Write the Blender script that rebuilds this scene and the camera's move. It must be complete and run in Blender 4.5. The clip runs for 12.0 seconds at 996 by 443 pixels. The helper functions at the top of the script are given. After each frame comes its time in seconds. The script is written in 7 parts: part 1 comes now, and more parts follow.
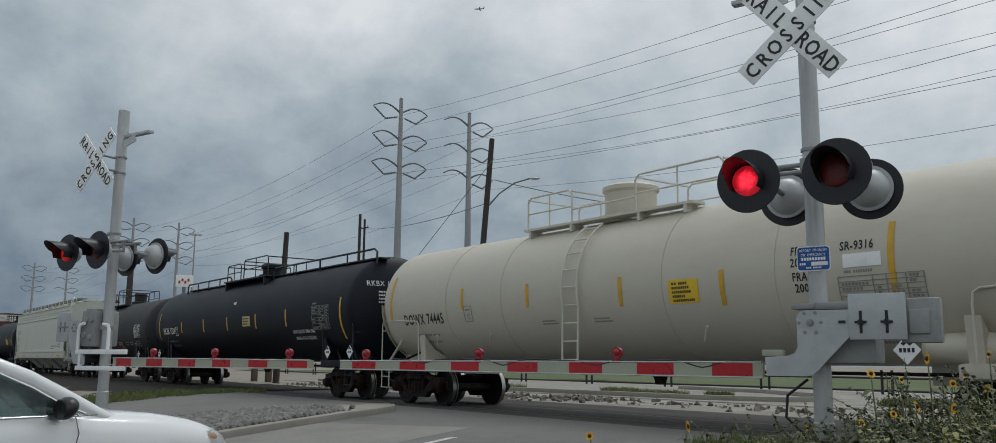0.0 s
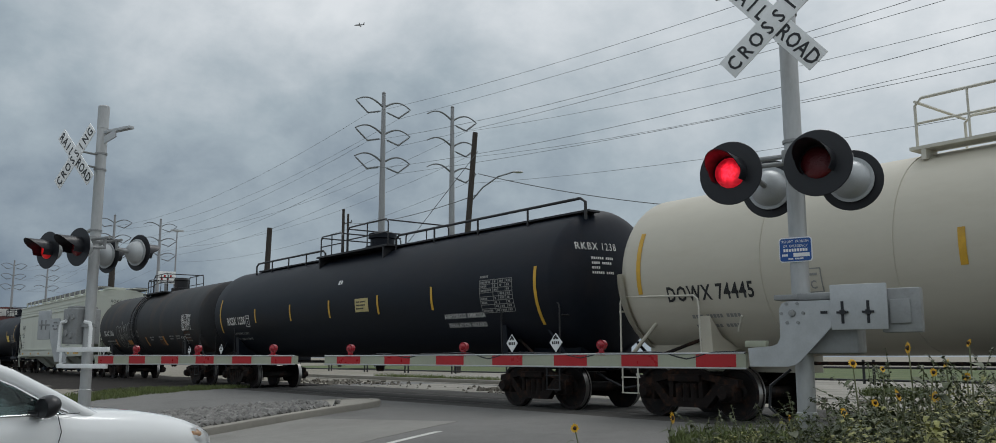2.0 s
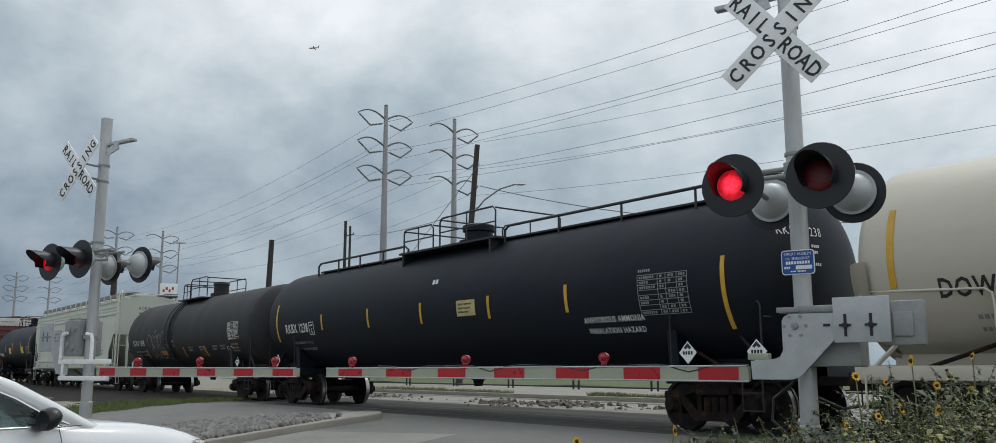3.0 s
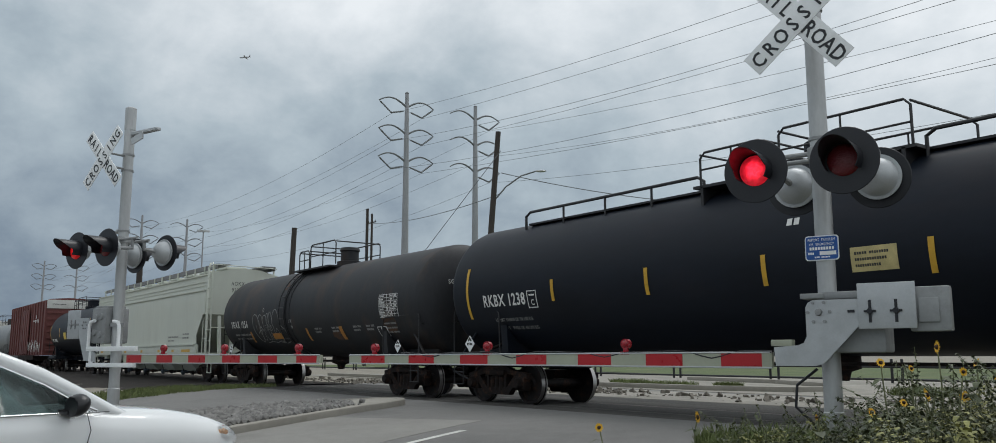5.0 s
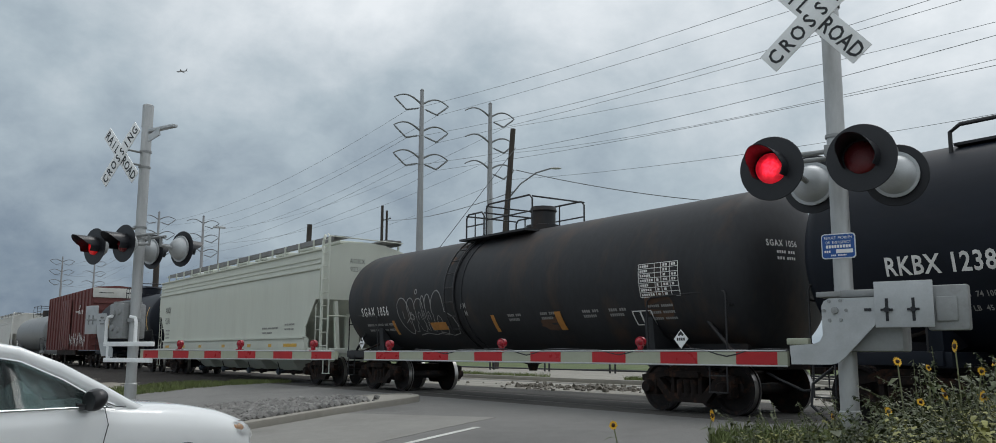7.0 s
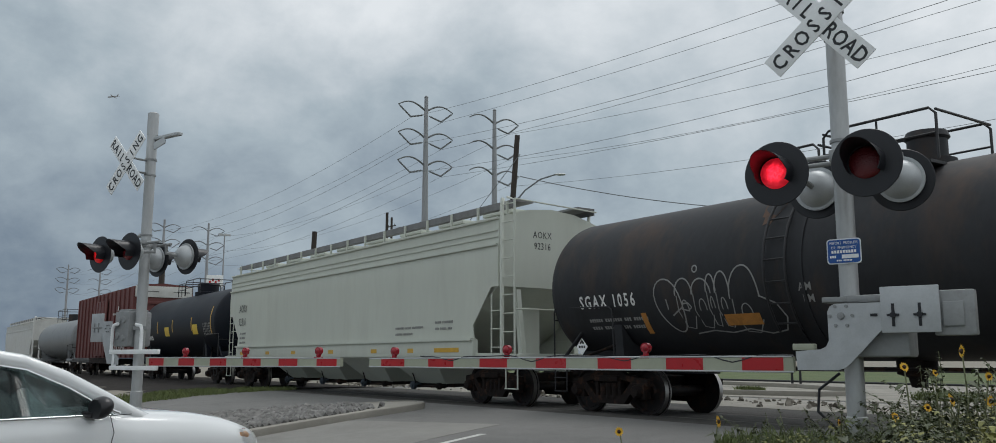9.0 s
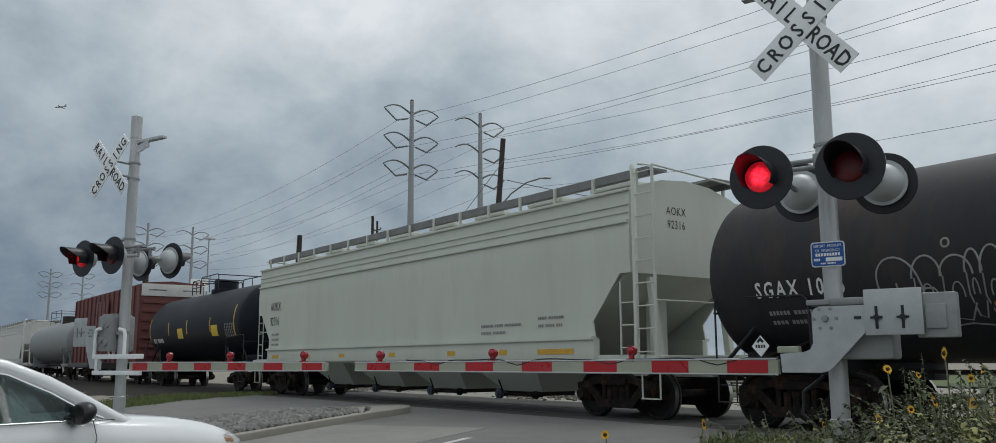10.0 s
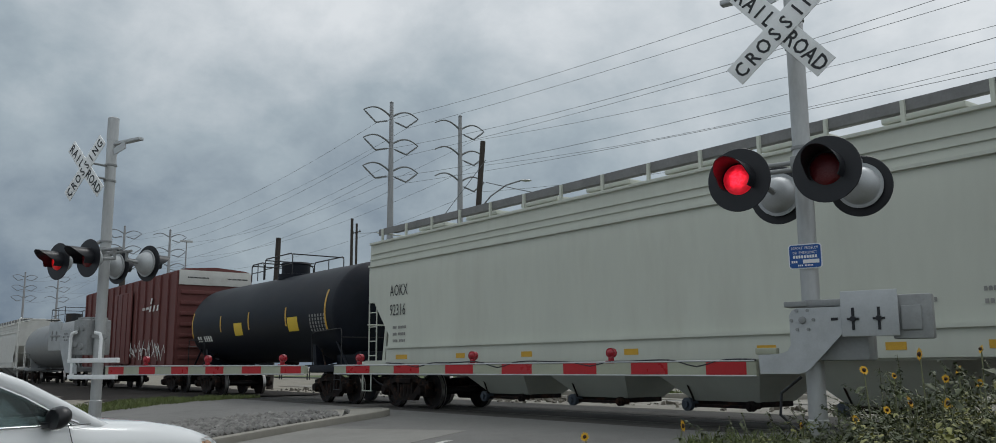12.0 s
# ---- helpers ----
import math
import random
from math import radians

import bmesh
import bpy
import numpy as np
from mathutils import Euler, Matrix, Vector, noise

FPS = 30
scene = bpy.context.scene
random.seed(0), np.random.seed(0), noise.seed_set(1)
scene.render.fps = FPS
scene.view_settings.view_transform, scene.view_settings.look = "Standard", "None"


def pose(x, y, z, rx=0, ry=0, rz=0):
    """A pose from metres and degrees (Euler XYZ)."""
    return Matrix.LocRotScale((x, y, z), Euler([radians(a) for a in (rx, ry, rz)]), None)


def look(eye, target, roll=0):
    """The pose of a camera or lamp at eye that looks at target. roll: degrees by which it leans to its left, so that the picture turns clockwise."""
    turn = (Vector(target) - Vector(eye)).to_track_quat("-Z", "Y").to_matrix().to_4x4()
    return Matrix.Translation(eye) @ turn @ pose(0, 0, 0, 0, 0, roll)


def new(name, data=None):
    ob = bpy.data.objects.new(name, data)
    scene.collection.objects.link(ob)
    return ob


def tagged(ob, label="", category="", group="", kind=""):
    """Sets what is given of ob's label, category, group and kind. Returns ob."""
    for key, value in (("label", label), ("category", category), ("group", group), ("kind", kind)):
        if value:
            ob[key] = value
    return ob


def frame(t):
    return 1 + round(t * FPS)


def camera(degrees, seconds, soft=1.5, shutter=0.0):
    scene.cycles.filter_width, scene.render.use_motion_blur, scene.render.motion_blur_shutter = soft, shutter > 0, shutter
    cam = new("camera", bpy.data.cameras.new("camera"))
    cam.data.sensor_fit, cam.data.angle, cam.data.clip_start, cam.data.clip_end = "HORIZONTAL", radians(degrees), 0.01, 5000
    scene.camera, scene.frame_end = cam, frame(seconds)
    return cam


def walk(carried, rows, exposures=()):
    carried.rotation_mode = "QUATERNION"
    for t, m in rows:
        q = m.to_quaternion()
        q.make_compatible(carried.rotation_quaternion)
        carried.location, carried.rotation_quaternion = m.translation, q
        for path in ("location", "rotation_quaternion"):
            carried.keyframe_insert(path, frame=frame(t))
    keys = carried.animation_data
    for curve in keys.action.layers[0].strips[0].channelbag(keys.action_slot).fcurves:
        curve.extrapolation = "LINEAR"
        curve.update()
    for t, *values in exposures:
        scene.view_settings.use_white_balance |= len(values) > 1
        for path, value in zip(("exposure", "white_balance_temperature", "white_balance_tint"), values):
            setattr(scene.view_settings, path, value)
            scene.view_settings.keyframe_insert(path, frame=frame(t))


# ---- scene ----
# ---- camera: handheld, from one spot; it only turns ----
EYE = (0.0, 0.0, 1.07)
cam = camera(58.5, 12.0, soft=0.85)
ROWS = [
    (0.0, 53.20, 9.05, -0.53),
    (0.5, 53.14, 8.99, -0.63),
    (1.0, 53.08, 8.63, -0.30),
    (1.5, 52.25, 8.61, -0.01),
    (2.0, 52.24, 8.65, 0.06),
    (2.5, 52.25, 9.20, 0.04),
    (3.0, 52.36, 9.44, 0.00),
    (5.0, 53.76, 8.60, 0.05),
    (5.5, 53.90, 8.59, -0.01),
    (6.0, 54.06, 8.56, -0.08),
    (6.5, 54.40, 8.37, -0.16),
    (7.0, 54.67, 8.41, -0.23),
    (7.5, 55.67, 8.39, -0.37),
    (9.5, 54.58, 9.00, 0.08),
    (10.0, 54.11, 9.05, 0.15),
    (10.5, 53.79, 9.09, 0.17),
    (11.0, 53.48, 9.13, 0.23),
    (11.5, 52.93, 9.16, 0.31),
    (12.0, 52.83, 9.20, 0.36),
]
TRAVEL = [(0.0, -0.00), (0.5, 2.37), (1.0, 4.73), (1.5, 7.09), (2.0, 9.45), (2.5, 11.81), (3.0, 14.18), (5.0, 23.68), (5.5, 26.06), (6.0, 28.45), (6.5, 30.85), (7.0, 33.25), (7.5, 35.66), (9.5, 45.29), (10.0, 47.67), (10.5, 50.03), (11.0, 52.41), (11.5, 54.80), (12.0, 57.20)]
walk(cam, [(t, pose(*EYE, 90 + p, r, y)) for t, y, p, r in ROWS],
     exposures=[(0.0, -0.23, 6350, 10), (1.5, -0.25, 6350, 10), (2.5, -0.04, 6350, 10), (3.0, 0.08, 6350, 10), (5.0, 0.02, 6350, 10), (6.5, 0.05, 6350, 10), (7.5, -0.02, 6350, 10), (9.5, -0.12, 6350, 10), (10.5, -0.17, 6350, 10), (11.5, -0.24, 6350, 10), (12.0, -0.21, 6350, 10)])
TRACK_Y = 13.36

# ---- overcast sky and soft sun ----


def make_world():
    w = bpy.data.worlds.new("overcast_sky")
    scene.world = w
    w.use_nodes = True
    nt = w.node_tree
    nt.nodes.clear()
    N, L = nt.nodes.new, nt.links.new
    out, bg = N("ShaderNodeOutputWorld"), N("ShaderNodeBackground")
    sky = N("ShaderNodeTexSky")
    sky.sky_type, sky.sun_disc = "NISHITA", False
    sky.sun_elevation, sky.sun_rotation = radians(62), radians(-17)
    co = N("ShaderNodeTexCoord")
    sep = N("ShaderNodeSeparateXYZ")
    L(co.outputs["Generated"], sep.inputs[0])
    zc = N("ShaderNodeMath"); zc.operation = "MAXIMUM"; zc.inputs[1].default_value = 0.0
    L(sep.outputs["Z"], zc.inputs[0])
    soft_dir = N("ShaderNodeMapping")
    soft_dir.inputs["Scale"].default_value = (1.0, 1.0, 1.45)
    L(co.outputs["Generated"], soft_dir.inputs[0])
    def math_node(op, a, k, c=None):
        n = N("ShaderNodeMath"); n.operation = op
        L(a, n.inputs[0]); n.inputs[1].default_value = k
        if c is not None:
            if isinstance(c, float):
                n.inputs[2].default_value = c
            else:
                L(c, n.inputs[2])
        return n.outputs[0]

    def clouds(scale, detail, rough, distort):
        n = N("ShaderNodeTexNoise")
        n.inputs["Scale"].default_value, n.inputs["Detail"].default_value = scale, detail
        n.inputs["Roughness"].default_value, n.inputs["Distortion"].default_value = rough, distort
        L(soft_dir.outputs[0], n.inputs["Vector"])
        return math_node("SUBTRACT", n.outputs["Fac"], 0.5)
    big, mid_c, fine = clouds(2.4, 3, 0.5, 0.15), clouds(6.5, 7, 0.56, 0.25), clouds(19.0, 8, 0.6, 0.15)
    v = math_node("MULTIPLY_ADD", big, 0.75, math_node("MULTIPLY_ADD", mid_c, 0.62, math_node("MULTIPLY", fine, 0.26)))
    # thicker cloud low down and to the south, thinner overhead and to the north
    lift = math_node("MINIMUM", zc.outputs[0], 0.45)
    v = math_node("MULTIPLY_ADD", lift, 1.55, v)
    v = math_node("MULTIPLY_ADD", math_node("MAXIMUM", sep.outputs["Y"], 0.1), 0.34, v)
    v = math_node("MULTIPLY_ADD", sep.outputs["X"], 0.13, v)
    v = math_node("ADD", v, 0.10)
    ramp = N("ShaderNodeValToRGB")
    e = ramp.color_ramp.elements
    e[0].position, e[0].color = 0.08, (0.150, 0.200, 0.265, 1)
    e[1].position, e[1].color = 0.95, (0.84, 0.87, 0.88, 1)
    m = ramp.color_ramp.elements.new(0.48); m.color = (0.42, 0.49, 0.53, 1)
    L(v, ramp.inputs[0])
    mix = N("ShaderNodeMixRGB"); mix.inputs[0].default_value = 0.96
    skys = N("ShaderNodeVectorMath"); skys.operation = "SCALE"; skys.inputs["Scale"].default_value = 0.1
    L(sky.outputs[0], skys.inputs[0])
    L(skys.outputs[0], mix.inputs[1]); L(ramp.outputs[0], mix.inputs[2])
    L(mix.outputs[0], bg.inputs[0]); bg.inputs[1].default_value = 1.0
    L(bg.outputs[0], out.inputs[0])


make_world()
sun = new("sun", bpy.data.lights.new("sun", "SUN"))
sun.data.energy, sun.data.angle, sun.data.color = 0.9, radians(25), (1.0, 0.98, 0.94)
sun.matrix_world = look((-6, 20, 40), (0, 0, 0))


# ---- materials ----
def mat(name, base, rough=0.6, metal=0.0, vary=0.12, scale=3.0, bump=0.0, bscale=40.0,
        stain=None, amount=0.0, sscale=1.2, stretch=(1, 1, 1), spec=0.5, coat=0.0):
    """A surface with colour variation at two scales, optional stains of a second colour, and fine relief."""
    m = bpy.data.materials.new(name)
    m.use_nodes = True
    nt = m.node_tree
    N, L = nt.nodes.new, nt.links.new
    b = nt.nodes["Principled BSDF"]
    b.inputs["Roughness"].default_value, b.inputs["Metallic"].default_value = rough, metal
    b.inputs["Specular IOR Level"].default_value = spec
    b.inputs["Coat Weight"].default_value = coat
    co, mp = N("ShaderNodeTexCoord"), N("ShaderNodeMapping")
    mp.inputs["Scale"].default_value = stretch
    L(co.outputs["Object"], mp.inputs[0])
    n1, n2 = N("ShaderNodeTexNoise"), N("ShaderNodeTexNoise")
    n1.inputs["Scale"].default_value, n1.inputs["Detail"].default_value = scale, 6
    n2.inputs["Scale"].default_value, n2.inputs["Detail"].default_value = scale * 9, 4
    L(mp.outputs[0], n1.inputs["Vector"]); L(mp.outputs[0], n2.inputs["Vector"])
    av = N("ShaderNodeMath"); av.operation = "MULTIPLY_ADD"; av.inputs[1].default_value = 0.45
    L(n2.outputs["Fac"], av.inputs[0]); L(n1.outputs["Fac"], av.inputs[2])
    rg = N("ShaderNodeMapRange")
    rg.inputs["From Min"].default_value, rg.inputs["From Max"].default_value = 0.45, 1.0
    rg.inputs["To Min"].default_value, rg.inputs["To Max"].default_value = 1 - vary, 1 + vary
    L(av.outputs[0], rg.inputs["Value"])
    mul = N("ShaderNodeVectorMath"); mul.operation = "SCALE"
    mul.inputs[0].default_value = base
    L(rg.outputs[0], mul.inputs["Scale"])
    col = mul.outputs[0]
    if stain:
        n3 = N("ShaderNodeTexNoise")
        n3.inputs["Scale"].default_value, n3.inputs["Detail"].default_value = sscale, 8
        n3.inputs["Roughness"].default_value = 0.65
        L(mp.outputs[0], n3.inputs["Vector"])
        r3 = N("ShaderNodeMapRange")
        r3.inputs["From Min"].default_value, r3.inputs["From Max"].default_value = 0.52, 0.75
        r3.inputs["To Max"].default_value = amount
        L(n3.outputs["Fac"], r3.inputs["Value"])
        mx = N("ShaderNodeMixRGB"); mx.inputs[2].default_value = (*stain, 1)
        L(r3.outputs[0], mx.inputs[0]); L(col, mx.inputs[1])
        col = mx.outputs[0]
    L(col, b.inputs["Base Color"])
    rr = N("ShaderNodeMapRange")
    rr.inputs["To Min"].default_value, rr.inputs["To Max"].default_value = max(0.03, rough - 0.1), min(1, rough + 0.1)
    L(n1.outputs["Fac"], rr.inputs["Value"]); L(rr.outputs[0], b.inputs["Roughness"])
    if bump:
        nb = N("ShaderNodeTexNoise")
        nb.inputs["Scale"].default_value, nb.inputs["Detail"].default_value = bscale, 5
        L(co.outputs["Object"], nb.inputs["Vector"])
        bp = N("ShaderNodeBump"); bp.inputs["Strength"].default_value = bump
        bp.inputs["Distance"].default_value = 0.02
        L(nb.outputs["Fac"], bp.inputs["Height"]); L(bp.outputs[0], b.inputs["Normal"])
    return m


def glow(name, colour, strength, reach=0.115):
    m = bpy.data.materials.new(name)
    m.use_nodes = True
    b = m.node_tree.nodes["Principled BSDF"]
    b.inputs["Base Color"].default_value = (*colour, 1)
    b.inputs["Emission Color"].default_value = (*colour, 1)
    b.inputs["Emission Strength"].default_value = strength
    b.inputs["Roughness"].default_value = 0.3
    # the reflector throws its beam from the middle of the pressed glass; the rim stays dimmer
    nt = m.node_tree
    N, L = nt.nodes.new, nt.links.new
    c, flat, ln = N("ShaderNodeTexCoord"), N("ShaderNodeVectorMath"), N("ShaderNodeVectorMath")
    flat.operation, ln.operation = "MULTIPLY", "LENGTH"
    flat.inputs[1].default_value = (1, 0, 1)
    L(c.outputs["Object"], flat.inputs[0]); L(flat.outputs[0], ln.inputs[0])
    q = N("ShaderNodeMapRange"); q.interpolation_type = "SMOOTHSTEP"
    q.inputs["From Min"].default_value, q.inputs["From Max"].default_value = 0.02, reach
    q.inputs["To Min"].default_value, q.inputs["To Max"].default_value = strength * 1.25, strength * 0.16
    L(ln.outputs["Value"], q.inputs["Value"])
    n, k = N("ShaderNodeTexNoise"), N("ShaderNodeMapRange")
    n.inputs["Scale"].default_value, n.inputs["Distortion"].default_value = 14.0, 2.5
    k.inputs["From Min"].default_value, k.inputs["From Max"].default_value = 0.38, 0.62
    k.inputs["To Min"].default_value, k.inputs["To Max"].default_value = 0.6, 1.35
    L(c.outputs["Object"], n.inputs["Vector"]); L(n.outputs["Fac"], k.inputs["Value"])
    mu = N("ShaderNodeMath"); mu.operation = "MULTIPLY"
    L(q.outputs[0], mu.inputs[0]); L(k.outputs[0], mu.inputs[1])
    L(mu.outputs[0], b.inputs["Emission Strength"])
    return m


RUST, GRIME = (0.16, 0.07, 0.035), (0.07, 0.06, 0.05)
M = dict(
    cream=mat("cream_tank_paint", (0.54, 0.51, 0.425), 0.45, vary=0.05, scale=0.6, stain=(0.36, 0.29, 0.19), amount=0.28, sscale=0.55, stretch=(0.5, 1, 1.6)),
    black=mat("black_tank_paint", (0.007, 0.010, 0.017), 0.52, vary=0.3, scale=0.8, spec=0.22, stain=(0.035, 0.024, 0.02), amount=0.3, sscale=0.7, stretch=(0.4, 1, 1)),
    black_worn=mat("worn_black_tank_paint", (0.023, 0.024, 0.027), 0.58, spec=0.32, vary=0.35, scale=1.0, stain=(0.10, 0.055, 0.03), amount=0.55, sscale=0.8, stretch=(1.2, 1, 0.5)),
    gray_tank=mat("grey_tank_paint", (0.22, 0.23, 0.235), 0.5, vary=0.12, stain=GRIME, amount=0.4),
    hopper=mat("pale_grey_green_paint", (0.56, 0.585, 0.515), 0.5, vary=0.05, scale=0.5, stain=(0.33, 0.31, 0.26), amount=0.22, sscale=0.6, stretch=(1.6, 1, 0.35)),
    hopper_dark=mat("galvanised_walkway", (0.2, 0.2, 0.2), 0.6, metal=0.2, vary=0.2),
    white_car=mat("weathered_white_paint", (0.6, 0.6, 0.57), 0.5, vary=0.08, stain=(0.3, 0.27, 0.22), amount=0.3),
    boxcar=mat("boxcar_red_paint", (0.135, 0.040, 0.036), 0.65, vary=0.22, scale=1.2, stain=(0.09, 0.045, 0.035), amount=0.6, stretch=(1, 1, 0.4)),
    steel_dark=mat("dirty_truck_steel", (0.016, 0.012, 0.011), 0.8, metal=0.1, spec=0.2, vary=0.4, stain=RUST, amount=0.5, sscale=4, bump=0.3),
    wheel=mat("wheel_steel", (0.014, 0.012, 0.012), 0.65, metal=0.3, spec=0.3, vary=0.3, stain=RUST, amount=0.4, sscale=5),
    tread=mat("worn_wheel_tread", (0.40, 0.39, 0.38), 0.4, metal=1.0, vary=0.1),
    rail=mat("rail_steel", (0.12, 0.08, 0.06), 0.55, metal=0.6, vary=0.3, stain=RUST, amount=0.6, sscale=6),
    black_paint=mat("black_handrail_paint", (0.015, 0.015, 0.017), 0.5, vary=0.3),
    cream_rail=mat("cream_handrail_paint", (0.6, 0.58, 0.5), 0.5, vary=0.1, stain=RUST, amount=0.25, sscale=6),
    yellow=mat("yellow_reflective_tape", (0.62, 0.36, 0.03), 0.4, vary=0.15, scale=6, stain=GRIME, amount=0.4),
    yellow_sign=mat("yellow_decal", (0.75, 0.52, 0.03), 0.4, vary=0.08),
    white_mark=mat("white_stencil_paint", (0.72, 0.72, 0.70), 0.55, vary=0.15, scale=8, stain=GRIME, amount=0.3, sscale=9),
    black_mark=mat("black_stencil_paint", (0.02, 0.02, 0.022), 0.55, vary=0.2),
    grey_mark=mat("faded_grey_stencil_paint", (0.26, 0.26, 0.25), 0.6, vary=0.2),
    mast=mat("brushed_aluminium_mast", (0.47, 0.48, 0.48), 0.5, metal=0.55, vary=0.14, scale=4, stain=(0.28, 0.27, 0.25), amount=0.45, sscale=3, stretch=(1, 1, 0.3)),
    galv=mat("galvanised_plate", (0.47, 0.49, 0.50), 0.5, metal=0.45, vary=0.10, scale=7, stain=(0.3, 0.3, 0.29), amount=0.3, sscale=3),
    galv_dark=mat("dull_cast_housing", (0.30, 0.31, 0.31), 0.6, metal=0.3, vary=0.15, stain=GRIME, amount=0.4, sscale=4),
    sign_white=mat("white_sign_sheeting", (0.86, 0.88, 0.88), 0.4, vary=0.05, scale=5, stain=(0.45, 0.45, 0.42), amount=0.25, sscale=4),
    sign_black=mat("black_sign_letters", (0.015, 0.017, 0.02), 0.4, vary=0.1),
    sign_blue=mat("blue_sign_sheeting", (0.012, 0.085, 0.33), 0.35, vary=0.08),
    lamp_black=mat("black_signal_background", (0.011, 0.012, 0.016), 0.4, vary=0.25, scale=6),
    arm_red=mat("red_reflective_stripe", (0.42, 0.015, 0.02), 0.3, vary=0.08, scale=8),
    arm_white=mat("aged_white_gate_arm", (0.37, 0.39, 0.30), 0.45, vary=0.08, stain=(0.3, 0.29, 0.22), amount=0.3, sscale=5),
    lens_dark=mat("unlit_red_lens", (0.13, 0.010, 0.014), 0.22, vary=0.1, scale=20, bump=0.4, bscale=60),
    asphalt=mat("worn_asphalt", (0.172, 0.168, 0.16), 0.85, vary=0.16, scale=0.35, bump=0.45, bscale=70, stain=(0.05, 0.049, 0.048), amount=0.6, sscale=0.25),
    concrete=mat("weathered_concrete", (0.29, 0.275, 0.24), 0.85, vary=0.15, scale=0.8, bump=0.35, bscale=50, stain=(0.17, 0.16, 0.14), amount=0.5, sscale=0.7),
    ballast=mat("dark_ballast", (0.042, 0.038, 0.035), 0.95, spec=0.08, vary=0.35, scale=5, bump=1.0, bscale=14),
    soil=mat("dry_soil_and_gravel", (0.24, 0.22, 0.18), 0.9, vary=0.25, scale=1.1, bump=0.8, bscale=18, stain=(0.10, 0.11, 0.05), amount=0.5, sscale=0.4),
    stone=mat("grey_stone", (0.21, 0.205, 0.195), 0.85, vary=0.65, scale=5, bump=0.5, bscale=20),
    road_paint=mat("worn_road_paint", (0.62, 0.62, 0.58), 0.7, vary=0.2, scale=6, stain=(0.14, 0.14, 0.13), amount=0.6, sscale=5),
    grass=mat("grass_blades", (0.12, 0.15, 0.045), 0.7, vary=0.4, scale=2),
    leaf=mat("sunflower_leaves", (0.055, 0.070, 0.024), 0.55, vary=0.45, scale=5),
    leaf_pale=mat("dry_pale_leaves", (0.225, 0.225, 0.07), 0.65, vary=0.4, scale=5),
    stem=mat("plant_stems", (0.16, 0.17, 0.09), 0.7, vary=0.3),
    petal=mat("yellow_petals", (0.75, 0.43, 0.015), 0.5, vary=0.15, scale=20),
    disc=mat("brown_flower_disc", (0.05, 0.025, 0.012), 0.8, vary=0.2, scale=20),
    tower=mat("galvanised_tower_steel", (0.32, 0.33, 0.345), 0.6, metal=0.2, vary=0.1, scale=0.5),
    tower_arm=mat("dull_insulator_steel", (0.17, 0.18, 0.19), 0.6, vary=0.15),
    wire=mat("power_cable", (0.17, 0.18, 0.19), 0.6, vary=0.1),
    wood=mat("creosoted_wood_pole", (0.05, 0.042, 0.036), 0.85, vary=0.3, scale=3, stretch=(4, 4, 0.3)),
    wood_post=mat("brown_timber_post", (0.10, 0.075, 0.055), 0.85, vary=0.3, scale=4, stretch=(4, 4, 0.3)),
    car_paint=mat("white_car_paint", (0.82, 0.84, 0.84), 0.22, vary=0.02, scale=0.8, coat=0.8),
    car_black=mat("black_car_plastic", (0.012, 0.012, 0.014), 0.35, vary=0.15),
    chrome=mat("bright_window_trim", (0.75, 0.76, 0.77), 0.15, metal=1.0, vary=0.05),
    tyre=mat("rubber_tyre", (0.02, 0.02, 0.021), 0.8, vary=0.2, scale=8, bump=0.3),
    seat=mat("grey_car_interior", (0.06, 0.06, 0.062), 0.8, vary=0.2),
    aircraft=mat("pale_aircraft_paint", (0.35, 0.36, 0.38), 0.4, vary=0.1),
)
M["lens_lit"] = glow("lit_red_lens", (1.0, 0.018, 0.04), 1.9)
# same lens as lens_lit, emission lowered to put in the dimming seen off axis
M["lens_side_on"] = glow("lit_red_lens_side_on", (1.0, 0.015, 0.02), 0.5)
M["arm_lens_lit"] = glow("lit_arm_lamp_lens", (1.0, 0.02, 0.05), 2.2, 0.06)
M["pale_road"] = mat("pale_worn_concrete_road", (0.235, 0.228, 0.21), 0.85, vary=0.16, scale=0.5, bump=0.4, bscale=60, stain=(0.11, 0.105, 0.095), amount=0.5, sscale=0.4)
M["arm_lens"] = mat("red_arm_lamp_lens", (0.30, 0.012, 0.022), 0.2, vary=0.2, scale=20)
M["pale_dirt"] = mat("pale_dirt_and_concrete", (0.27, 0.255, 0.22), 0.9, vary=0.3, scale=0.9, bump=0.6, bscale=25, stain=(0.12, 0.115, 0.09), amount=0.6, sscale=0.8)
M["gear_blue"] = mat("dull_blue_gear_paint", (0.055, 0.072, 0.095), 0.6, vary=0.2, stain=GRIME, amount=0.5, sscale=6)
M["dark_asphalt"] = mat("dark_patched_asphalt", (0.07, 0.067, 0.063), 0.9, spec=0.2, vary=0.3, scale=0.7, bump=0.5, bscale=60, stain=(0.16, 0.155, 0.14), amount=0.5, sscale=0.5, stretch=(0.35, 1.5, 1))
M["rubble"] = mat("dusty_broken_stone", (0.17, 0.155, 0.13), 0.9, vary=0.5, scale=4, bump=0.5, bscale=25)
M["lawn"] = mat("mown_lawn", (0.075, 0.105, 0.03), 0.9, vary=0.35, scale=0.8, bump=0.5, bscale=20, stain=(0.22, 0.20, 0.10), amount=0.5, sscale=0.3)
M["faded_yellow"] = mat("faded_yellow_decal", (0.50, 0.42, 0.19), 0.5, vary=0.25, scale=5)
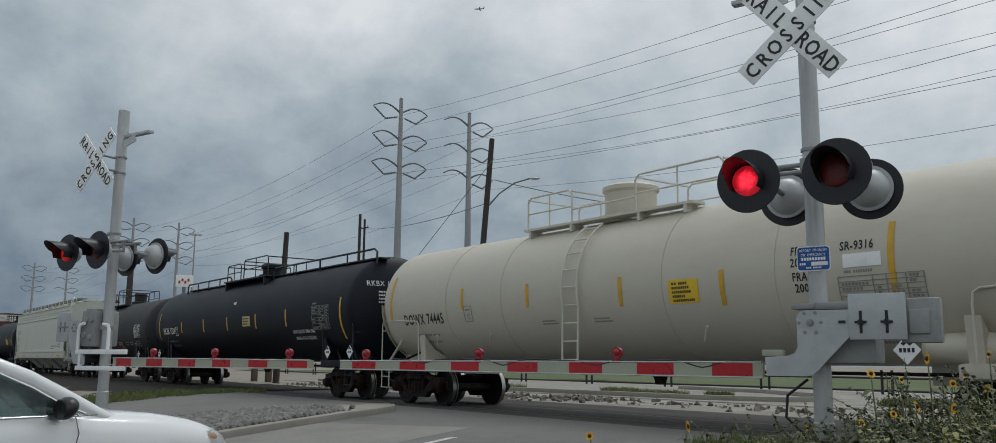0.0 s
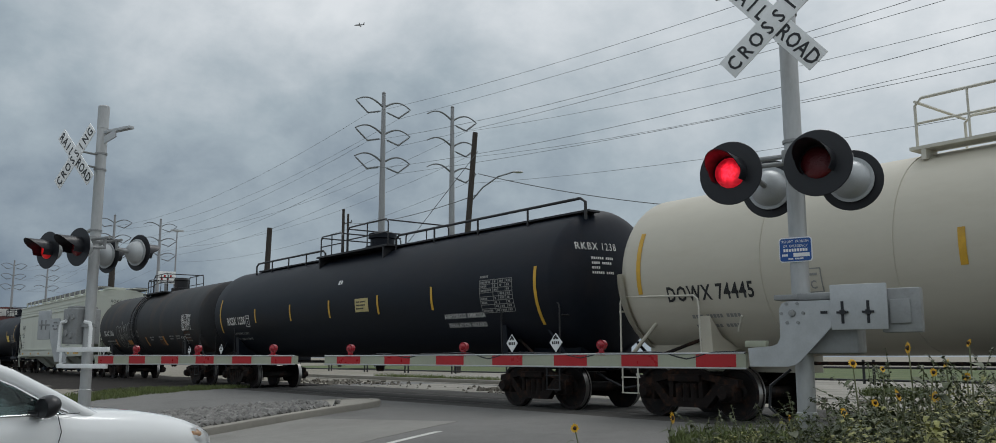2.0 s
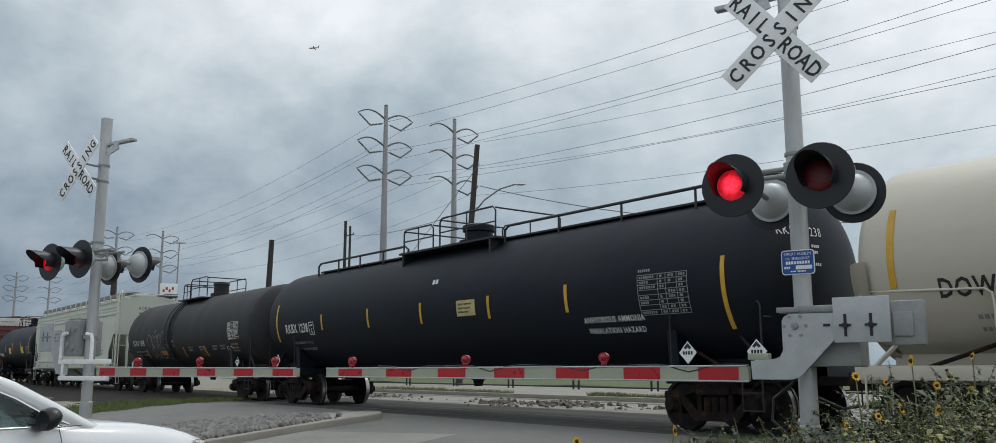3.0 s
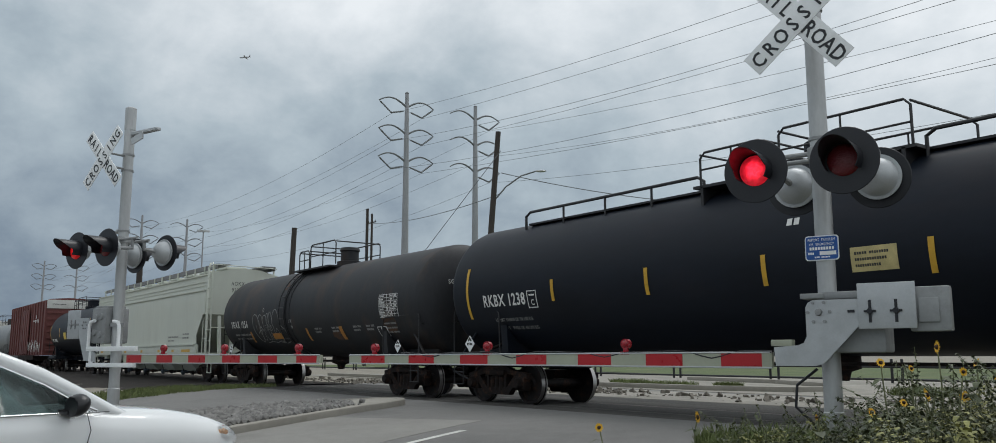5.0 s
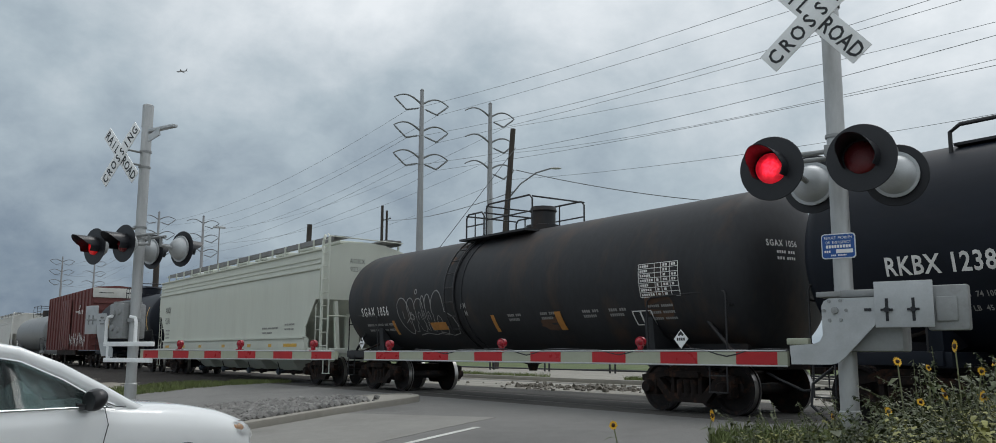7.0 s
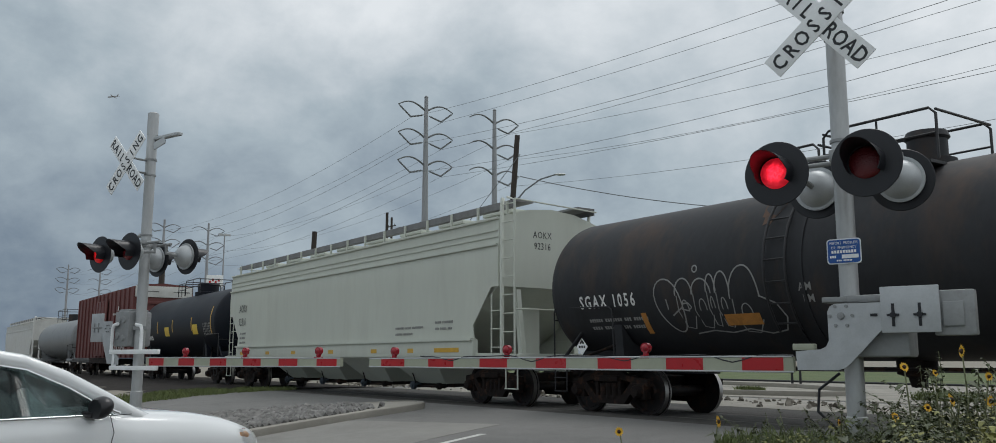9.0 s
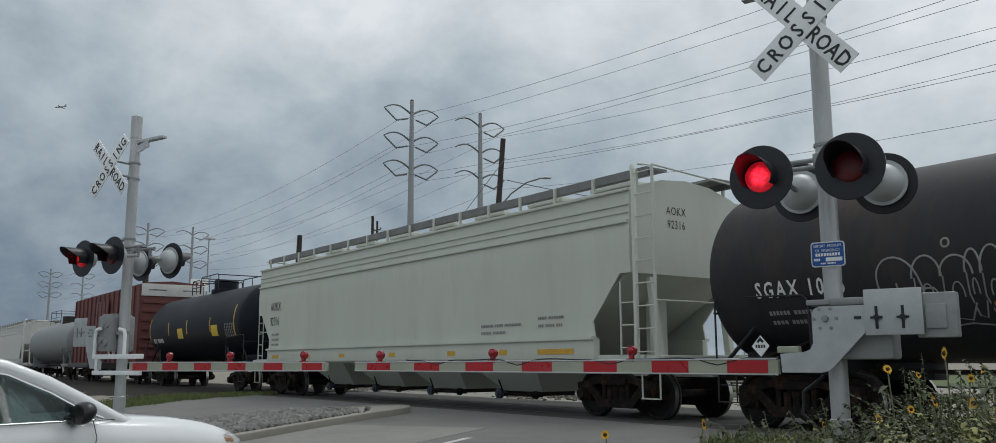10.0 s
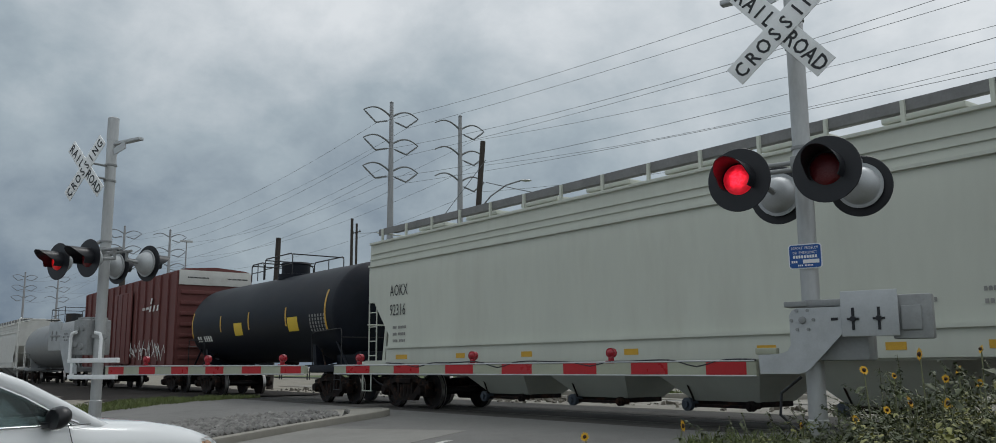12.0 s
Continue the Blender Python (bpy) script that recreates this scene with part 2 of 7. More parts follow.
M["orange_spray"] = mat("orange_spray_paint", (0.46, 0.20, 0.04), 0.6, vary=0.3, scale=5, stain=GRIME, amount=0.5, sscale=5)
M["rust_patch"] = mat("rust_scorched_paint", (0.085, 0.045, 0.026), 0.8, vary=0.4, scale=2.5, stain=(0.02, 0.018, 0.018), amount=0.8, sscale=2.0)
M["amber"] = mat("amber_lens", (0.70, 0.42, 0.24), 0.15, vary=0.1)


def glass(name, colour, rough=0.02, trans=1.0):
    m = bpy.data.materials.new(name)
    m.use_nodes = True
    b = m.node_tree.nodes["Principled BSDF"]
    b.inputs["Base Color"].default_value = (*colour, 1)
    b.inputs["Roughness"].default_value = rough
    b.inputs["Transmission Weight"].default_value = trans
    b.inputs["IOR"].default_value = 1.45
    return m


M["car_glass"] = glass("tinted_car_glass", (0.03, 0.06, 0.06))
M["clear"] = glass("clear_lamp_cover", (0.9, 0.9, 0.9))


# ---- mesh helpers ----
def box(bm, c, s, rot=None, bevel=0.0):
    ret = bmesh.ops.create_cube(bm, size=1.0)
    vs = ret["verts"]
    for v in vs:
        v.co = Vector((v.co.x * s[0], v.co.y * s[1], v.co.z * s[2]))
    if bevel:
        es = list({e for v in vs for e in v.link_edges})
        r = bmesh.ops.bevel(bm, geom=es, offset=bevel, segments=2, affect="EDGES", profile=0.6)
        vs = list({v for f in r["faces"] for v in f.verts} | {v for v in vs if v.is_valid})
    m = Matrix.Translation(c) @ (rot if rot else Matrix())
    for v in vs:
        v.co = m @ v.co
    return vs


def sweep(bm, pts, r, seg=8, closed=False, r_end=None):
    """A round bar along a line of points."""
    pts = [Vector(p) for p in pts]
    n, rings, side = len(pts), [], None
    for i, p in enumerate(pts):
        a = pts[i - 1] if (i or closed) else p
        b = pts[(i + 1) % n] if (i < n - 1 or closed) else p
        d = (b - a).normalized()
        if side is None:
            side = d.orthogonal().normalized()
        side = (side - d * side.dot(d)).normalized()
        up = d.cross(side)
        k = r if r_end is None else r + (r_end - r) * i / (n - 1)
        rings.append([bm.verts.new(p + (side * math.cos(t) + up * math.sin(t)) * k)
                      for t in (2 * math.pi * j / seg for j in range(seg))])
    for i in range(n if closed else n - 1):
        A, B = rings[i], rings[(i + 1) % n]
        for j in range(seg):
            bm.faces.new((A[j], A[(j + 1) % seg], B[(j + 1) % seg], B[j]))
    if not closed:
        bm.faces.new(rings[0][::-1]); bm.faces.new(rings[-1])
    return bm


def lathe(bm, prof, axis="X", seg=32, at=(0, 0, 0), rot=None):
    """Turn a profile of (along, radius) round an axis. Ends with radius 0 close to a point."""
    rings = []
    T = Matrix.Translation(at) @ (rot if rot else Matrix())
    def place(a, x, y):
        return T @ Vector({"X": (a, x, y), "Y": (x, a, y), "Z": (x, y, a)}[axis])
    for a, r in prof:
        if r < 1e-6:
            rings.append([bm.verts.new(place(a, 0, 0))])
        else:
            rings.append([bm.verts.new(place(a, r * math.cos(t), r * math.sin(t)))
                          for t in (2 * math.pi * j / seg for j in range(seg))])
    for A, B in zip(rings, rings[1:]):
        for j in range(seg):
            k = (j + 1) % seg
            if len(A) == 1 and len(B) == 1:
                continue
            if len(A) == 1:
                bm.faces.new((A[0], B[k], B[j]))
            elif len(B) == 1:
                bm.faces.new((A[j], A[k], B[0]))
            else:
                bm.faces.new((A[j], A[k], B[k], B[j]))
    for ring, flip in ((rings[0], True), (rings[-1], False)):
        if len(ring) > 1:
            bm.faces.new(ring[::-1] if flip else ring)
    return bm


def prism(bm, outline, axis, lo, hi):
    """Extrude a 2D outline along an axis between lo and hi."""
    def p(a, b, c):
        return Vector({"Y": (a, c, b), "X": (c, a, b), "Z": (a, b, c)}[axis])
    A = [bm.verts.new(p(a, b, lo)) for a, b in outline]
    B = [bm.verts.new(p(a, b, hi)) for a, b in outline]
    n = len(A)
    for i in range(n):
        bm.faces.new((A[i], A[(i + 1) % n], B[(i + 1) % n], B[i]))
    bm.faces.new(A[::-1]); bm.faces.new(B)
    return bm


def finish(bm, smooth=35):
    bmesh.ops.recalc_face_normals(bm, faces=bm.faces)
    lim = radians(smooth)
    for f in bm.faces:
        f.smooth = True
    for e in bm.edges:
        if len(e.link_faces) == 2:
            e.smooth = e.calc_face_angle(0.0) < lim
    me = bpy.data.meshes.new("m")
    bm.to_mesh(me)
    bm.free()
    return me


def part(name, bm, material, parent=None, label="", at=None, smooth=35):
    me = bm if isinstance(bm, bpy.types.Mesh) else finish(bm, smooth)
    me.name = name
    if not me.materials:
        me.materials.append(material)
    ob = new(name, me)
    if parent:
        ob.parent = parent
    if at is not None:
        ob.matrix_basis = at if isinstance(at, Matrix) else Matrix.Translation(at)
    if label:
        tagged(ob, label)
    return ob


def thing(name, m, label, category, group="", kind=""):
    ob = new(name)
    ob.empty_display_size = 0.3
    ob.matrix_basis = m
    return tagged(ob, label, category, group, kind)


def lettering(text, height, align="LEFT", spacing=1.0, squeeze=1.0, bold=0.0):
    """Mesh of a line of letters in the plane x (along), y (up), built from the built-in font."""
    cu = bpy.data.curves.new("letters", "FONT")
    cu.body, cu.align_x, cu.space_character, cu.size = text, align, spacing, height * 1.38
    cu.resolution_u, cu.offset = 2, bold
    ob = bpy.data.objects.new("letters", cu)
    scene.collection.objects.link(ob)
    bpy.context.view_layer.update()
    me = bpy.data.meshes.new_from_object(ob)
    bpy.data.objects.remove(ob)
    for v in me.vertices:
        v.co.x *= squeeze
    me.materials.clear()
    return me


def B():
    return bmesh.new()


# ---- ground: the road climbs to the level crossing ----
def ground_z(x, y):
    """Height of the ground; the rail heads are at 0."""
    t = min(1, max(0, (y - 1.0) / 10.4))
    return -0.50 * (1 - t * t * (3 - 2 * t)) - 0.012


RU, RV = Vector((math.cos(radians(201)), math.sin(radians(201)))), Vector((math.cos(radians(111)), math.sin(radians(111))))


def uv(u, v):
    """Plan position from metres across the road (u) and along it (v)."""
    p = RU * u + RV * v
    return p.x, p.y


def sheet(name, outline_uv, du, dv, lift, material, label, category, kind="structure"):
    """A patch of surfacing laid on the ground, with a skirt so that it has thickness. outline: u0, u1, v0, v1."""
    u0, u1, v0, v1 = outline_uv
    nu, nv = max(1, int((u1 - u0) / du)), max(1, int((v1 - v0) / dv))
    bm = B()
    grid = []
    for i in range(nu + 1):
        row = []
        for j in range(nv + 1):
            x, y = uv(u0 + (u1 - u0) * i / nu, v0 + (v1 - v0) * j / nv)
            row.append(bm.verts.new((x, y, ground_z(x, y) + lift)))
        grid.append(row)
    for i in range(nu):
        for j in range(nv):
            bm.faces.new((grid[i][j], grid[i + 1][j], grid[i + 1][j + 1], grid[i][j + 1]))
    edge = [e for e in bm.edges if len(e.link_faces) == 1]
    r = bmesh.ops.extrude_edge_only(bm, edges=edge)
    for v in r["geom"]:
        if isinstance(v, bmesh.types.BMVert):
            v.co.z -= lift + 0.05
    return tagged(part(name, bm, material), label, category, kind=kind)


def build_ground():
    bm = B()
    xs = [-1500, -700, -300, -150] + [-100 + 4 * i for i in range(31)] + [60, 200, 600, 1500]
    ys = [-1500, -300, -80, -30, -12] + [-6 + 0.8 * i for i in range(31)] + [24, 40, 90, 300, 800, 2500]
    V = [[bm.verts.new((x, y, ground_z(x, y))) for y in ys] for x in xs]
    for i in range(len(xs) - 1):
        for j in range(len(ys) - 1):
            bm.faces.new((V[i][j], V[i + 1][j], V[i + 1][j + 1], V[i][j + 1]))
    tagged(part("ground", bm, M["soil"]), "dry soil and gravel ground beside the crossing", "ground", kind="structure")
    sheet("road", (2.6, 24.2, -40, 70), 1.2, 1.0, 0.012, M["asphalt"], "worn grey asphalt road rising to the level crossing", "road")
    sheet("road_apron", (8.9, 12.52, -12, 13.3), 0.9, 0.8, 0.017, M["pale_road"], "pale worn concrete lane beside the island kerb", "road")
    sheet("parking_lot", (-12, 2.4, -30, 7.0), 1.2, 1.0, 0.012, M["asphalt"], "grey asphalt apron beside the road", "pavement")


build_ground()


def build_track(y0, name, label):
    t = thing(name, pose(0, y0, 0), label, "railway track", kind="structure")
    for s in (-1, 1):
        bm = B()
        prism(bm, [(-0.036, 0), (0.036, 0), (0.036, -0.03), (0.01, -0.045), (0.01, -0.11), (0.07, -0.125),
                   (0.07, -0.14), (-0.07, -0.14), (-0.07, -0.125), (-0.01, -0.11), (-0.01, -0.045), (-0.036, -0.03)], "X", -400, 150)
        part("rail", bm, M["rail"], t, at=(0, s * 0.7535, 0.0))
    return t


build_track(TRACK_Y, "railway_track", "rusty steel rails of the level crossing")


def ballast(name, x0, x1, y0, y1, top, label):
    """A shouldered bed of crushed stone."""
    rng = random.Random(5)
    bm = B()
    nx, ny = int((x1 - x0) / 0.6), 12
    V = []
    for i in range(nx + 1):
        row = []
        for j in range(ny + 1):
            f = j / ny
            x, y = x0 + (x1 - x0) * i / nx, y0 + (y1 - y0) * f
            z = top * min(1, min(f, 1 - f) * 6)
            row.append(bm.verts.new((x, y, ground_z(x, y) + z + rng.uniform(-0.03, 0.03) - 0.01)))
        V.append(row)
    for i in range(nx):
        for j in range(ny):
            bm.faces.new((V[i][j], V[i + 1][j], V[i + 1][j + 1], V[i][j + 1]))
    tagged(part(name, bm, M["ballast"]), label, "ballast", kind="structure")


ballast("ballast_west", -150, -31.2, 7.8, 17.0, 0.05, "dark crushed stone ballast under the track")
ballast("ballast_east", -6.5, 40, 10.6, 16.2, 0.05, "dark crushed stone ballast under the track")


# ---- the train ----
def wheelset():
    """Two flanged wheels on an axle along Y."""
    bm = B()
    R, g = 0.457, 0.7535
    for s in (-1, 1):
        p = [(s * (g - 0.075), 0.0), (s * (g - 0.075), R + 0.028), (s * (g - 0.05), R + 0.022), (s * (g - 0.035), R),
             (s * (g + 0.06), R - 0.005), (s * (g + 0.06), R - 0.06), (s * (g + 0.02), R - 0.09), (s * (g + 0.01), 0.17),
             (s * (g + 0.05), 0.13), (s * (g + 0.05), 0.0)]
        lathe(bm, p, "Y", 32)
    lathe(bm, [(-1.05, 0), (-1.05, 0.075), (-0.8, 0.075), (-0.7, 0.1), (0.7, 0.1), (0.8, 0.075), (1.05, 0.075), (1.05, 0)], "Y", 16)
    me = finish(bm, 30)
    me.materials.append(M["wheel"]); me.materials.append(M["tread"])
    for f in me.polygons:
        r = math.hypot(f.center.x, f.center.z)
        if abs(f.center.y) > 0.66 and r > R - 0.045 and abs(f.normal.y) < 0.6:
            f.material_index = 1
    return me


def side_frame():
    bm = B()
    prism(bm, [(-1.12, 0.56), (-1.12, 0.68), (-0.55, 0.76), (-0.3, 0.86), (0.3, 0.86), (0.55, 0.76), (1.12, 0.68), (1.12, 0.56), (0.8, 0.6), (0.45, 0.67), (-0.45, 0.67), (-0.8, 0.6)], "Y", -0.07, 0.07)
    prism(bm, [(-0.84, 0.6), (-0.66, 0.62), (-0.38, 0.36), (0.38, 0.36), (0.66, 0.62), (0.84, 0.6), (0.46, 0.2), (-0.46, 0.2)], "Y", -0.08, 0.06)
    for s in (-1, 1):
        box(bm, (s * 0.33, 0, 0.52), (0.09, 0.16, 0.36), bevel=0.01)
    return bm


def truck_parts():
    """Meshes of a two-axle freight truck, wheelbase 1.78 m."""
    out = {"wheelset": wheelset()}
    bm = side_frame()
    for s in (-1, 1):
        box(bm, (s * 0.89, 0, 0.46), (0.34, 0.2, 0.3), bevel=0.03)
        lathe(bm, [(-0.16, 0), (-0.16, 0.1), (-0.1, 0.13), (0.1, 0.13), (0.16, 0)], "Y", 16, (s * 0.89, -0.06, 0.46))
    for s in (-1, 0, 1):
        lathe(bm, [(0.3, 0.0), (0.3, 0.075), (0.6, 0.075), (0.6, 0.0)], "Z", 12, (s * 0.17, -0.03, 0))
    box(bm, (0, -0.06, 0.7), (0.7, 0.16, 0.12), bevel=0.02)
    out["side_frame"] = finish(bm)
    bm = B()
    box(bm, (0, 0, 0.62), (0.42, 2.1, 0.26), bevel=0.04)
    lathe(bm, [(0.74, 0.0), (0.74, 0.2), (0.86, 0.2), (0.86, 0.0)], "Z", 20)
    for s in (-1, 1):
        box(bm, (s * 0.36, 0, 0.42), (0.07, 1.5, 0.14))
        for k in (-1, 1):
            box(bm, (s * 0.4, k * 0.75, 0.46), (0.1, 0.14, 0.3))
    out["bolster"] = finish(bm)
    return out


TRUCK = truck_parts()
WHEELSETS = []


def add_truck(car, x):
    b = part("truck", TRUCK["bolster"], M["steel_dark"], car, "dark grimy cast steel truck bolster", at=(x, 0, 0))
    for s in (-1, 1):
        part("side_frame", TRUCK["side_frame"], M["steel_dark"], b, at=Matrix.Translation((0, s * 1.0, 0)) @ (Matrix() if s < 0 else Matrix.Rotation(math.pi, 4, "Z")))
        w = part("wheelset", TRUCK["wheelset"], M["wheel"], b, at=(s * 0.89, 0, 0.457))
        WHEELSETS.append((w, s * 0.89))
    return b


def coupler_mesh():
    bm = B()
    box(bm, (-0.35, 0, 0), (0.7, 0.13, 0.15))
    prism(bm, [(0, -0.14), (0.16, -0.16), (0.3, -0.13), (0.3, -0.04), (0.14, -0.02), (0.14, 0.06), (0.26, 0.12), (0.2, 0.17), (0.02, 0.15)], "Z", -0.14, 0.14)
    return finish(bm)


COUPLER = coupler_mesh()


def on_tank(me, x, theta, r, z, lift=0.006, front=-1):
    """Bend a flat mesh (x along, y up) round the near side of a tank of radius r and axis height z; theta: degrees above the axis."""
    for v in me.vertices:
        a = radians(theta) + v.co.y / r
        rr = r + lift + v.co.z
        v.co = Vector((x + v.co.x, front * rr * math.cos(a), z + rr * math.sin(a)))
    return me


def on_head(me, half, r, zc, y0, z0, head=0.62):
    """Lay a flat mesh on the dished head at a tank's +X end."""
    for v in me.vertices:
        y, z = y0 + v.co.x, z0 + v.co.y
        q = min(0.999, (y * y + z * z) / (r * r))
        v.co = Vector((half - head + head * math.sqrt(1 - q) + 0.008, y, zc + z))
    return me


def strip_mesh(w, h, n=8):
    bm = B()
    V = [[bm.verts.new((sx * w / 2, -h / 2 + h * i / n, 0)) for sx in (-1, 1)] for i in range(n + 1)]
    for a, b in zip(V, V[1:]):
        bm.faces.new((a[0], a[1], b[1], b[0]))
    r = bmesh.ops.extrude_face_region(bm, geom=bm.faces[:])
    for v in r["geom"]:
        if isinstance(v, bmesh.types.BMVert):
            v.co.z += 0.003
    return finish(bm)


def bars_mesh(widths, h, gap, line=1):
    """Rows of small bars for writing too small to read. widths: one list of word lengths a line."""
    bm = B()
    for k, row in enumerate(widths):
        x = 0
        for w in row:
            n = max(1, int(w / (h * 0.9)))
            for i in range(n):
                box(bm, (x + (i + 0.5) * w / n, -k * (h + gap), 0), (w / n * 0.72, h, 0.002))
            x += w + h * 0.9
    return finish(bm)


def tank_shell(bm, half, r, head=0.62):
    prof = []
    for i in range(13):
        a = math.pi / 2 * i / 12
        prof.append((-half + head - head * math.cos(a), r * math.sin(a)))
    body = [(-half + head + (2 * half - 2 * head) * i / 24, r) for i in range(1, 24)]
    prof = prof + body + [(-x, q) for x, q in reversed(prof)]
    lathe(bm, prof, "X", 72)


def arc_band(bm, x, r, w, a0, a1, t=0.02, n=24):
    """A flat strap round the tank between two angles (0: near side, 90: top)."""
    rings = []
    for i in range(n + 1):
        a = radians(a0 + (a1 - a0) * i / n)
        c = []
        for dx, dr in ((-w / 2, -0.01), (w / 2, -0.01), (w / 2, t), (-w / 2, t)):
            c.append(bm.verts.new((x + dx, -(r + dr) * math.cos(a), (r + dr) * math.sin(a))))
        rings.append(c)
    for A, C in zip(rings, rings[1:]):
        for j in range(4):
            bm.faces.new((A[j], A[(j + 1) % 4], C[(j + 1) % 4], C[j]))
    bm.faces.new(rings[0][::-1]); bm.faces.new(rings[-1])


def end_gear(car, L, paint, rail_paint, tank_half):
    """Stub sill, bolster shelf, end platform, hand rails, steps, coupler at both ends. L: coupler face to coupler face."""
    for s in (-1, 1):
        flip = Matrix() if s > 0 else Matrix.Rotation(math.pi, 4, "Z")
        x1 = L / 2 - 0.75
        for nm, c, d, bv in (("stub_sill", (x1 - 1.6, 0, 0.98), (3.2, 0.42, 0.36), 0.02), ("end_beam", (x1 - 0.12, 0, 1.0), (0.24, 2.7, 0.26), 0.02),
                             ("bolster_beam", (x1 - 2.0, 0, 1.0), (0.5, 2.7, 0.22), 0.03), ("end_platform", (x1 - 0.95, 0, 1.3), (1.5, 1.5, 0.42), 0.05),
                             ("side_beam", (x1 - 1.05, -1.36, 1.02), (2.2, 0.09, 0.2), 0.01), ("side_beam", (x1 - 1.05, 1.36, 1.02), (2.2, 0.09, 0.2), 0.01)):
            bm = B(); box(bm, c, d, bevel=bv)
            part(nm, bm, paint, car, at=flip)
        for k in (-1, 1):
            bm = B()
            prism(bm, [(k * 1.3, 1.05), (k * 1.36, 1.75), (k * 1.05, 1.4), (k * 0.6, 1.2)], "X", x1 - 2.12, x1 - 1.9)
            part("saddle", bm, paint, car, at=flip)
            bm = B()
            sweep(bm, [(x1 - 0.15, k * 1.2, 1.1), (x1 - 1.0, k * 1.15, 1.9)], 0.035, 6)
            part("brace", bm, paint, car, at=flip)
        for k in (-1, 1):
            bm = B()
            y = k * 1.42
            sweep(bm, [(x1 - 0.12, y, 0.98), (x1 - 0.12, y, 0.42), (x1 - 0.5, y, 0.42), (x1 - 0.5, y, 0.98)], 0.016, 6)
            box(bm, (x1 - 0.31, y, 0.42), (0.4, 0.06, 0.02))
            box(bm, (x1 - 0.31, y, 0.7), (0.4, 0.05, 0.02))
            part("step", bm, rail_paint, car, at=flip)
        for k in (-1, 1):
            bm = B()
            y = k * 1.42
            sweep(bm, [(x1 - 0.1, y, 1.1), (x1 - 0.1, y, 2.05), (x1 - 0.13, y, 2.13), (x1 - 0.22, y, 2.16), (x1 - 1.85, y * 1.02, 2.10), (x1 - 1.94, y * 1.02, 2.04), (x1 - 1.96, y * 1.02, 1.9), (x1 - 1.96, y, 1.1)], 0.017, 8)
            part("grab_rail", bm, rail_paint, car, at=flip)
        bm = B()
        sweep(bm, [(x1 - 0.06, -1.4, 1.9), (x1 - 0.06, 1.4, 1.9)], 0.018, 6)
        part("end_rail", bm, rail_paint, car, at=flip)
        part("coupler", COUPLER, M["steel_dark"], car, at=flip @ Matrix.Translation((L / 2 - 0.16, 0, 0.88)))
        bm = B()
        sweep(bm, [(x1 - 0.1, -0.4, 0.75), (x1 + 0.2, -0.4, 0.62), (x1 + 0.5, -0.2, 0.45), (x1 + 0.72, -0.05, 0.5)], 0.025, 8)
        part("air_hose", bm, M["lamp_black"], car, at=flip)


def hatch_cage(bm, x0, x1, z, h, yo=0.75, mid=0.5, r=0.022):
    for y in (-yo, yo):
        sweep(bm, [(x0, y, z), (x0, y, z + h - 0.1), (x0 + 0.1, y, z + h), (x1 - 0.1, y, z + h), (x1, y, z + h - 0.1), (x1, y, z)], r, 6)
        sweep(bm, [(x0, y, z + h * mid), (x1, y, z + h * mid)], r * 0.8, 6)
        sweep(bm, [((x0 + x1) / 2, y, z), ((x0 + x1) / 2, y, z + h)], r * 0.8, 6)
    for x in (x0, x1):
        sweep(bm, [(x, -yo, z + h * 0.95), (x, yo, z + h * 0.95)], r, 6)


def ladder(bm, pts, width, step=0.36, r=0.016, axis="X"):
    """Two stiles along a line of points and rungs between them."""
    off = Vector((width / 2, 0, 0)) if axis == "X" else Vector((0, width / 2, 0))
    pts = [Vector(p) for p in pts]
    for s in (-1, 1):
        sweep(bm, [p + off * s for p in pts], r * 1.4, 6)
    run = 0.15
    for a, b in zip(pts, pts[1:]):
        d = (b - a).length
        while run < d:
            p = a.lerp(b, run / d)
            sweep(bm, [p - off, p + off], r, 6)
            run += step
        run -= d


def tank_car(name, label, x_mid, L, half, r, zc, paint, rail_paint, trucks):
    """An end-sill tank car; the tank is 2*half long. Returns the Empty at rail level."""
    car = thing(name, pose(x_mid, TRACK_Y, 0), label, "tank car")
    bm = B()
    tank_shell(bm, half, r)
    tank = part("tank", bm, paint, car, at=(0, 0, zc), smooth=50)
    end_gear(car, L, paint, rail_paint, half)
    for x in trucks:
        add_truck(car, x)
    bm = B()
    for s in (-1, 1):
        for k in (-1, 1):
            sweep(bm, [(s * (half - 2.2), k * 1.0, zc - r * 0.75), (s * (half - 1.2), k * 1.35, 1.08)], 0.03, 6)
    sweep(bm, [(-half + 2.2, -0.35, zc - r - 0.12), (half - 2.2, -0.35, zc - r - 0.12)], 0.03, 6)
    lathe(bm, [(zc - r - 0.4, 0), (zc - r - 0.4, 0.1), (zc - r - 0.25, 0.14), (zc - r - 0.2, 0.3), (zc - r + 0.1, 0.3), (zc - r + 0.1, 0)], "Z", 16)
    part("underframe_piping", bm, M["steel_dark"], car)
    return car


def tape(car, x, theta, r, zc, h, material="yellow", w=0.1, label=""):
    me = on_tank(strip_mesh(w, h), x, theta, r, zc)
    return part("reflective_strip", me, M[material], car, label)


def words(car, text, x, theta, r, zc, h, material, squeeze=0.85, spacing=1.05, name="lettering", bold=0.03):
    me = on_tank(lettering(text, h, squeeze=squeeze, spacing=spacing, bold=bold * h), x, theta, r, zc)
    return part(name, me, M[material], car)


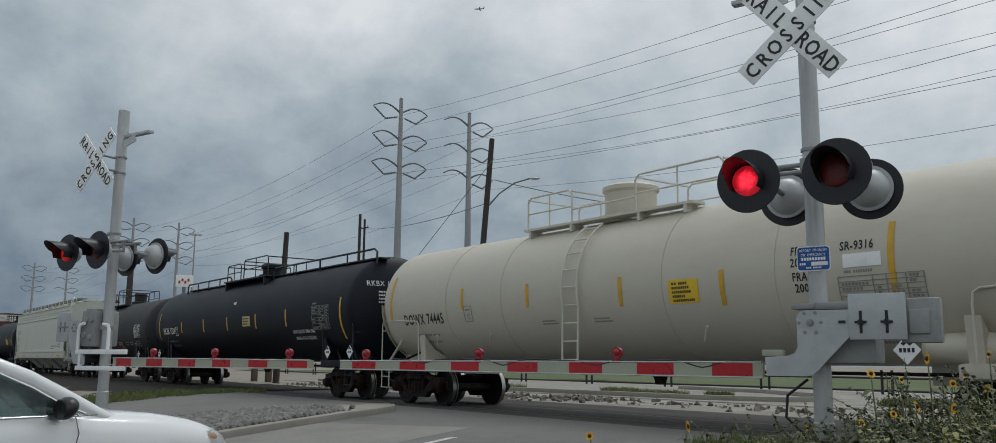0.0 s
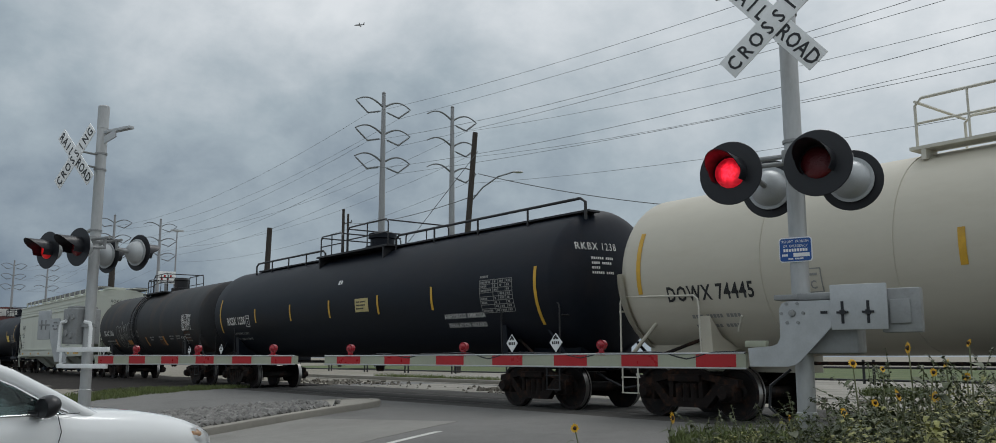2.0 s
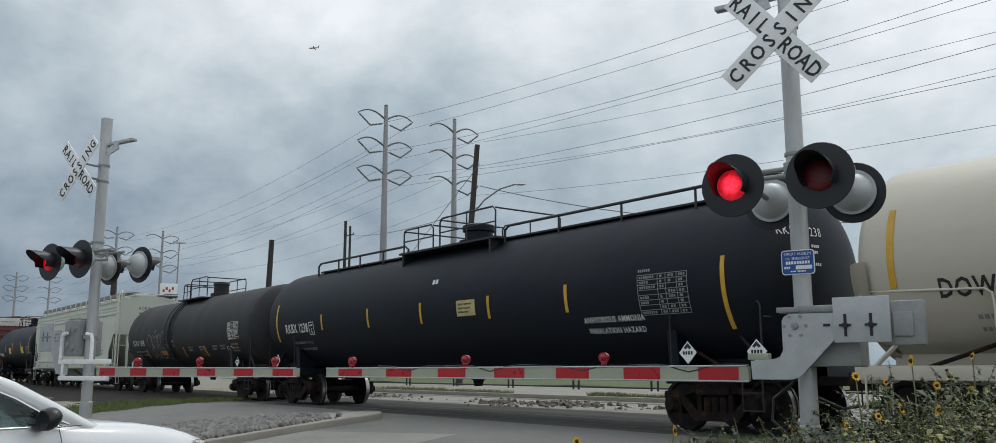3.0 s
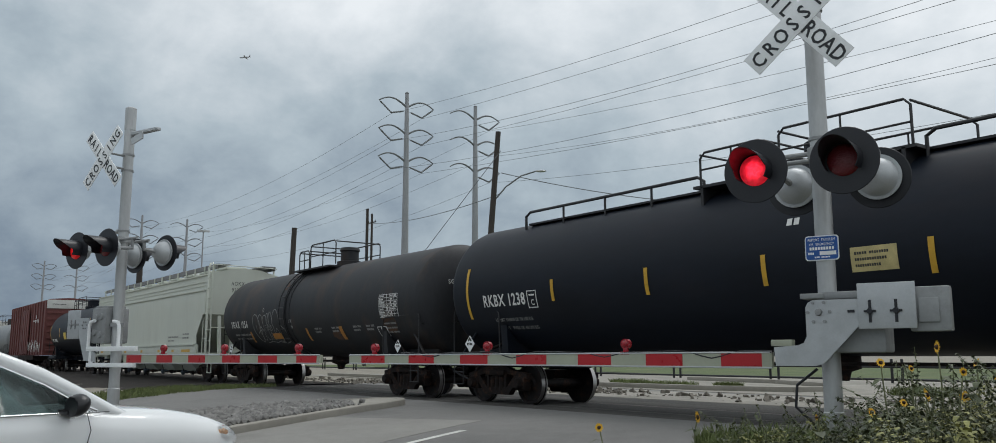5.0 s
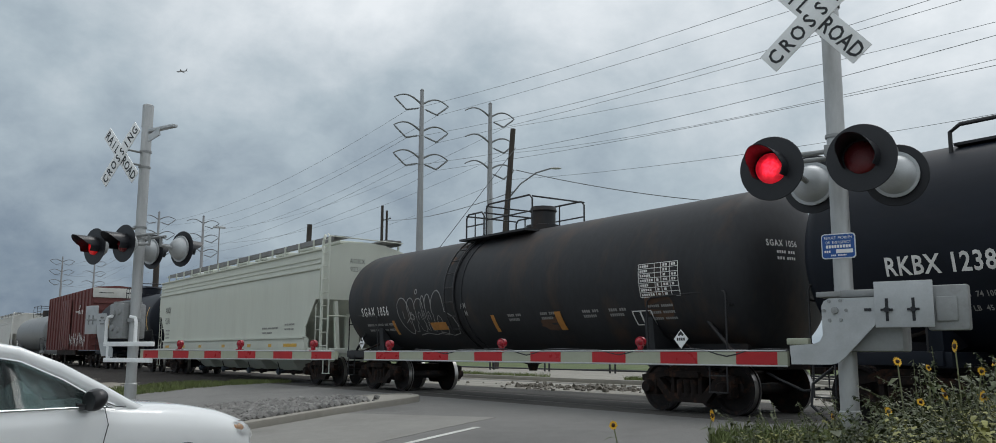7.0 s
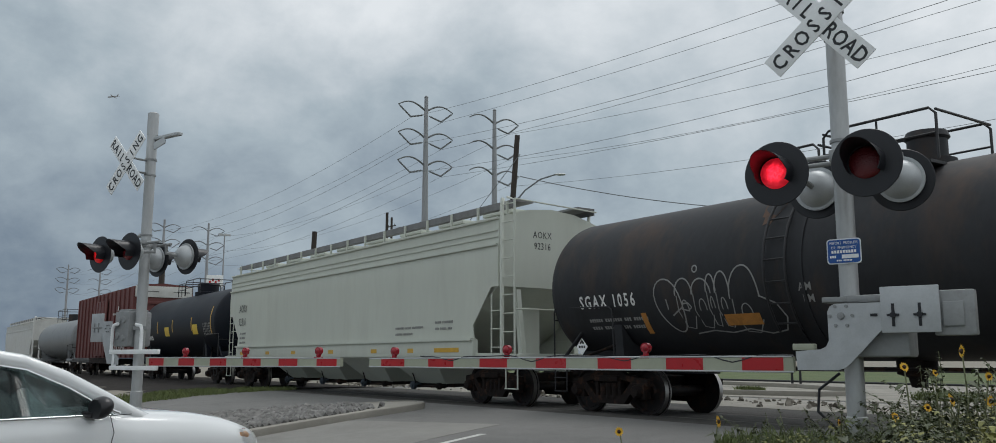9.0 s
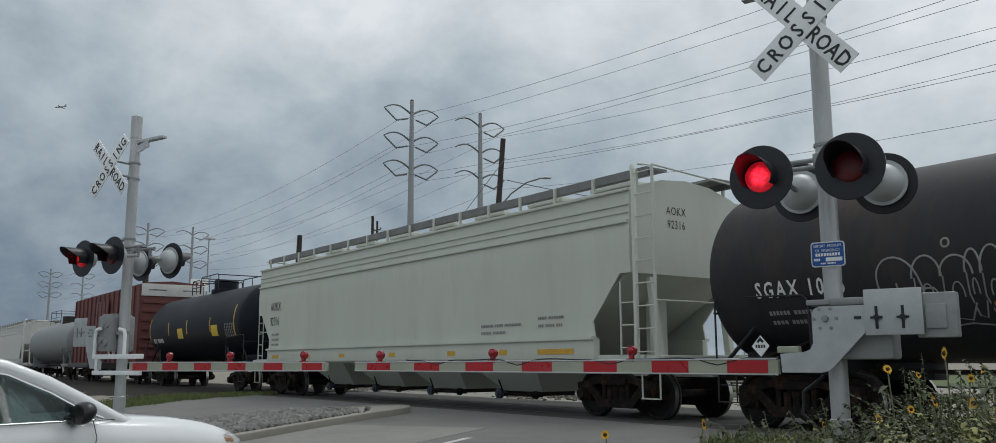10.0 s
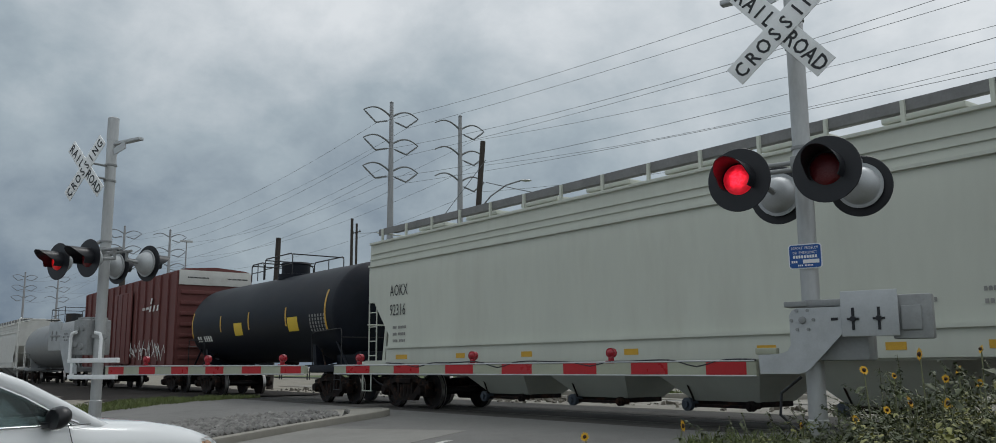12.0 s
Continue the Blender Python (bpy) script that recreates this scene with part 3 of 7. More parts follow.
def data_panel(car, x, theta, r, zc, w, h, line, fill=None, rows=8, seed=1):
    """A test-record table: ruled border and lines, with small entries in its cells; fill: a painted ground."""
    if fill:
        part("panel_ground", on_tank(strip_mesh(w, h), x + w / 2, theta, r, zc, 0.003), M[fill], car)
    rng = random.Random(seed)
    bm = B()
    for i in range(rows + 1):
        box(bm, (w / 2, -h / 2 + h * i / rows, 0), (w, 0.012, 0.002))
    for f in (0, 0.42, 0.58, 0.8, 1.0):
        for i in range(rows):
            box(bm, (w * f, -h / 2 + h * (i + 0.5) / rows, 0), (0.014, h / rows, 0.002))
    part("panel_ruling", on_tank(finish(bm), x, theta, r, zc, 0.009), M[line], car)
    bm = B()
    for i in range(rows):
        for a, b in ((0.03, 0.38), (0.45, 0.55), (0.62, 0.77), (0.83, 0.97)):
            if rng.random() < 0.8:
                q = a + (b - a) * rng.uniform(0.5, 1.0)
                n = max(1, int((q - a) * w / 0.05))
                for m in range(n):
                    box(bm, (w * (a + (q - a) * (m + 0.5) / n), -h / 2 + h * (i + 0.5) / rows, 0), ((q - a) * w / n * 0.7, h / rows * 0.5, 0.002))
    ob = part("panel_print", on_tank(finish(bm), x, theta, r, zc, 0.009), M[line], car)
    return tagged(ob, "small unreadable table entries", kind="stuff")


def outline_box(car, x, theta, r, zc, w, h, material, inner=True, t=0.022):
    bm = B()
    for cy in (0, h):
        box(bm, (w / 2, cy, 0), (w + t, t, 0.003))
    for cx in (0, w):
        for i in range(6):
            box(bm, (cx, h * (i + 0.5) / 6, 0), (t, h / 6, 0.003))
    ob = part("stencil_box", on_tank(finish(bm), x, theta, r, zc), M[material], car)
    if inner:
        words(car, "C", x + w * 0.33, theta + math.degrees(h * 0.15 / r), r, zc, h * 0.36, material, 0.9)
        bm = B(); box(bm, (w / 2, h * 0.76, 0), (w * 0.6, h * 0.1, 0.003))
        part("stencil_bar", on_tank(finish(bm), x, theta, r, zc), M[material], car)
    return ob


def placard(car, x, y, z, size=0.19, dark=True):
    """A diamond hazard placard: white board, dark symbol patch and a number bar."""
    bm = B()
    prism(bm, [(0, size), (size, 0), (0, -size), (-size, 0)], "Y", -0.006, 0.006)
    p = part("placard", bm, M["sign_white"], car, "white diamond hazard placard with a dark symbol", at=(x, y, z))
    q = size * 0.86
    bm = B()
    prism(bm, [(0, q), (q * 0.5, q * 0.5), (q * 0.25, q * 0.34), (0, q * 0.55), (-q * 0.25, q * 0.34), (-q * 0.5, q * 0.5)], "Y", -0.010, -0.0065)
    part("symbol", bm, M["black_mark"], p)
    bm = B()
    for k in range(4):
        box(bm, ((k - 1.5) * size * 0.3, -0.008, -size * 0.02), (size * 0.2, 0.003, size * 0.3))
    part("number_bars", bm, M["black_mark"], p)
    return p


def small_print(car, rows, x, theta, r, zc, h, material, gap=None):
    me = on_tank(bars_mesh(rows, h, gap or h * 0.6), x, theta, r, zc, 0.004)
    return tagged(part("stencil_print", me, M[material], car), "lines of tiny stencilled print", kind="stuff")


def theta_of(z, r, zc):
    return math.degrees(math.asin(max(-1, min(1, (z - zc) / r))))


# ---- cream tank car ----
def cream_tank_car():
    L, x_mid, r, zc = 19.1, -12.45, 1.5, 2.58
    half = 9.05
    c = tank_car("cream_tank_car", "cream-painted railway tank car with rust stains and yellow reflective strips", x_mid, L, half, r, zc,
                 M["cream"], M["cream_rail"], (-7.5, 7.5))
    X = lambda x: x - x_mid
    for x, z, h in ((-20.6, 2.75, 1.15), (-17.3, 2.55, 0.5), (-14.85, 2.5, 0.5), (-12.05, 2.42, 0.55), (-9.65, 2.35, 0.6), (-6.65, 2.5, 1.25)):
        tape(c, X(x), theta_of(z, r, zc), r, zc, h)
    words(c, "DOWX 74445", X(-20.0), theta_of(2.02, r, zc), r, zc, 0.27, "black_mark", 0.74, 1.12)
    outline_box(c, X(-17.25), theta_of(2.03, r, zc), r, zc, 0.3, 0.36, "grey_mark", True, 0.018)
    small_print(c, [[0.25, 0.35, 0.3], [0.2, 0.3, 0.3]], X(-19.6), theta_of(1.75, r, zc), r, zc, 0.07, "grey_mark", 0.13)
    me = on_tank(strip_mesh(0.68, 0.42), X(-10.5), theta_of(2.34, r, zc), r, zc)
    part("warning_decal", me, M["yellow_sign"], c, "yellow rectangular warning decal with small print")
    small_print(c, [[0.12, 0.2], [0.4], [0.44], [0.3], [0.5]], X(-10.76), theta_of(2.48, r, zc), r + 0.006, zc, 0.045, "black_mark", 0.03)
    words(c, "FRA-AIP", X(-8.3), theta_of(2.76, r, zc), r, zc, 0.135, "black_mark", 0.78, 1.1)
    words(c, "SR-9316", X(-7.45), theta_of(2.76, r, zc), r, zc, 0.135, "black_mark", 0.78, 1.1)
    words(c, "200701", X(-8.3), theta_of(2.58, r, zc), r, zc, 0.135, "black_mark", 0.82, 1.1)
    part("paint_patch", on_tank(strip_mesh(0.6, 0.2), X(-7.1), theta_of(2.6, r, zc), r, zc), M["sign_white"], c, "white repainted patch")
    small_print(c, [[0.12, 0.3]], X(-7.4), theta_of(2.44, r, zc), r, zc, 0.04, "grey_mark")
    words(c, "FRA-AIP", X(-8.28), theta_of(2.36, r, zc), r, zc, 0.135, "black_mark", 0.78, 1.1)
    words(c, "200204", X(-8.25), theta_of(2.19, r, zc), r, zc, 0.135, "black_mark", 0.82, 1.1)
    data_panel(c, X(-7.5), theta_of(2.05, r, zc), r, zc, 1.3, 0.66, "grey_mark", None, 9, 3)
    small_print(c, [[0.12, 0.3, 0.3], [0.4, 0.4]], X(-7.3), theta_of(1.5, r, zc), r, zc, 0.06, "grey_mark", 0.05)
    for x in (-14.5, -12.9):
        small_print(c, [[0.45], [0.5]], X(x), theta_of(1.95, r, zc), r, zc, 0.03, "grey_mark", 0.035)
    bm = B()
    prism(bm, [(0, 0), (0.36, 0), (0.30, 0.34), (0.06, 0.34)], "Z", 0, 0.003)
    part("stencil_patch", on_tank(finish(bm), X(-8.2), theta_of(1.55, r, zc), r, zc), M["black_mark"], c, "small black stencilled patch")
    # half-height shields over the lower part of both tank heads
    for s in (-1, 1):
        bm = B()
        rows = []
        for i in range(9):
            a = math.pi / 2 * (0.12 + 0.88 * i / 8)
            rr, xx = (r + 0.05) * math.sin(a), half - 0.62 + 0.72 * math.cos(a) + 0.06
            rows.append([bm.verts.new((s * xx, rr * math.cos(t), rr * math.sin(t))) for t in (math.pi + math.pi * k / 24 for k in range(25))])
        for p, q in zip(rows, rows[1:]):
            for k in range(24):
                bm.faces.new((p[k], p[k + 1], q[k + 1], q[k]))
        bmesh.ops.solidify(bm, geom=bm.faces[:], thickness=0.03)
        part("head_shield", bm, M["cream"], c, "cream half-height steel head shield", at=(0, 0, zc))
    for x in (-18.6, -16.4, -10.2, -7.9):
        bm = B(); sweep(bm, [(X(x), -1.3, zc - 1.1), (X(x) + 0.18, -1.44, zc - 0.86)], 0.022, 6)
        part("lift_lug", bm, M["cream_rail"], c)
    for x in (-15.8, -11.0, -8.6, -18.0):
        bm = B(); arc_band(bm, X(x), r, 0.025, -80, 85, 0.012)
        part("weld_seam", bm, M["cream"], c, at=(0, 0, zc))
    # hatch, platform and ladder at mid-length
    bm = B()
    lathe(bm, [(r - 0.1, 0.0), (r - 0.1, 0.62), (r + 0.08, 0.62), (r + 0.1, 0.55), (r + 0.55, 0.55), (r + 0.6, 0.6), (r + 0.68, 0.6), (r + 0.74, 0.5), (r + 0.76, 0)], "Z", 32)
    part("hatch", bm, M["cream"], c, "cream domed valve housing on the tank top", at=(X(-13.2), 0, zc))
    bm = B()
    zt = zc + r - 0.22
    for y in (-1.05, 1.05):
        box(bm, (X(-13.3), y * 0.62, zt + 0.2), (5.0, 0.36, 0.05))
        for x in (-15.6, -14.2, -12.2, -11.0):
            box(bm, (X(x), y * 0.62, zt + 0.12), (0.07, 0.34, 0.2))
    part("platform", bm, M["cream_rail"], c)
    for x0, x1 in ((-15.7, -14.2), (-12.3, -10.1)):
        bm = B()
        hatch_cage(bm, X(x0), X(x1), zt + 0.2, 0.74, 0.78)
        part("safety_railing", bm, M["cream_rail"], c)
    bm = B()
    for y in (-0.78, 0.78):
        sweep(bm, [(X(-14.2), y, zt + 0.5), (X(-12.3), y, zt + 0.5)], 0.02, 6)
    part("side_railing", bm, M["cream_rail"], c)
    bm = B()
    pts = [(X(-13.4), -(r + 0.09) * math.cos(radians(a)), zc + (r + 0.09) * math.sin(radians(a))) for a in range(-14, 62, 8)]
    ladder(bm, [(X(-13.4), -1.56, 1.0)] + pts, 0.46)
    part("ladder", bm, M["cream_rail"], c)
    # air reservoir on the end platform
    bm = B()
    lathe(bm, [(-0.55, 0), (-0.5, 0.16), (-0.42, 0.22), (0.42, 0.22), (0.5, 0.16), (0.55, 0)], "X", 24)
    part("air_reservoir", bm, M["cream"], c, "small cream cylindrical air reservoir", at=(X(-5.95), -1.05, 1.32))
    placard(c, X(-6.5), -1.5, 1.30, 0.2)
    return c


def black_tank_car():
    L, x_mid, r, zc, half = 20.6, -32.3, 1.56, 2.62, 9.85
    c = tank_car("black_tank_car", "black-painted railway tank car with top walkway railing and stencilled lettering", x_mid, L, half, r, zc,
                 M["black"], M["black_paint"], (-8.2, 8.2))
    X = lambda x: x - x_mid
    for x, z, h in ((-41.0, 2.5, 1.2), (-37.9, 2.42, 0.45), (-35.2, 2.42, 0.5), (-32.6, 2.42, 0.5), (-29.85, 2.42, 0.5), (-27.3, 2.45, 0.55), (-23.45, 2.3, 1.25)):
        tape(c, X(x), theta_of(z, r, zc), r, zc, h, w=0.09)
    words(c, "RKBX 1238", X(-40.4), theta_of(2.18, r, zc), r, zc, 0.27, "white_mark", 0.82, 1.08)
    words(c, "LD LMT 163400 LB  74 100 KG", X(-40.1), theta_of(1.84, r, zc), r, zc, 0.085, "grey_mark", 0.8, 1.1)
    words(c, "LT WT   99000 LB  45 200 KG", X(-40.0), theta_of(1.66, r, zc), r, zc, 0.085, "grey_mark", 0.8, 1.1)
    words(c, "ANHYDROUS AMMONIA", X(-26.9), theta_of(1.95, r, zc), r, zc, 0.12, "white_mark", 0.8, 1.1)
    words(c, "INHALATION HAZARD", X(-26.85), theta_of(1.75, r, zc), r, zc, 0.12, "white_mark", 0.8, 1.1)
    me = on_tank(strip_mesh(0.72, 0.36), X(-30.7), theta_of(2.45, r, zc), r, zc)
    part("warning_decal", me, M["faded_yellow"], c, "faded yellow warning decal")
    small_print(c, [[0.2, 0.3], [0.5], [0.4]], X(-31.0), theta_of(2.54, r, zc), r + 0.006, zc, 0.04, "black_mark", 0.05)
    data_panel(c, X(-25.35), theta_of(2.38, r, zc), r, zc, 1.15, 0.72, "grey_mark", None, 8, 5)
    small_print(c, [[0.3]], X(-25.35), theta_of(2.82, r, zc), r, zc, 0.05, "grey_mark")
    small_print(c, [[0.26]], X(-32.2), theta_of(3.15, r, zc), r, zc, 0.12, "white_mark")
    outline_box(c, X(-38.75), theta_of(2.1, r, zc), r, zc, 0.3, 0.36, "white_mark")
    for x in (-24.3, -22.9, -41.0):
        placard(c, X(x), -1.48, 1.35)
    # end lettering
    part("lettering", on_head(lettering("RKBX 1238", 0.16, "CENTER", 1.1, 0.85), half, r, zc, -0.62, 0.62), M["white_mark"], c)
    part("stencil_print", on_head(bars_mesh([[0.3, 0.2], [0.2, 0.25], [0.2], [0.3, 0.2]], 0.05, 0.05), half, r, zc, -0.8, 0.45), M["white_mark"], c)
    # valve housing, platform, long walkway railing
    zt = zc + r
    bm = B()
    lathe(bm, [(-0.1, 0), (-0.1, 0.5), (0.12, 0.5), (0.14, 0.36), (0.34, 0.36), (0.36, 0.42), (0.5, 0.42), (0.55, 0.3), (0.56, 0)], "Z", 24)
    part("hatch", bm, M["black"], c, "black valve housing on the tank top", at=(X(-32.3), 0, zt))
    bm = B()
    for y in (-0.85, 0.85):
        box(bm, (X(-32.3), y, zt - 0.1), (4.2, 0.5, 0.05))
        box(bm, (X(-34.2), y, zt - 0.4), (0.06, 0.5, 0.6)); box(bm, (X(-30.4), y, zt - 0.4), (0.06, 0.5, 0.6))
    part("platform", bm, M["black_paint"], c)
    bm = B()
    hatch_cage(bm, X(-34.3), X(-32.9), zt - 0.08, 0.62, 1.0)
    part("safety_railing", bm, M["black_paint"], c)
    bm = B()
    hatch_cage(bm, X(-32.6), X(-30.3), zt - 0.08, 0.72, 1.0)
    part("safety_railing", bm, M["black_paint"], c)
    for x0, x1 in ((-30.2, -22.7), (-39.7, -34.4)):
        bm = B()
        sweep(bm, [(X(x0), -0.8, zt - 0.25), (X(x0), -0.8, zt + 0.07), (X(x0) + 0.15, -0.8, zt + 0.16), (X(x1) - 0.15, -0.8, zt + 0.16), (X(x1), -0.8, zt + 0.07), (X(x1), -0.8, zt - 0.3)], 0.032, 8)
        n = 4
        for i in range(1, n):
            x = X(x0 + (x1 - x0) * i / n)
            sweep(bm, [(x, -0.8, zt - 0.25), (x, -0.8, zt + 0.16)], 0.025, 6)
        box(bm, (X((x0 + x1) / 2), -0.55, zt - 0.1), (abs(x1 - x0), 0.35, 0.04))
        part("walkway_railing", bm, M["black_paint"], c)
    return c


def worn_tank_car():
    L, x_mid, r, zc, half = 16.15, -50.62, 1.50, 2.55, 7.72
    c = tank_car("worn_black_tank_car", "worn black railway tank car with rust streaks and white graffiti outlines", x_mid, L, half, r, zc,
                 M["black_worn"], M["black_paint"], (-5.95, 5.95))
    X = lambda x: x - x_mid
    words(c, "SGAX 1056", X(-56.95), theta_of(2.1, r, zc), r, zc, 0.26, "white_mark", 0.72, 1.35)
    small_print(c, [[0.4, 0.5, 0.2, 0.4], [0.3, 0.5, 0.2, 0.4]], X(-56.8), theta_of(1.85, r, zc), r, zc, 0.07, "grey_mark", 0.1)
    # bubble-letter outlines, unreadable: a tall leaf shape, a row of humps and a long tail
    def stroke(pts, t=0.015):
        sweep(bm, [(a, b, 0) for a, b in pts], t, 5)
    def hump(x0, w, base, h, a0=0, a1=180, n=14):
        return [(x0 + w / 2 - w / 2 * math.cos(radians(a0 + (a1 - a0) * i / n)), base + h * math.sin(radians(a0 + (a1 - a0) * i / n))) for i in range(n + 1)]
    bm = B()
    stroke([(0.28 + 0.26 * math.cos(t) * (1 + 0.25 * math.sin(t)) + 0.10 * math.sin(t + 2.6), 0.05 + 0.52 * math.sin(t)) for t in (2 * math.pi * i / 26 for i in range(27))])
    stroke([(0.22, 0.20), (0.23, 0.0)])
    stroke([(0.30, -0.12), (0.42, -0.05), (0.56, 0.02), (0.62, 0.10), (0.74, 0.10), (0.80, 0.02), (0.70, -0.04), (0.56, 0.0)])
    for x0, w, base, h in ((0.46, 0.42, 0.25, 0.30), (0.86, 0.44, 0.25, 0.27), (1.20, 0.22, 0.28, 0.30), (1.40, 0.32, 0.25, 0.36), (1.70, 0.62, 0.12, 0.56)):
        stroke(hump(x0, w, base, h))
        stroke(hump(x0 + w * 0.3, w * 0.34, base - 0.25, 0.16, -20, 200), 0.011)
        stroke([(x0 + w * 0.08, base), (x0 + w * 0.02, base - 0.3), (x0 + w * 0.2, base - 0.62), (x0 + w * 0.6, base - 0.66), (x0 + w * 0.9, base - 0.4)], 0.012)
    stroke([(2.3, 0.15), (2.62, 0.0), (2.74, -0.25), (2.62, -0.50), (2.3, -0.56), (1.9, -0.45), (1.5, -0.52), (1.1, -0.46), (0.7, -0.52)])
    stroke([(0.98 + 0.055 * math.cos(t), 0.70 + 0.06 * math.sin(t)) for t in (2 * math.pi * i / 10 for i in range(11))])
    for v in bm.verts:
        v.co.z *= 0.15
    part("graffiti", on_tank(finish(bm), X(-54.75), theta_of(1.98, r, zc), r, zc), M["grey_mark"], c, "pale spray-painted graffiti outlines")
    part("graffiti_fill", on_tank(strip_mesh(0.75, 0.22), X(-52.9), theta_of(1.75, r, zc), r, zc), M["orange_spray"], c, "orange-yellow spray paint patch")
    words(c, "AM", X(-51.65), theta_of(2.15, r, zc), r, zc, 0.13, "grey_mark", 0.9, 1.1)
    words(c, "FM", X(-51.6), theta_of(1.97, r, zc), r, zc, 0.13, "grey_mark", 0.9, 1.1)
    data_panel(c, X(-45.4), theta_of(2.42, r, zc), r, zc, 1.0, 0.62, "white_mark", None, 7, 8)
    outline_box(c, X(-45.75), theta_of(1.62, r, zc), r, zc, 0.5, 0.3, "white_mark", False)
    outline_box(c, X(-45.55), theta_of(1.62, r, zc), r, zc, 0.02, 0.3, "white_mark", False)
    small_print(c, [[0.3, 0.3]] * 3, X(-45.3), theta_of(1.95, r, zc), r, zc, 0.05, "grey_mark", 0.08)
    for x in (-49.8, -48.6, -47.2, -46.4):
        small_print(c, [[0.25, 0.2], [0.4]], X(x), theta_of(1.92, r, zc), r, zc, 0.06, "grey_mark", 0.05)
    for x, w in ((-50.4, 0.13), (-48.0, 0.2), (-55.2, 0.13)):
        tape(c, X(x), theta_of(1.75, r, zc), r, zc, 0.45, "orange_spray", w)
    for x, z, w, h in ((-48.3, 1.7, 1.0, 0.42), (-45.0, 1.95, 0.9, 0.75), (-52.3, 3.6, 0.5, 0.9)):
        bm = B()
        prism(bm, [(w / 2 * q * math.cos(t), h / 2 * q * math.sin(t)) for t, q in ((2 * math.pi * i / 22, 0.8 + 0.3 * noise.noise(Vector((i * 0.9, x, 0)))) for i in range(22))], "Z", 0, 0.002)
        part("rust_patch", on_tank(finish(bm), X(x), theta_of(z, r, zc), r, zc, 0.002), M["rust_patch"], c, "rusty scorched patch in the paint")
    bm = B()
    arc_band(bm, X(-51.9), r, 0.1, -80, 90, 0.03); arc_band(bm, X(-51.55), r, 0.05, -80, 90, 0.02)
    part("tank_band", bm, M["black_worn"], c, at=(0, 0, zc))
    for x in (-44.4, -56.9):
        placard(c, X(x), -1.46, 1.33, 0.17)
    part("lettering", on_head(lettering("SGAX 1056", 0.115, "CENTER", 1.2, 0.8, 0.003), half, r, zc, -0.42, 0.38), M["white_mark"], c)
    part("stencil_print", on_head(bars_mesh([[0.22, 0.18], [0.18, 0.22]], 0.05, 0.06), half, r, zc, -0.58, 0.28), M["white_mark"], c)
    zt = zc + r
    bm = B()
    lathe(bm, [(-0.1, 0), (-0.1, 0.42), (0.1, 0.42), (0.12, 0.3), (0.42, 0.3), (0.46, 0.34), (0.56, 0.3), (0.6, 0)], "Z", 20)
    part("hatch", bm, M["black_worn"], c, at=(X(-50.2), 0, zt))
    bm = B()
    for y in (-0.8, 0.8):
        box(bm, (X(-51.0), y, zt - 0.12), (2.8, 0.45, 0.05))
    part("platform", bm, M["black_paint"], c)
    bm = B()
    hatch_cage(bm, X(-52.4), X(-51.6), zt - 0.06, 0.62, 0.8)
    part("safety_railing", bm, M["black_paint"], c)
    bm = B()
    hatch_cage(bm, X(-51.5), X(-49.6), zt - 0.06, 0.78, 0.8)
    part("safety_railing", bm, M["black_paint"], c)
    bm = B()
    pts = [(X(-52.0), -(r + 0.09) * math.cos(radians(a)), zc + (r + 0.09) * math.sin(radians(a))) for a in range(-40, 70, 8)]
    ladder(bm, pts, 0.42)
    part("ladder", bm, M["black_paint"], c)
    return c


def small_tank_car():
    L, x_mid, r, zc, half = 14.9, -86.95, 1.5, 2.72, 6.7
    c = tank_car("short_black_tank_car", "short black railway tank car with yellow decals", x_mid, L, half, r, zc,
                 M["black"], M["black_paint"], (-5.35, 5.35))
    X = lambda x: x - x_mid
    for x, z, h in ((-93.0, 2.7, 1.0), (-89.9, 2.65, 0.6), (-87.2, 2.65, 0.6), (-84.1, 2.65, 0.6), (-81.3, 2.75, 1.2)):
        tape(c, X(x), theta_of(z, r, zc), r, zc, h, w=0.1)
    for x in (-88.2, -83.6):
        part("warning_decal", on_tank(strip_mesh(0.75, 0.45), X(x), theta_of(2.4, r, zc), r, zc), M["yellow_sign"], c, "yellow rectangular decal")
    small_print(c, [[0.5, 0.9]], X(-92.6), theta_of(2.15, r, zc), r, zc, 0.22, "white_mark")
    small_print(c, [[0.12] * 6] * 5, X(-82.4), theta_of(2.6, r, zc), r, zc, 0.08, "grey_mark", 0.03)
    zt = zc + r
    bm = B()
    lathe(bm, [(-0.1, 0), (-0.1, 0.62), (0.08, 0.62), (0.1, 0.5), (0.4, 0.5), (0.44, 0.54), (0.5, 0.5), (0.52, 0)], "Z", 20)
    part("hatch", bm, M["black"], c, at=(X(-86.7), 0, zt))
    bm = B()
    hatch_cage(bm, X(-88.4), X(-87.3), zt - 0.1, 0.62, 0.95)
    part("safety_railing", bm, M["black_paint"], c)
    bm = B()
    hatch_cage(bm, X(-87.2), X(-84.9), zt - 0.1, 0.72, 0.95)
    part("safety_railing", bm, M["black_paint"], c)
    return c


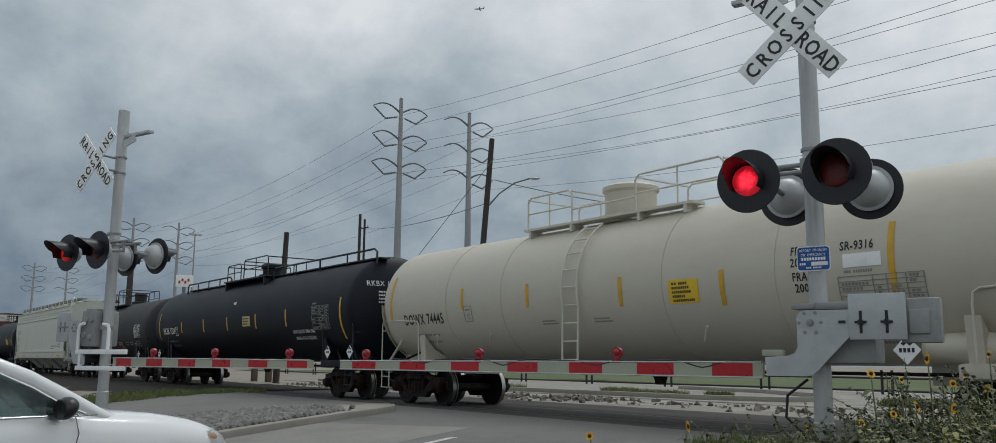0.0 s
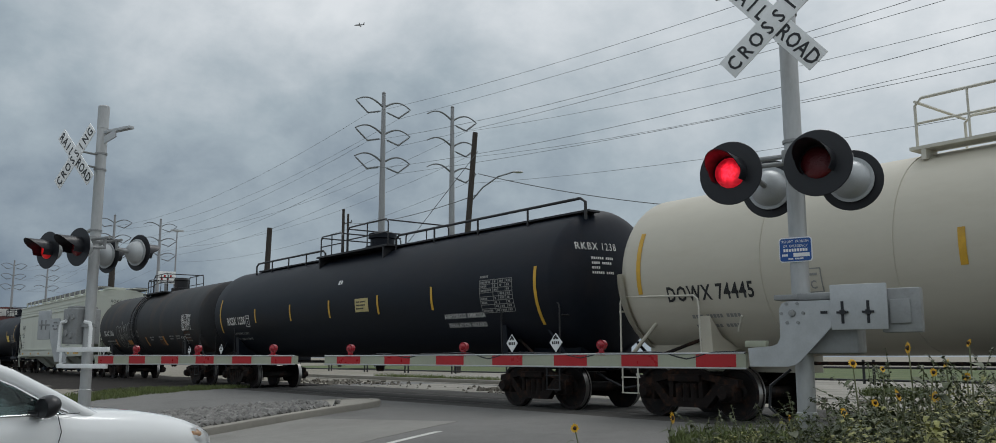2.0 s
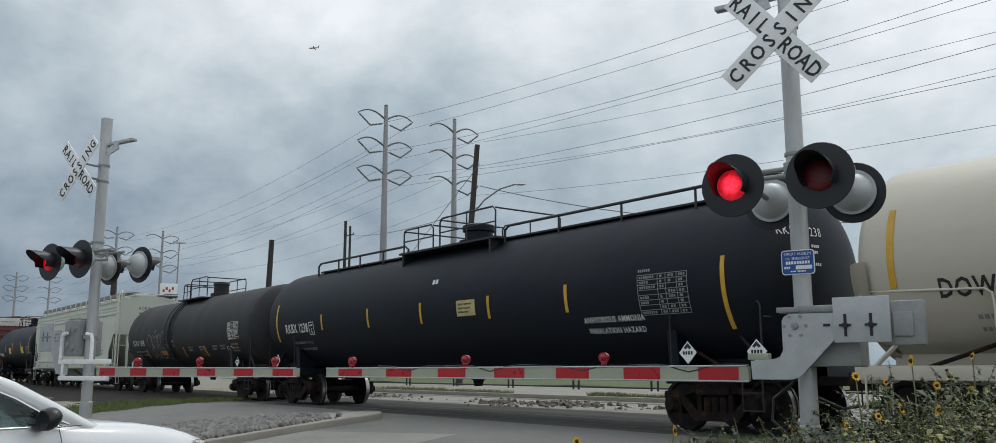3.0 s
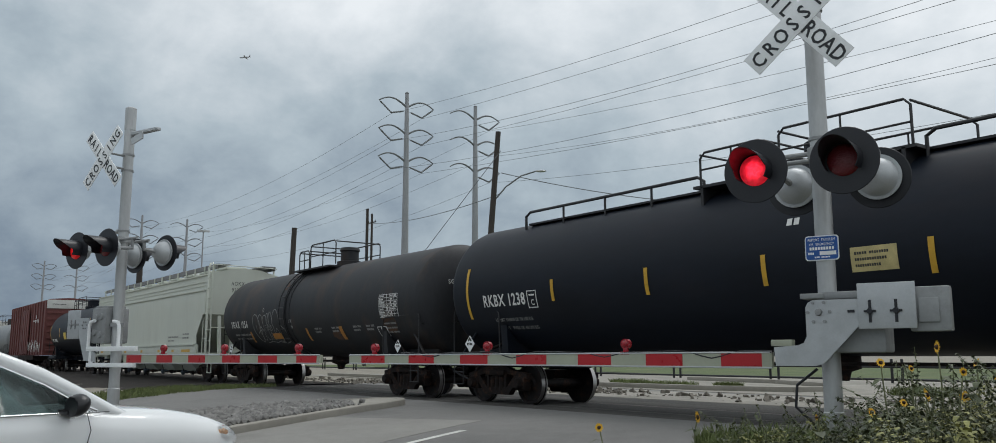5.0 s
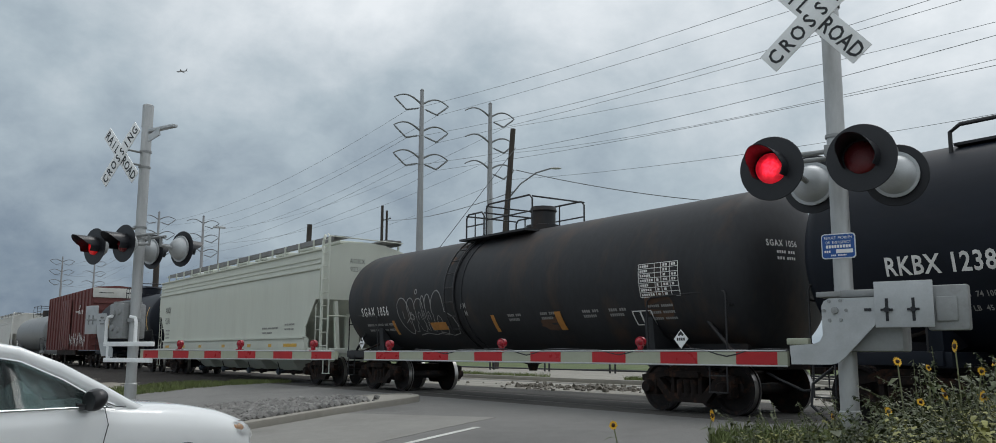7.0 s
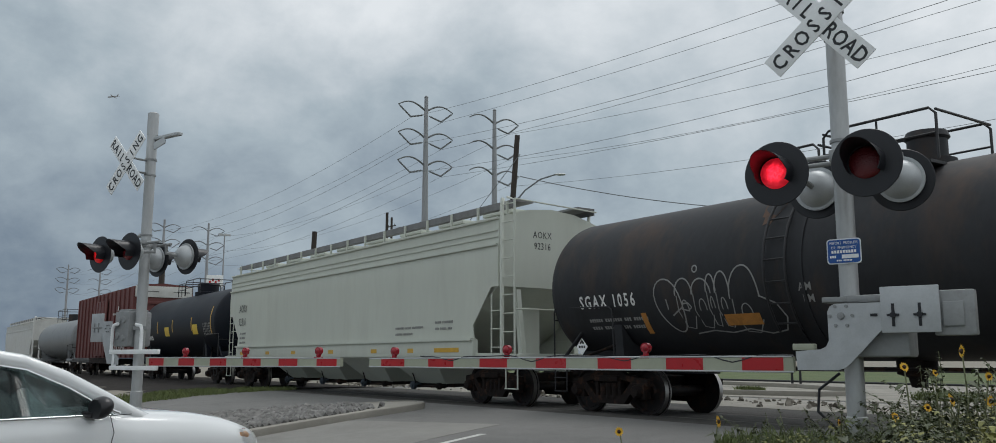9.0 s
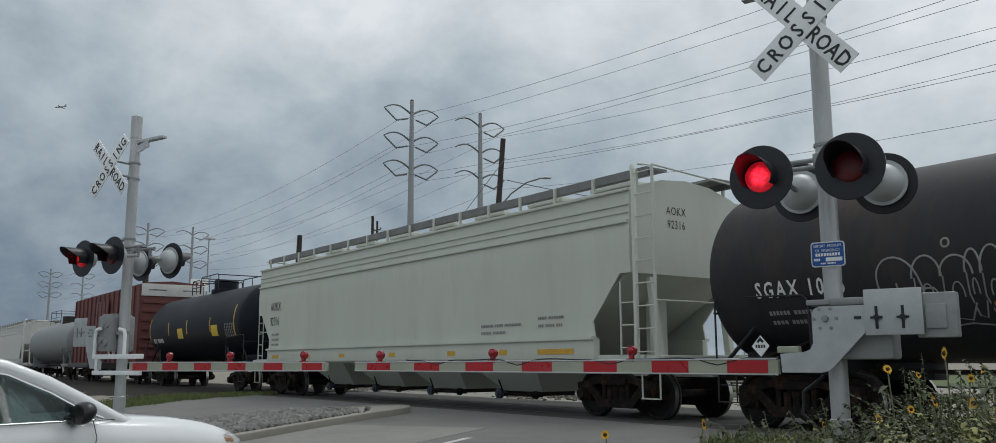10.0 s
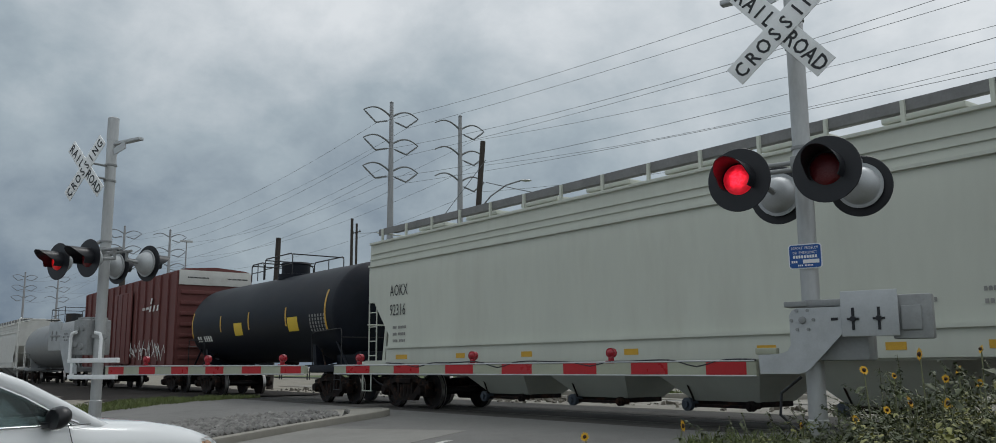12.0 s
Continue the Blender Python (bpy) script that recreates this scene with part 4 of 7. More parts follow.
def grey_tank_car():
    L, x_mid, r, zc, half = 17.6, -121.2, 1.5, 2.62, 8.2
    c = tank_car("grey_tank_car", "grey weathered railway tank car", x_mid, L, half, r, zc, M["gray_tank"], M["black_paint"], (-6.6, 6.6))
    zt = zc + r
    bm = B()
    lathe(bm, [(-0.1, 0), (-0.1, 0.5), (0.5, 0.5), (0.55, 0)], "Z", 16)
    part("hatch", bm, M["black_worn"], c, at=(0, 0, zt))
    bm = B()
    hatch_cage(bm, -2.0, 2.0, zt - 0.1, 0.95, 0.95)
    part("safety_railing", bm, M["black_paint"], c)
    return c


def flat_words(parent, text, x, y, z, h, material, squeeze=0.85, align="LEFT"):
    return part("lettering", lettering(text, h, align, 1.05, squeeze), M[material], parent,
                at=Matrix.Translation((x, y, z)) @ Matrix.Rotation(radians(90), 4, "X"))


def covered_hopper(name, label, x_mid, paint, detail=True):
    """A long covered hopper, 20.85 m over the couplers."""
    L = 20.85
    c = thing(name, pose(x_mid, TRACK_Y, 0), label, "hopper car")
    e = 9.38                                  # half length of the upper body
    bm = B()
    sec = [(-1.6, 2.75), (-1.61, 3.3), (-1.6, 3.67), (-1.58, 3.73), (-1.57, 4.1), (-1.56, 4.33), (-1.42, 4.42), (-0.7, 4.62), (0, 4.68)]
    sec += [(-a, b) for a, b in reversed(sec[:-1])]
    prism(bm, sec, "X", -e, e)
    part("upper_body", bm, paint, c, smooth=25)
    bm = B()
    prism(bm, [(-e + 0.15, 2.752), (e - 0.15, 2.752), (e - 3.0, 1.1), (-e + 3.0, 1.1)], "Y", -1.5, 1.5)
    part("lower_body", bm, paint, c)
    for s in (-1, 1):
        bm = B()
        low = [(-e + 0.02, 3.0), (e - 0.02, 3.0), (e - 0.28, 2.75), (e - 1.06, 1.87), (e - 1.0, 1.5), (-e + 1.0, 1.5), (-e + 1.06, 1.87), (-e + 0.28, 2.75)]
        prism(bm, low, "Y", s * 1.57, s * 1.6)
        part("side_sheet", bm, paint, c)
        bm = B()
        box(bm, (s * (e - 0.9), 0, 1.75), (0.1, 0.5, 1.4))
        part("end_strut", bm, paint, c)
    for s in (-1, 1):
        bm = B()
        box(bm, (0, s * 1.56, 1.34), (2 * e - 2.0, 0.16, 0.41), bevel=0.02)
        prism(bm, [(-e + 1.0, 1.52), (e - 1.0, 1.52), (e - 1.0, 1.58), (-e + 1.0, 1.58)], "Y", s * 1.55, s * 1.70)
        box(bm, (0, s * 1.5, 1.17), (2 * e + 0.5, 0.1, 0.1))
        part("side_sill", bm, paint, c)
    for s in (-1, 1):
        bm = B()
        box(bm, (0, s * 1.62, 3.73), (2 * e - 0.05, 0.07, 0.05))
        for z in (3.91, 4.06):
            box(bm, (0, s * 1.582, z), (2 * e - 0.05, 0.045, 0.018))
        box(bm, (0, s * 1.575, 4.35), (2 * e, 0.09, 0.06), bevel=0.01)
        part("roof_rib", bm, paint, c)
    # roof walkway with posts
    for s in (-1, 1):
        bm = B()
        box(bm, (0, s * 0.95, 4.78), (2 * e + 0.3, 0.55, 0.05))
        box(bm, (0, s * 1.23, 4.72), (2 * e + 0.3, 0.03, 0.17))
        part("roof_walkway", bm, M["hopper_dark"], c, "grey galvanised roof walkway")
    n = 15
    post = None
    for i in range(n + 1):
        for s in (-1, 1):
            if post is None:
                b2 = B(); box(b2, (0, 0, 0), (0.06, 0.05, 0.34)); post = finish(b2)
            part("walkway_post", post, paint, c, at=(-e + 0.1 + (2 * e - 0.2) * i / n, s * 1.27, 4.62))
    for i in range(8):
        bm = B()
        box(bm, (0, 0, 0), (1.3, 0.9, 0.1), bevel=0.03)
        part("roof_hatch", bm, paint, c, at=(-e + 1.3 + i * 2.25, 0, 4.78))
    # ends: ladders, posts, platform, end sill
    for s in (-1, 1):
        flip = Matrix() if s > 0 else Matrix.Rotation(math.pi, 4, "Z")
        y = -1.56
        bm = B()
        sweep(bm, [(e + 0.1, y, 1.1), (e + 0.1, y, 4.6), (e - 0.05, y * 0.92, 4.82)], 0.05, 4)
        ladder(bm, [(e + 0.35, y, 1.12), (e + 0.35, y, 4.72)], 0.5, 0.42, 0.014)
        sweep(bm, [(e + 0.6, y, 1.12), (e + 0.6, y, 4.7), (e + 0.1, y * 0.9, 4.84)], 0.03, 6)
        part("end_ladder", bm, paint, c, "tall pale steel end ladder", at=flip)
        bm = B()
        ladder(bm, [(e - 0.1, y * 1.005, 1.2), (e - 0.1, y * 1.005, 2.6)], 0.42, 0.42, 0.014)
        part("side_ladder", bm, paint, c, at=flip)
        bm = B()
        ladder(bm, [(e - 0.16, -y, 1.2), (e - 0.16, -y, 2.75)], 0.4, 0.38, 0.014)
        part("short_ladder", bm, paint, c, at=flip)
        for zz in (2.2, 4.72):
            bm = B()
            sweep(bm, [(e + 0.6, y, zz), (e + (0.6 if zz < 3 else 0.15), 1.3, zz)], 0.02, 6)
            part("end_rail", bm, paint, c, at=flip)
        bm = B()
        box(bm, (e + 0.35, 0, 1.12), (0.7, 3.0, 0.16), bevel=0.02)
        box(bm, (e - 0.8, 0, 0.98), (3.0, 0.42, 0.36))
        box(bm, (e - 1.6, 0, 1.05), (0.45, 2.8, 0.2))
        for y in (-1.0, 1.0):
            prism(bm, [(e + 0.05, 1.2), (e + 0.2, 1.2), (e - 0.02, 2.7), (e - 0.12, 2.7)], "Y", y - 0.06, y + 0.06)
        part("end_frame", bm, paint, c, at=flip)
        for y in (-1.45, 1.45):
            bm = B()
            sweep(bm, [(e + 0.55, y, 1.1), (e + 0.55, y, 0.42), (e + 0.1, y, 0.42), (e + 0.1, y, 1.1)], 0.018, 6)
            box(bm, (e + 0.32, y, 0.42), (0.46, 0.07, 0.02))
            part("step", bm, paint, c, at=flip)
        part("coupler", COUPLER, M["steel_dark"], c, at=flip @ Matrix.Translation((L / 2 - 0.16, 0, 0.88)))
        add_truck(c, s * 8.35)
    # four discharge hoppers
    for i in range(4):
        x = -4.65 + i * 3.1
        bm = B()
        top = [(x - 1.36, -1.3, 1.16), (x + 1.36, -1.3, 1.16), (x + 1.36, 1.3, 1.16), (x - 1.36, 1.3, 1.16)]
        bot = [(x - 0.72, -0.5, 0.42), (x + 0.72, -0.5, 0.42), (x + 0.72, 0.5, 0.42), (x - 0.72, 0.5, 0.42)]
        A = [bm.verts.new(p) for p in top]; Bt = [bm.verts.new(p) for p in bot]
        for j in range(4):
            bm.faces.new((A[j], A[(j + 1) % 4], Bt[(j + 1) % 4], Bt[j]))
        bm.faces.new(A); bm.faces.new(Bt[::-1])
        h = part("discharge_hopper", bm, paint, c)
        bm = B()
        box(bm, (x, 0, 0.38), (1.46, 0.9, 0.10), bevel=0.02)
        sweep(bm, [(x - 0.66, -0.6, 0.34), (x + 0.68, -0.6, 0.34)], 0.03, 8)
        part("outlet_gate", bm, M["steel_dark"], h)
        for dx, rr, mt in ((-0.68, 0.12, "gear_blue"), (0.70, 0.09, "steel_dark")):
            bm = B()
            lathe(bm, [(-0.80, 0), (-0.80, rr * 0.5), (-0.76, rr * 0.55), (-0.75, rr), (-0.66, rr), (-0.64, rr * 0.6), (-0.5, rr * 0.6), (-0.5, 0)], "Y", 14, (x + dx, 0, 0.36))
            part("gate_gear", bm, M[mt], h)
        bm = B()
        sweep(bm, [(x - 0.62, -0.8, 0.75), (x - 0.5, -0.74, 0.42)], 0.018, 6)
        part("gate_lever", bm, M["steel_dark"], h)
    if detail:
        flat_words(c, "AOKX", -8.25, -1.618, 2.86, 0.3, "black_mark", 0.72)
        flat_words(c, "92316", -8.25, -1.618, 2.36, 0.3, "black_mark", 0.72)
        for rows, x, z, h, mt in (([[0.2, 0.4], [0.2, 0.35], [0.25, 0.3]], -8.1, 2.05, 0.07, "grey_mark"),
                                  ([[0.5, 0.3, 0.6], [0.4, 0.5]], 4.5, 1.9, 0.06, "grey_mark"),
                                  ([[0.3, 0.5], [0.2, 0.3, 0.2]], 6.6, 2.0, 0.06, "grey_mark")):
            tagged(part("stencil_print", bars_mesh(rows, h, 0.1), M[mt], c, at=Matrix.Translation((x, -1.612, z)) @ Matrix.Rotation(radians(90), 4, "X")), "lines of tiny stencilled print", kind="stuff")
        for x, w in ((-7.6, 0.55), (-5.0, 0.35), (-2.6, 0.35), (0.4, 0.35), (3.3, 0.35), (5.4, 0.3), (7.2, 1.15)):
            bm = B(); box(bm, (0, 0, 0), (w, 0.006, 0.11))
            part("reflective_strip", bm, M["yellow"], c, at=(x, -1.645, 1.3))
        me = lettering("AOKX", 0.17, "CENTER", 1.1, 0.8)
        part("lettering", me, M["black_mark"], c, at=Matrix.Translation((e + 0.006, -0.3, 3.95)) @ Matrix.Rotation(radians(90), 4, "Z") @ Matrix.Rotation(radians(90), 4, "X"))
        me = lettering("92316", 0.17, "CENTER", 1.1, 0.8)
        part("lettering", me, M["black_mark"], c, at=Matrix.Translation((e + 0.006, -0.3, 3.68)) @ Matrix.Rotation(radians(90), 4, "Z") @ Matrix.Rotation(radians(90), 4, "X"))
    return c


def red_boxcar():
    x_mid, half = -102.8, 7.95
    c = thing("red_boxcar", pose(x_mid, TRACK_Y, 0), "weathered dark red steel boxcar with ribbed sides and graffiti", "boxcar")
    bm = B()
    prism(bm, [(-1.55, 1.15), (-1.55, 5.12), (-1.3, 5.2), (0, 5.30), (1.3, 5.2), (1.55, 5.12), (1.55, 1.15)], "X", -half, half)
    part("body", bm, M["boxcar"], c, smooth=20)
    b2 = B(); box(b2, (0, 0, 0), (0.12, 0.1, 3.9), bevel=0.02); rib = finish(b2)
    for i in range(15):
        x = -half + 0.1 + i * (2 * half - 0.2) / 14
        for s in (-1, 1):
            part("side_rib", rib, M["boxcar"], c, at=(x, s * 1.58, 3.13))
    b2 = B(); box(b2, (0, 0, 0), (0.1, 2.9, 0.16), bevel=0.03); er = finish(b2)
    for s in (-1, 1):
        for z in (1.5, 1.95, 2.4, 2.85, 3.3, 3.75, 4.2):
            part("end_rib", er, M["boxcar"], c, at=(s * (half + 0.03), 0, z))
        bm = B(); box(bm, (s * (half + 0.04), 0, 4.82), (0.06, 3.1, 0.62), bevel=0.01)
        part("end_panel", bm, M["white_car"], c, "white painted upper end panel with small lettering")
        part("coupler", COUPLER, M["steel_dark"], c, at=(Matrix() if s > 0 else Matrix.Rotation(math.pi, 4, "Z")) @ Matrix.Translation((half + 0.75, 0, 0.88)))
        add_truck(c, s * 6.1)
    bm = B()
    box(bm, (0, 0, 0.95), (2 * half + 0.6, 0.4, 0.35)); box(bm, (0, -1.5, 1.0), (7, 0.08, 0.35)); box(bm, (0, 1.5, 1.0), (7, 0.08, 0.35))
    part("underframe", bm, M["steel_dark"], c)
    bm = B()
    box(bm, (0, -1.66, 2.95), (3.0, 0.07, 3.4), bevel=0.02)
    for x in (-0.9, 0, 0.9):
        box(bm, (x, -1.7, 2.95), (0.07, 0.06, 3.3))
    part("sliding_door", bm, M["boxcar"], c)
    me = bars_mesh([[0.4, 0.5]], 0.12, 0.1)
    part("stencil_print", me, M["white_mark"], c, at=Matrix.Translation((3.2, -1.64, 3.7)) @ Matrix.Rotation(radians(90), 4, "X"))
    me = bars_mesh([[0.3], [0.34, 0.3, 0.28]], 0.26, 0.08)
    for v in me.vertices:
        v.co.x += 0.4 * v.co.y
    part("emblem", me, M["white_mark"], c, "worn white painted emblem bars", at=Matrix.Translation((4.4, -1.645, 4.0)) @ Matrix.Rotation(radians(90), 4, "X"))
    me = bars_mesh([[0.9], ], 0.06, 0.1)
    for y in (-1.2, 0.5):
        part("stencil_print", me, M["black_mark"], c, at=Matrix.Translation((half + 0.075, y, 4.82)) @ Matrix.Rotation(radians(90), 4, "Z") @ Matrix.Rotation(radians(90), 4, "X"))
    rng = random.Random(3)
    bm = B()
    for k in range(9):
        x = -0.2 + k * 0.75
        sweep(bm, [(x + rng.uniform(-0.3, 0.3) + 0.15 * i, -1.645, 1.35 + 0.25 * (i % 3) + rng.uniform(0, 0.45)) for i in range(7)], 0.03, 5)
    for v in bm.verts:
        v.co.y = -1.64 + (v.co.y + 1.645) * 0.2
    part("graffiti", bm, M["white_mark"], c, "pale spray-painted graffiti along the lower side")
    return c


CARS = [cream_tank_car(), black_tank_car(), worn_tank_car(),
        covered_hopper("covered_hopper_car", "pale grey-green covered hopper car with roof walkway and end ladders", -69.07, M["hopper"]),
        small_tank_car(), red_boxcar(), grey_tank_car(),
        covered_hopper("white_hopper_car", "weathered white covered hopper car at the train's tail", -141.2, M["white_car"], False)]


# ---- crossing signals ----
def crossbuck(parent, z, y, roll=0.0):
    """Two crossed boards, 1.22 m by 0.23 m, with black letters."""
    for k, (tilt, text) in enumerate(((45, "CROSSING"), (-45, "RAILROAD"))):
        bm = B()
        box(bm, (0, 0, 0), (1.22, 0.012, 0.229), bevel=0.004)
        m = Matrix.Translation((0, y + 0.007 * (1 - 2 * k), z)) @ Matrix.Rotation(radians(180), 4, "Z") @ Matrix.Rotation(radians(roll - tilt), 4, "Y")
        b = part("crossbuck_board", bm, M["sign_white"], parent, "white crossbuck board with black capital letters", at=m)
        # the words on the rear board stay clear of the front one
        if k == 0:
            places = [-0.515 + 1.03 * i / 7 for i in range(8)]
        else:
            places = [sx + d * i for sx, d in ((-0.535, 0.127), (0.155, 0.127)) for i in range(4)]
        for ch, xx in zip(text, places):
            me = lettering(ch, 0.15, "CENTER", 1.0, 0.82, 0.004)
            part("letter", me, M["sign_black"], b, at=Matrix.Translation((xx, -0.0085, -0.075)) @ Matrix.Rotation(radians(90), 4, "X"))


def lamp_head(parent, x, y, z, facing, aim=0.0, lit="lens_lit"):
    """A flashing signal head: 0.61 m background disc, hood, housing, and an added lens drum whose turning in the
    housing stands in for blinking.
    """
    m = Matrix.Translation((x, y, z)) @ Matrix.Rotation(radians(aim), 4, "Z") @ (Matrix() if facing > 0 else Matrix.Rotation(math.pi, 4, "Z"))
    bm = B()
    lathe(bm, [(0.0, 0.145), (0.0, 0.30), (0.006, 0.305), (0.012, 0.30), (0.016, 0.145)], "Y", 48)
    head = part("signal_head", bm, M["lamp_black"], parent, "black round signal background with hooded red lens", at=m)
    bm = B()
    n, rings = 28, []
    for i in range(n + 1):
        a = radians(-35 + 250 * i / n)
        d = 0.17 + 0.23 * max(0, math.sin(a)) ** 0.7
        ring = [bm.verts.new((q * math.cos(a), yy, q * math.sin(a))) for q, yy in ((0.165, 0.0), (0.16, d), (0.154, d), (0.158, 0.0))]
        rings.append(ring)
    for A, C in zip(rings, rings[1:]):
        for j in range(4):
            bm.faces.new((A[j], A[(j + 1) % 4], C[(j + 1) % 4], C[j]))
    part("hood", bm, M["lamp_black"], head)
    bm = B()
    lathe(bm, [(-0.001, 0.2), (-0.03, 0.2), (-0.06, 0.185), (-0.12, 0.165), (-0.17, 0.12), (-0.2, 0.05), (-0.205, 0)], "Y", 32)
    lathe(bm, [(-0.03, 0.2), (-0.03, 0.225), (-0.045, 0.225), (-0.045, 0.2)], "Y", 32)
    part("housing", bm, M["galv"], head, "grey bowl-shaped lamp housing")
    # made-up drum: its lit or its unlit face turns forward in place of switching
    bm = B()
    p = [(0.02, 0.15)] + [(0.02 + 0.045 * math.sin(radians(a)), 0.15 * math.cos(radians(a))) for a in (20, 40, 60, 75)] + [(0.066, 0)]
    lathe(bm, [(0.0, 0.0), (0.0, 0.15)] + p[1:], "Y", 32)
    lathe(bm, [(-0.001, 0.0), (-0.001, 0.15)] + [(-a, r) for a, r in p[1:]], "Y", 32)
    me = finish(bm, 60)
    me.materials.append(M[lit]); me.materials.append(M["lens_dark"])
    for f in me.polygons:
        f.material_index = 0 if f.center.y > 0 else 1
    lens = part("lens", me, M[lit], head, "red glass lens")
    return lens


def gate_arm(parent, start, pitch, reds, first, height, tip, y, z, h0=0.145, h1=0.105):
    """A striped arm along local X from start to tip; reds: number of red stripes, first at centre 'first'."""
    bm = B()
    prof = [(start, z - h0 / 2), (tip, z - h1 / 2), (tip, z + h1 / 2), (start, z + h0 / 2)]
    prism(bm, prof, "Y", y - 0.03, y + 0.03)
    arm = part("gate_arm", bm, M["arm_white"], parent, "lowered gate arm with red and off-white stripes")
    for i in range(reds):
        c = first + i * pitch
        w = abs(pitch) * 0.5
        hh = h0 + (h1 - h0) * (c - start) / (tip - start)
        bm = B(); box(bm, (c, y + 0.0315, z), (w, 0.003, hh * 0.86))
        part("red_stripe", bm, M["arm_red"], arm)
    bm = B()
    for s in (-1, 1):
        zz = lambda x: s * (h0 + (h1 - h0) * (x - start) / (tip - start)) / 2
        sweep(bm, [(start, y + 0.03, z + zz(start)), (tip, y + 0.03, z + zz(tip))], 0.009, 6)
    part("edge_trim", bm, M["galv"], arm)
    return arm


def arm_lamp(parent, x, y, z, flashes):
    """A small round lamp on the gate arm: foot, ring and an added two-faced lens; it turns its lit or its unlit side
    forward to imitate blinking.
    """
    bm = B()
    box(bm, (0, 0, 0.005), (0.11, 0.07, 0.03), bevel=0.008)
    box(bm, (0, 0, 0.035), (0.05, 0.05, 0.06), bevel=0.012)
    lathe(bm, [(-0.035, 0.044), (-0.035, 0.053), (0.02, 0.053), (0.02, 0.044)], "Y", 20, (0, 0, 0.10))
    l = part("arm_lamp", bm, M["arm_lens"], parent, "small round red lamp on the gate arm", at=(x, y, z))
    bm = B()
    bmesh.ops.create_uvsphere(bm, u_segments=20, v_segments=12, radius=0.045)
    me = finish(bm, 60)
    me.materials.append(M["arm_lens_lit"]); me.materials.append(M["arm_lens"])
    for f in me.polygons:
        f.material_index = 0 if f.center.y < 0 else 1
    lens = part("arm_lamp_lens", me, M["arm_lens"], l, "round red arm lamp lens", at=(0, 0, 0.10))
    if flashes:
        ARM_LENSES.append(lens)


def mast(parent, base, top, mirror=1):
    bm = B()
    lathe(bm, [(base, 0), (base, 0.16), (base + 0.02, 0.16), (base + 0.03, 0.1), (0.55, 0.095), (0.56, 0.085), (top - 0.4, 0.085), (top - 0.4, 0.092), (top - 0.02, 0.092), (top, 0.06), (top, 0)], "Z", 28)
    part("mast", bm, M["mast"], parent, "silvery aluminium signal mast")
    bm = B()
    lathe(bm, [(0.0, 0.0), (0.0, 0.12), (0.06, 0.12), (0.06, 0.0)], "Z", 24, (0, 0, 1.55))
    part("collar", bm, M["galv_dark"], parent)
    for z in (2.93, 3.12, 4.15, 4.42):
        bm = B()
        lathe(bm, [(0, 0.086), (0, 0.1), (0.03, 0.1), (0.03, 0.086)], "Z", 24, (0, 0, z))
        part("clamp", bm, M["galv_dark"], parent)
    # lamp cross-arm and bracket
    bm = B()
    zl = 2.98
    sweep(bm, [(-0.52, 0.1, zl), (0.52, 0.1, zl)], 0.024, 10)
    sweep(bm, [(-0.52, -0.12, zl - 0.02), (0.52, -0.12, zl - 0.02)], 0.024, 10)
    for x in (-0.38, 0.38):
        sweep(bm, [(x * 1.06, 0.1, zl), (x * 1.06, 0.1, 2.82), (x * 1.06 + 0.04, 0.33, 2.80)], 0.03, 8)
        sweep(bm, [(x * 1.06, -0.12, zl), (x * 1.06, -0.12, 2.82), (x * 1.06, -0.34, 2.80)], 0.03, 8)
    box(bm, (0, 0.0, zl), (0.16, 0.3, 0.12), bevel=0.02)
    part("lamp_crossarm", bm, M["galv_dark"], parent)
    # flat plates edge-on to the road
    bm = B()
    box(bm, (mirror * 0.38, -0.02, 4.80), (0.72, 0.1, 0.05), bevel=0.01)
    box(bm, (mirror * 0.3, 0.06, 4.68), (0.3, 0.02, 0.12), Matrix.Rotation(radians(15), 4, "Y"))
    sweep(bm, [(0, 0.05, 4.78), (mirror * 0.12, -0.02, 4.80)], 0.03, 8)
    part("top_bracket", bm, M["galv"], parent)
    bm = B()
    box(bm, (-mirror * 0.2, -0.02, 3.14), (0.3, 0.16, 0.02)); box(bm, (-mirror * 0.2, -0.1, 3.17), (0.3, 0.02, 0.07))
    part("side_bracket", bm, M["galv"], parent)


LENSES, ARM_LENSES = [], []


def signal(name, label, x, y, rz, side):
    """side 1: the arm reaches along local +X; -1: along local -X."""
    s = thing(name, pose(x, y, 0, 0, 0, rz), label, "crossing signal", "crossing signals")
    mast(s, ground_z(x, y) - 0.02, 5.27, side)
    crossbuck(s, 4.215 if side > 0 else 4.30, 0.46, 4.3 if side > 0 else 0.0)
    bm = B()
    for zz in (4.11, 4.33):
        sweep(bm, [(0, 0.06, zz + (0.08 if side < 0 else 0)), (0, 0.45, zz + (0.08 if side < 0 else 0))], 0.018, 8)
    part("crossbuck_bracket", bm, M["galv_dark"], s)
    for k, xx in enumerate((0.38, -0.38)):
        LENSES.append((lamp_head(s, xx * 1.06 + 0.05, 0.52, 2.79, 1, 0.0, "lens_lit" if side > 0 else "lens_side_on"), k))
        LENSES.append((lamp_head(s, xx * 1.06, -0.53, 2.80, -1, 0.0, "lens_lit" if side > 0 else "lens_side_on"), 1 - k))
    return s


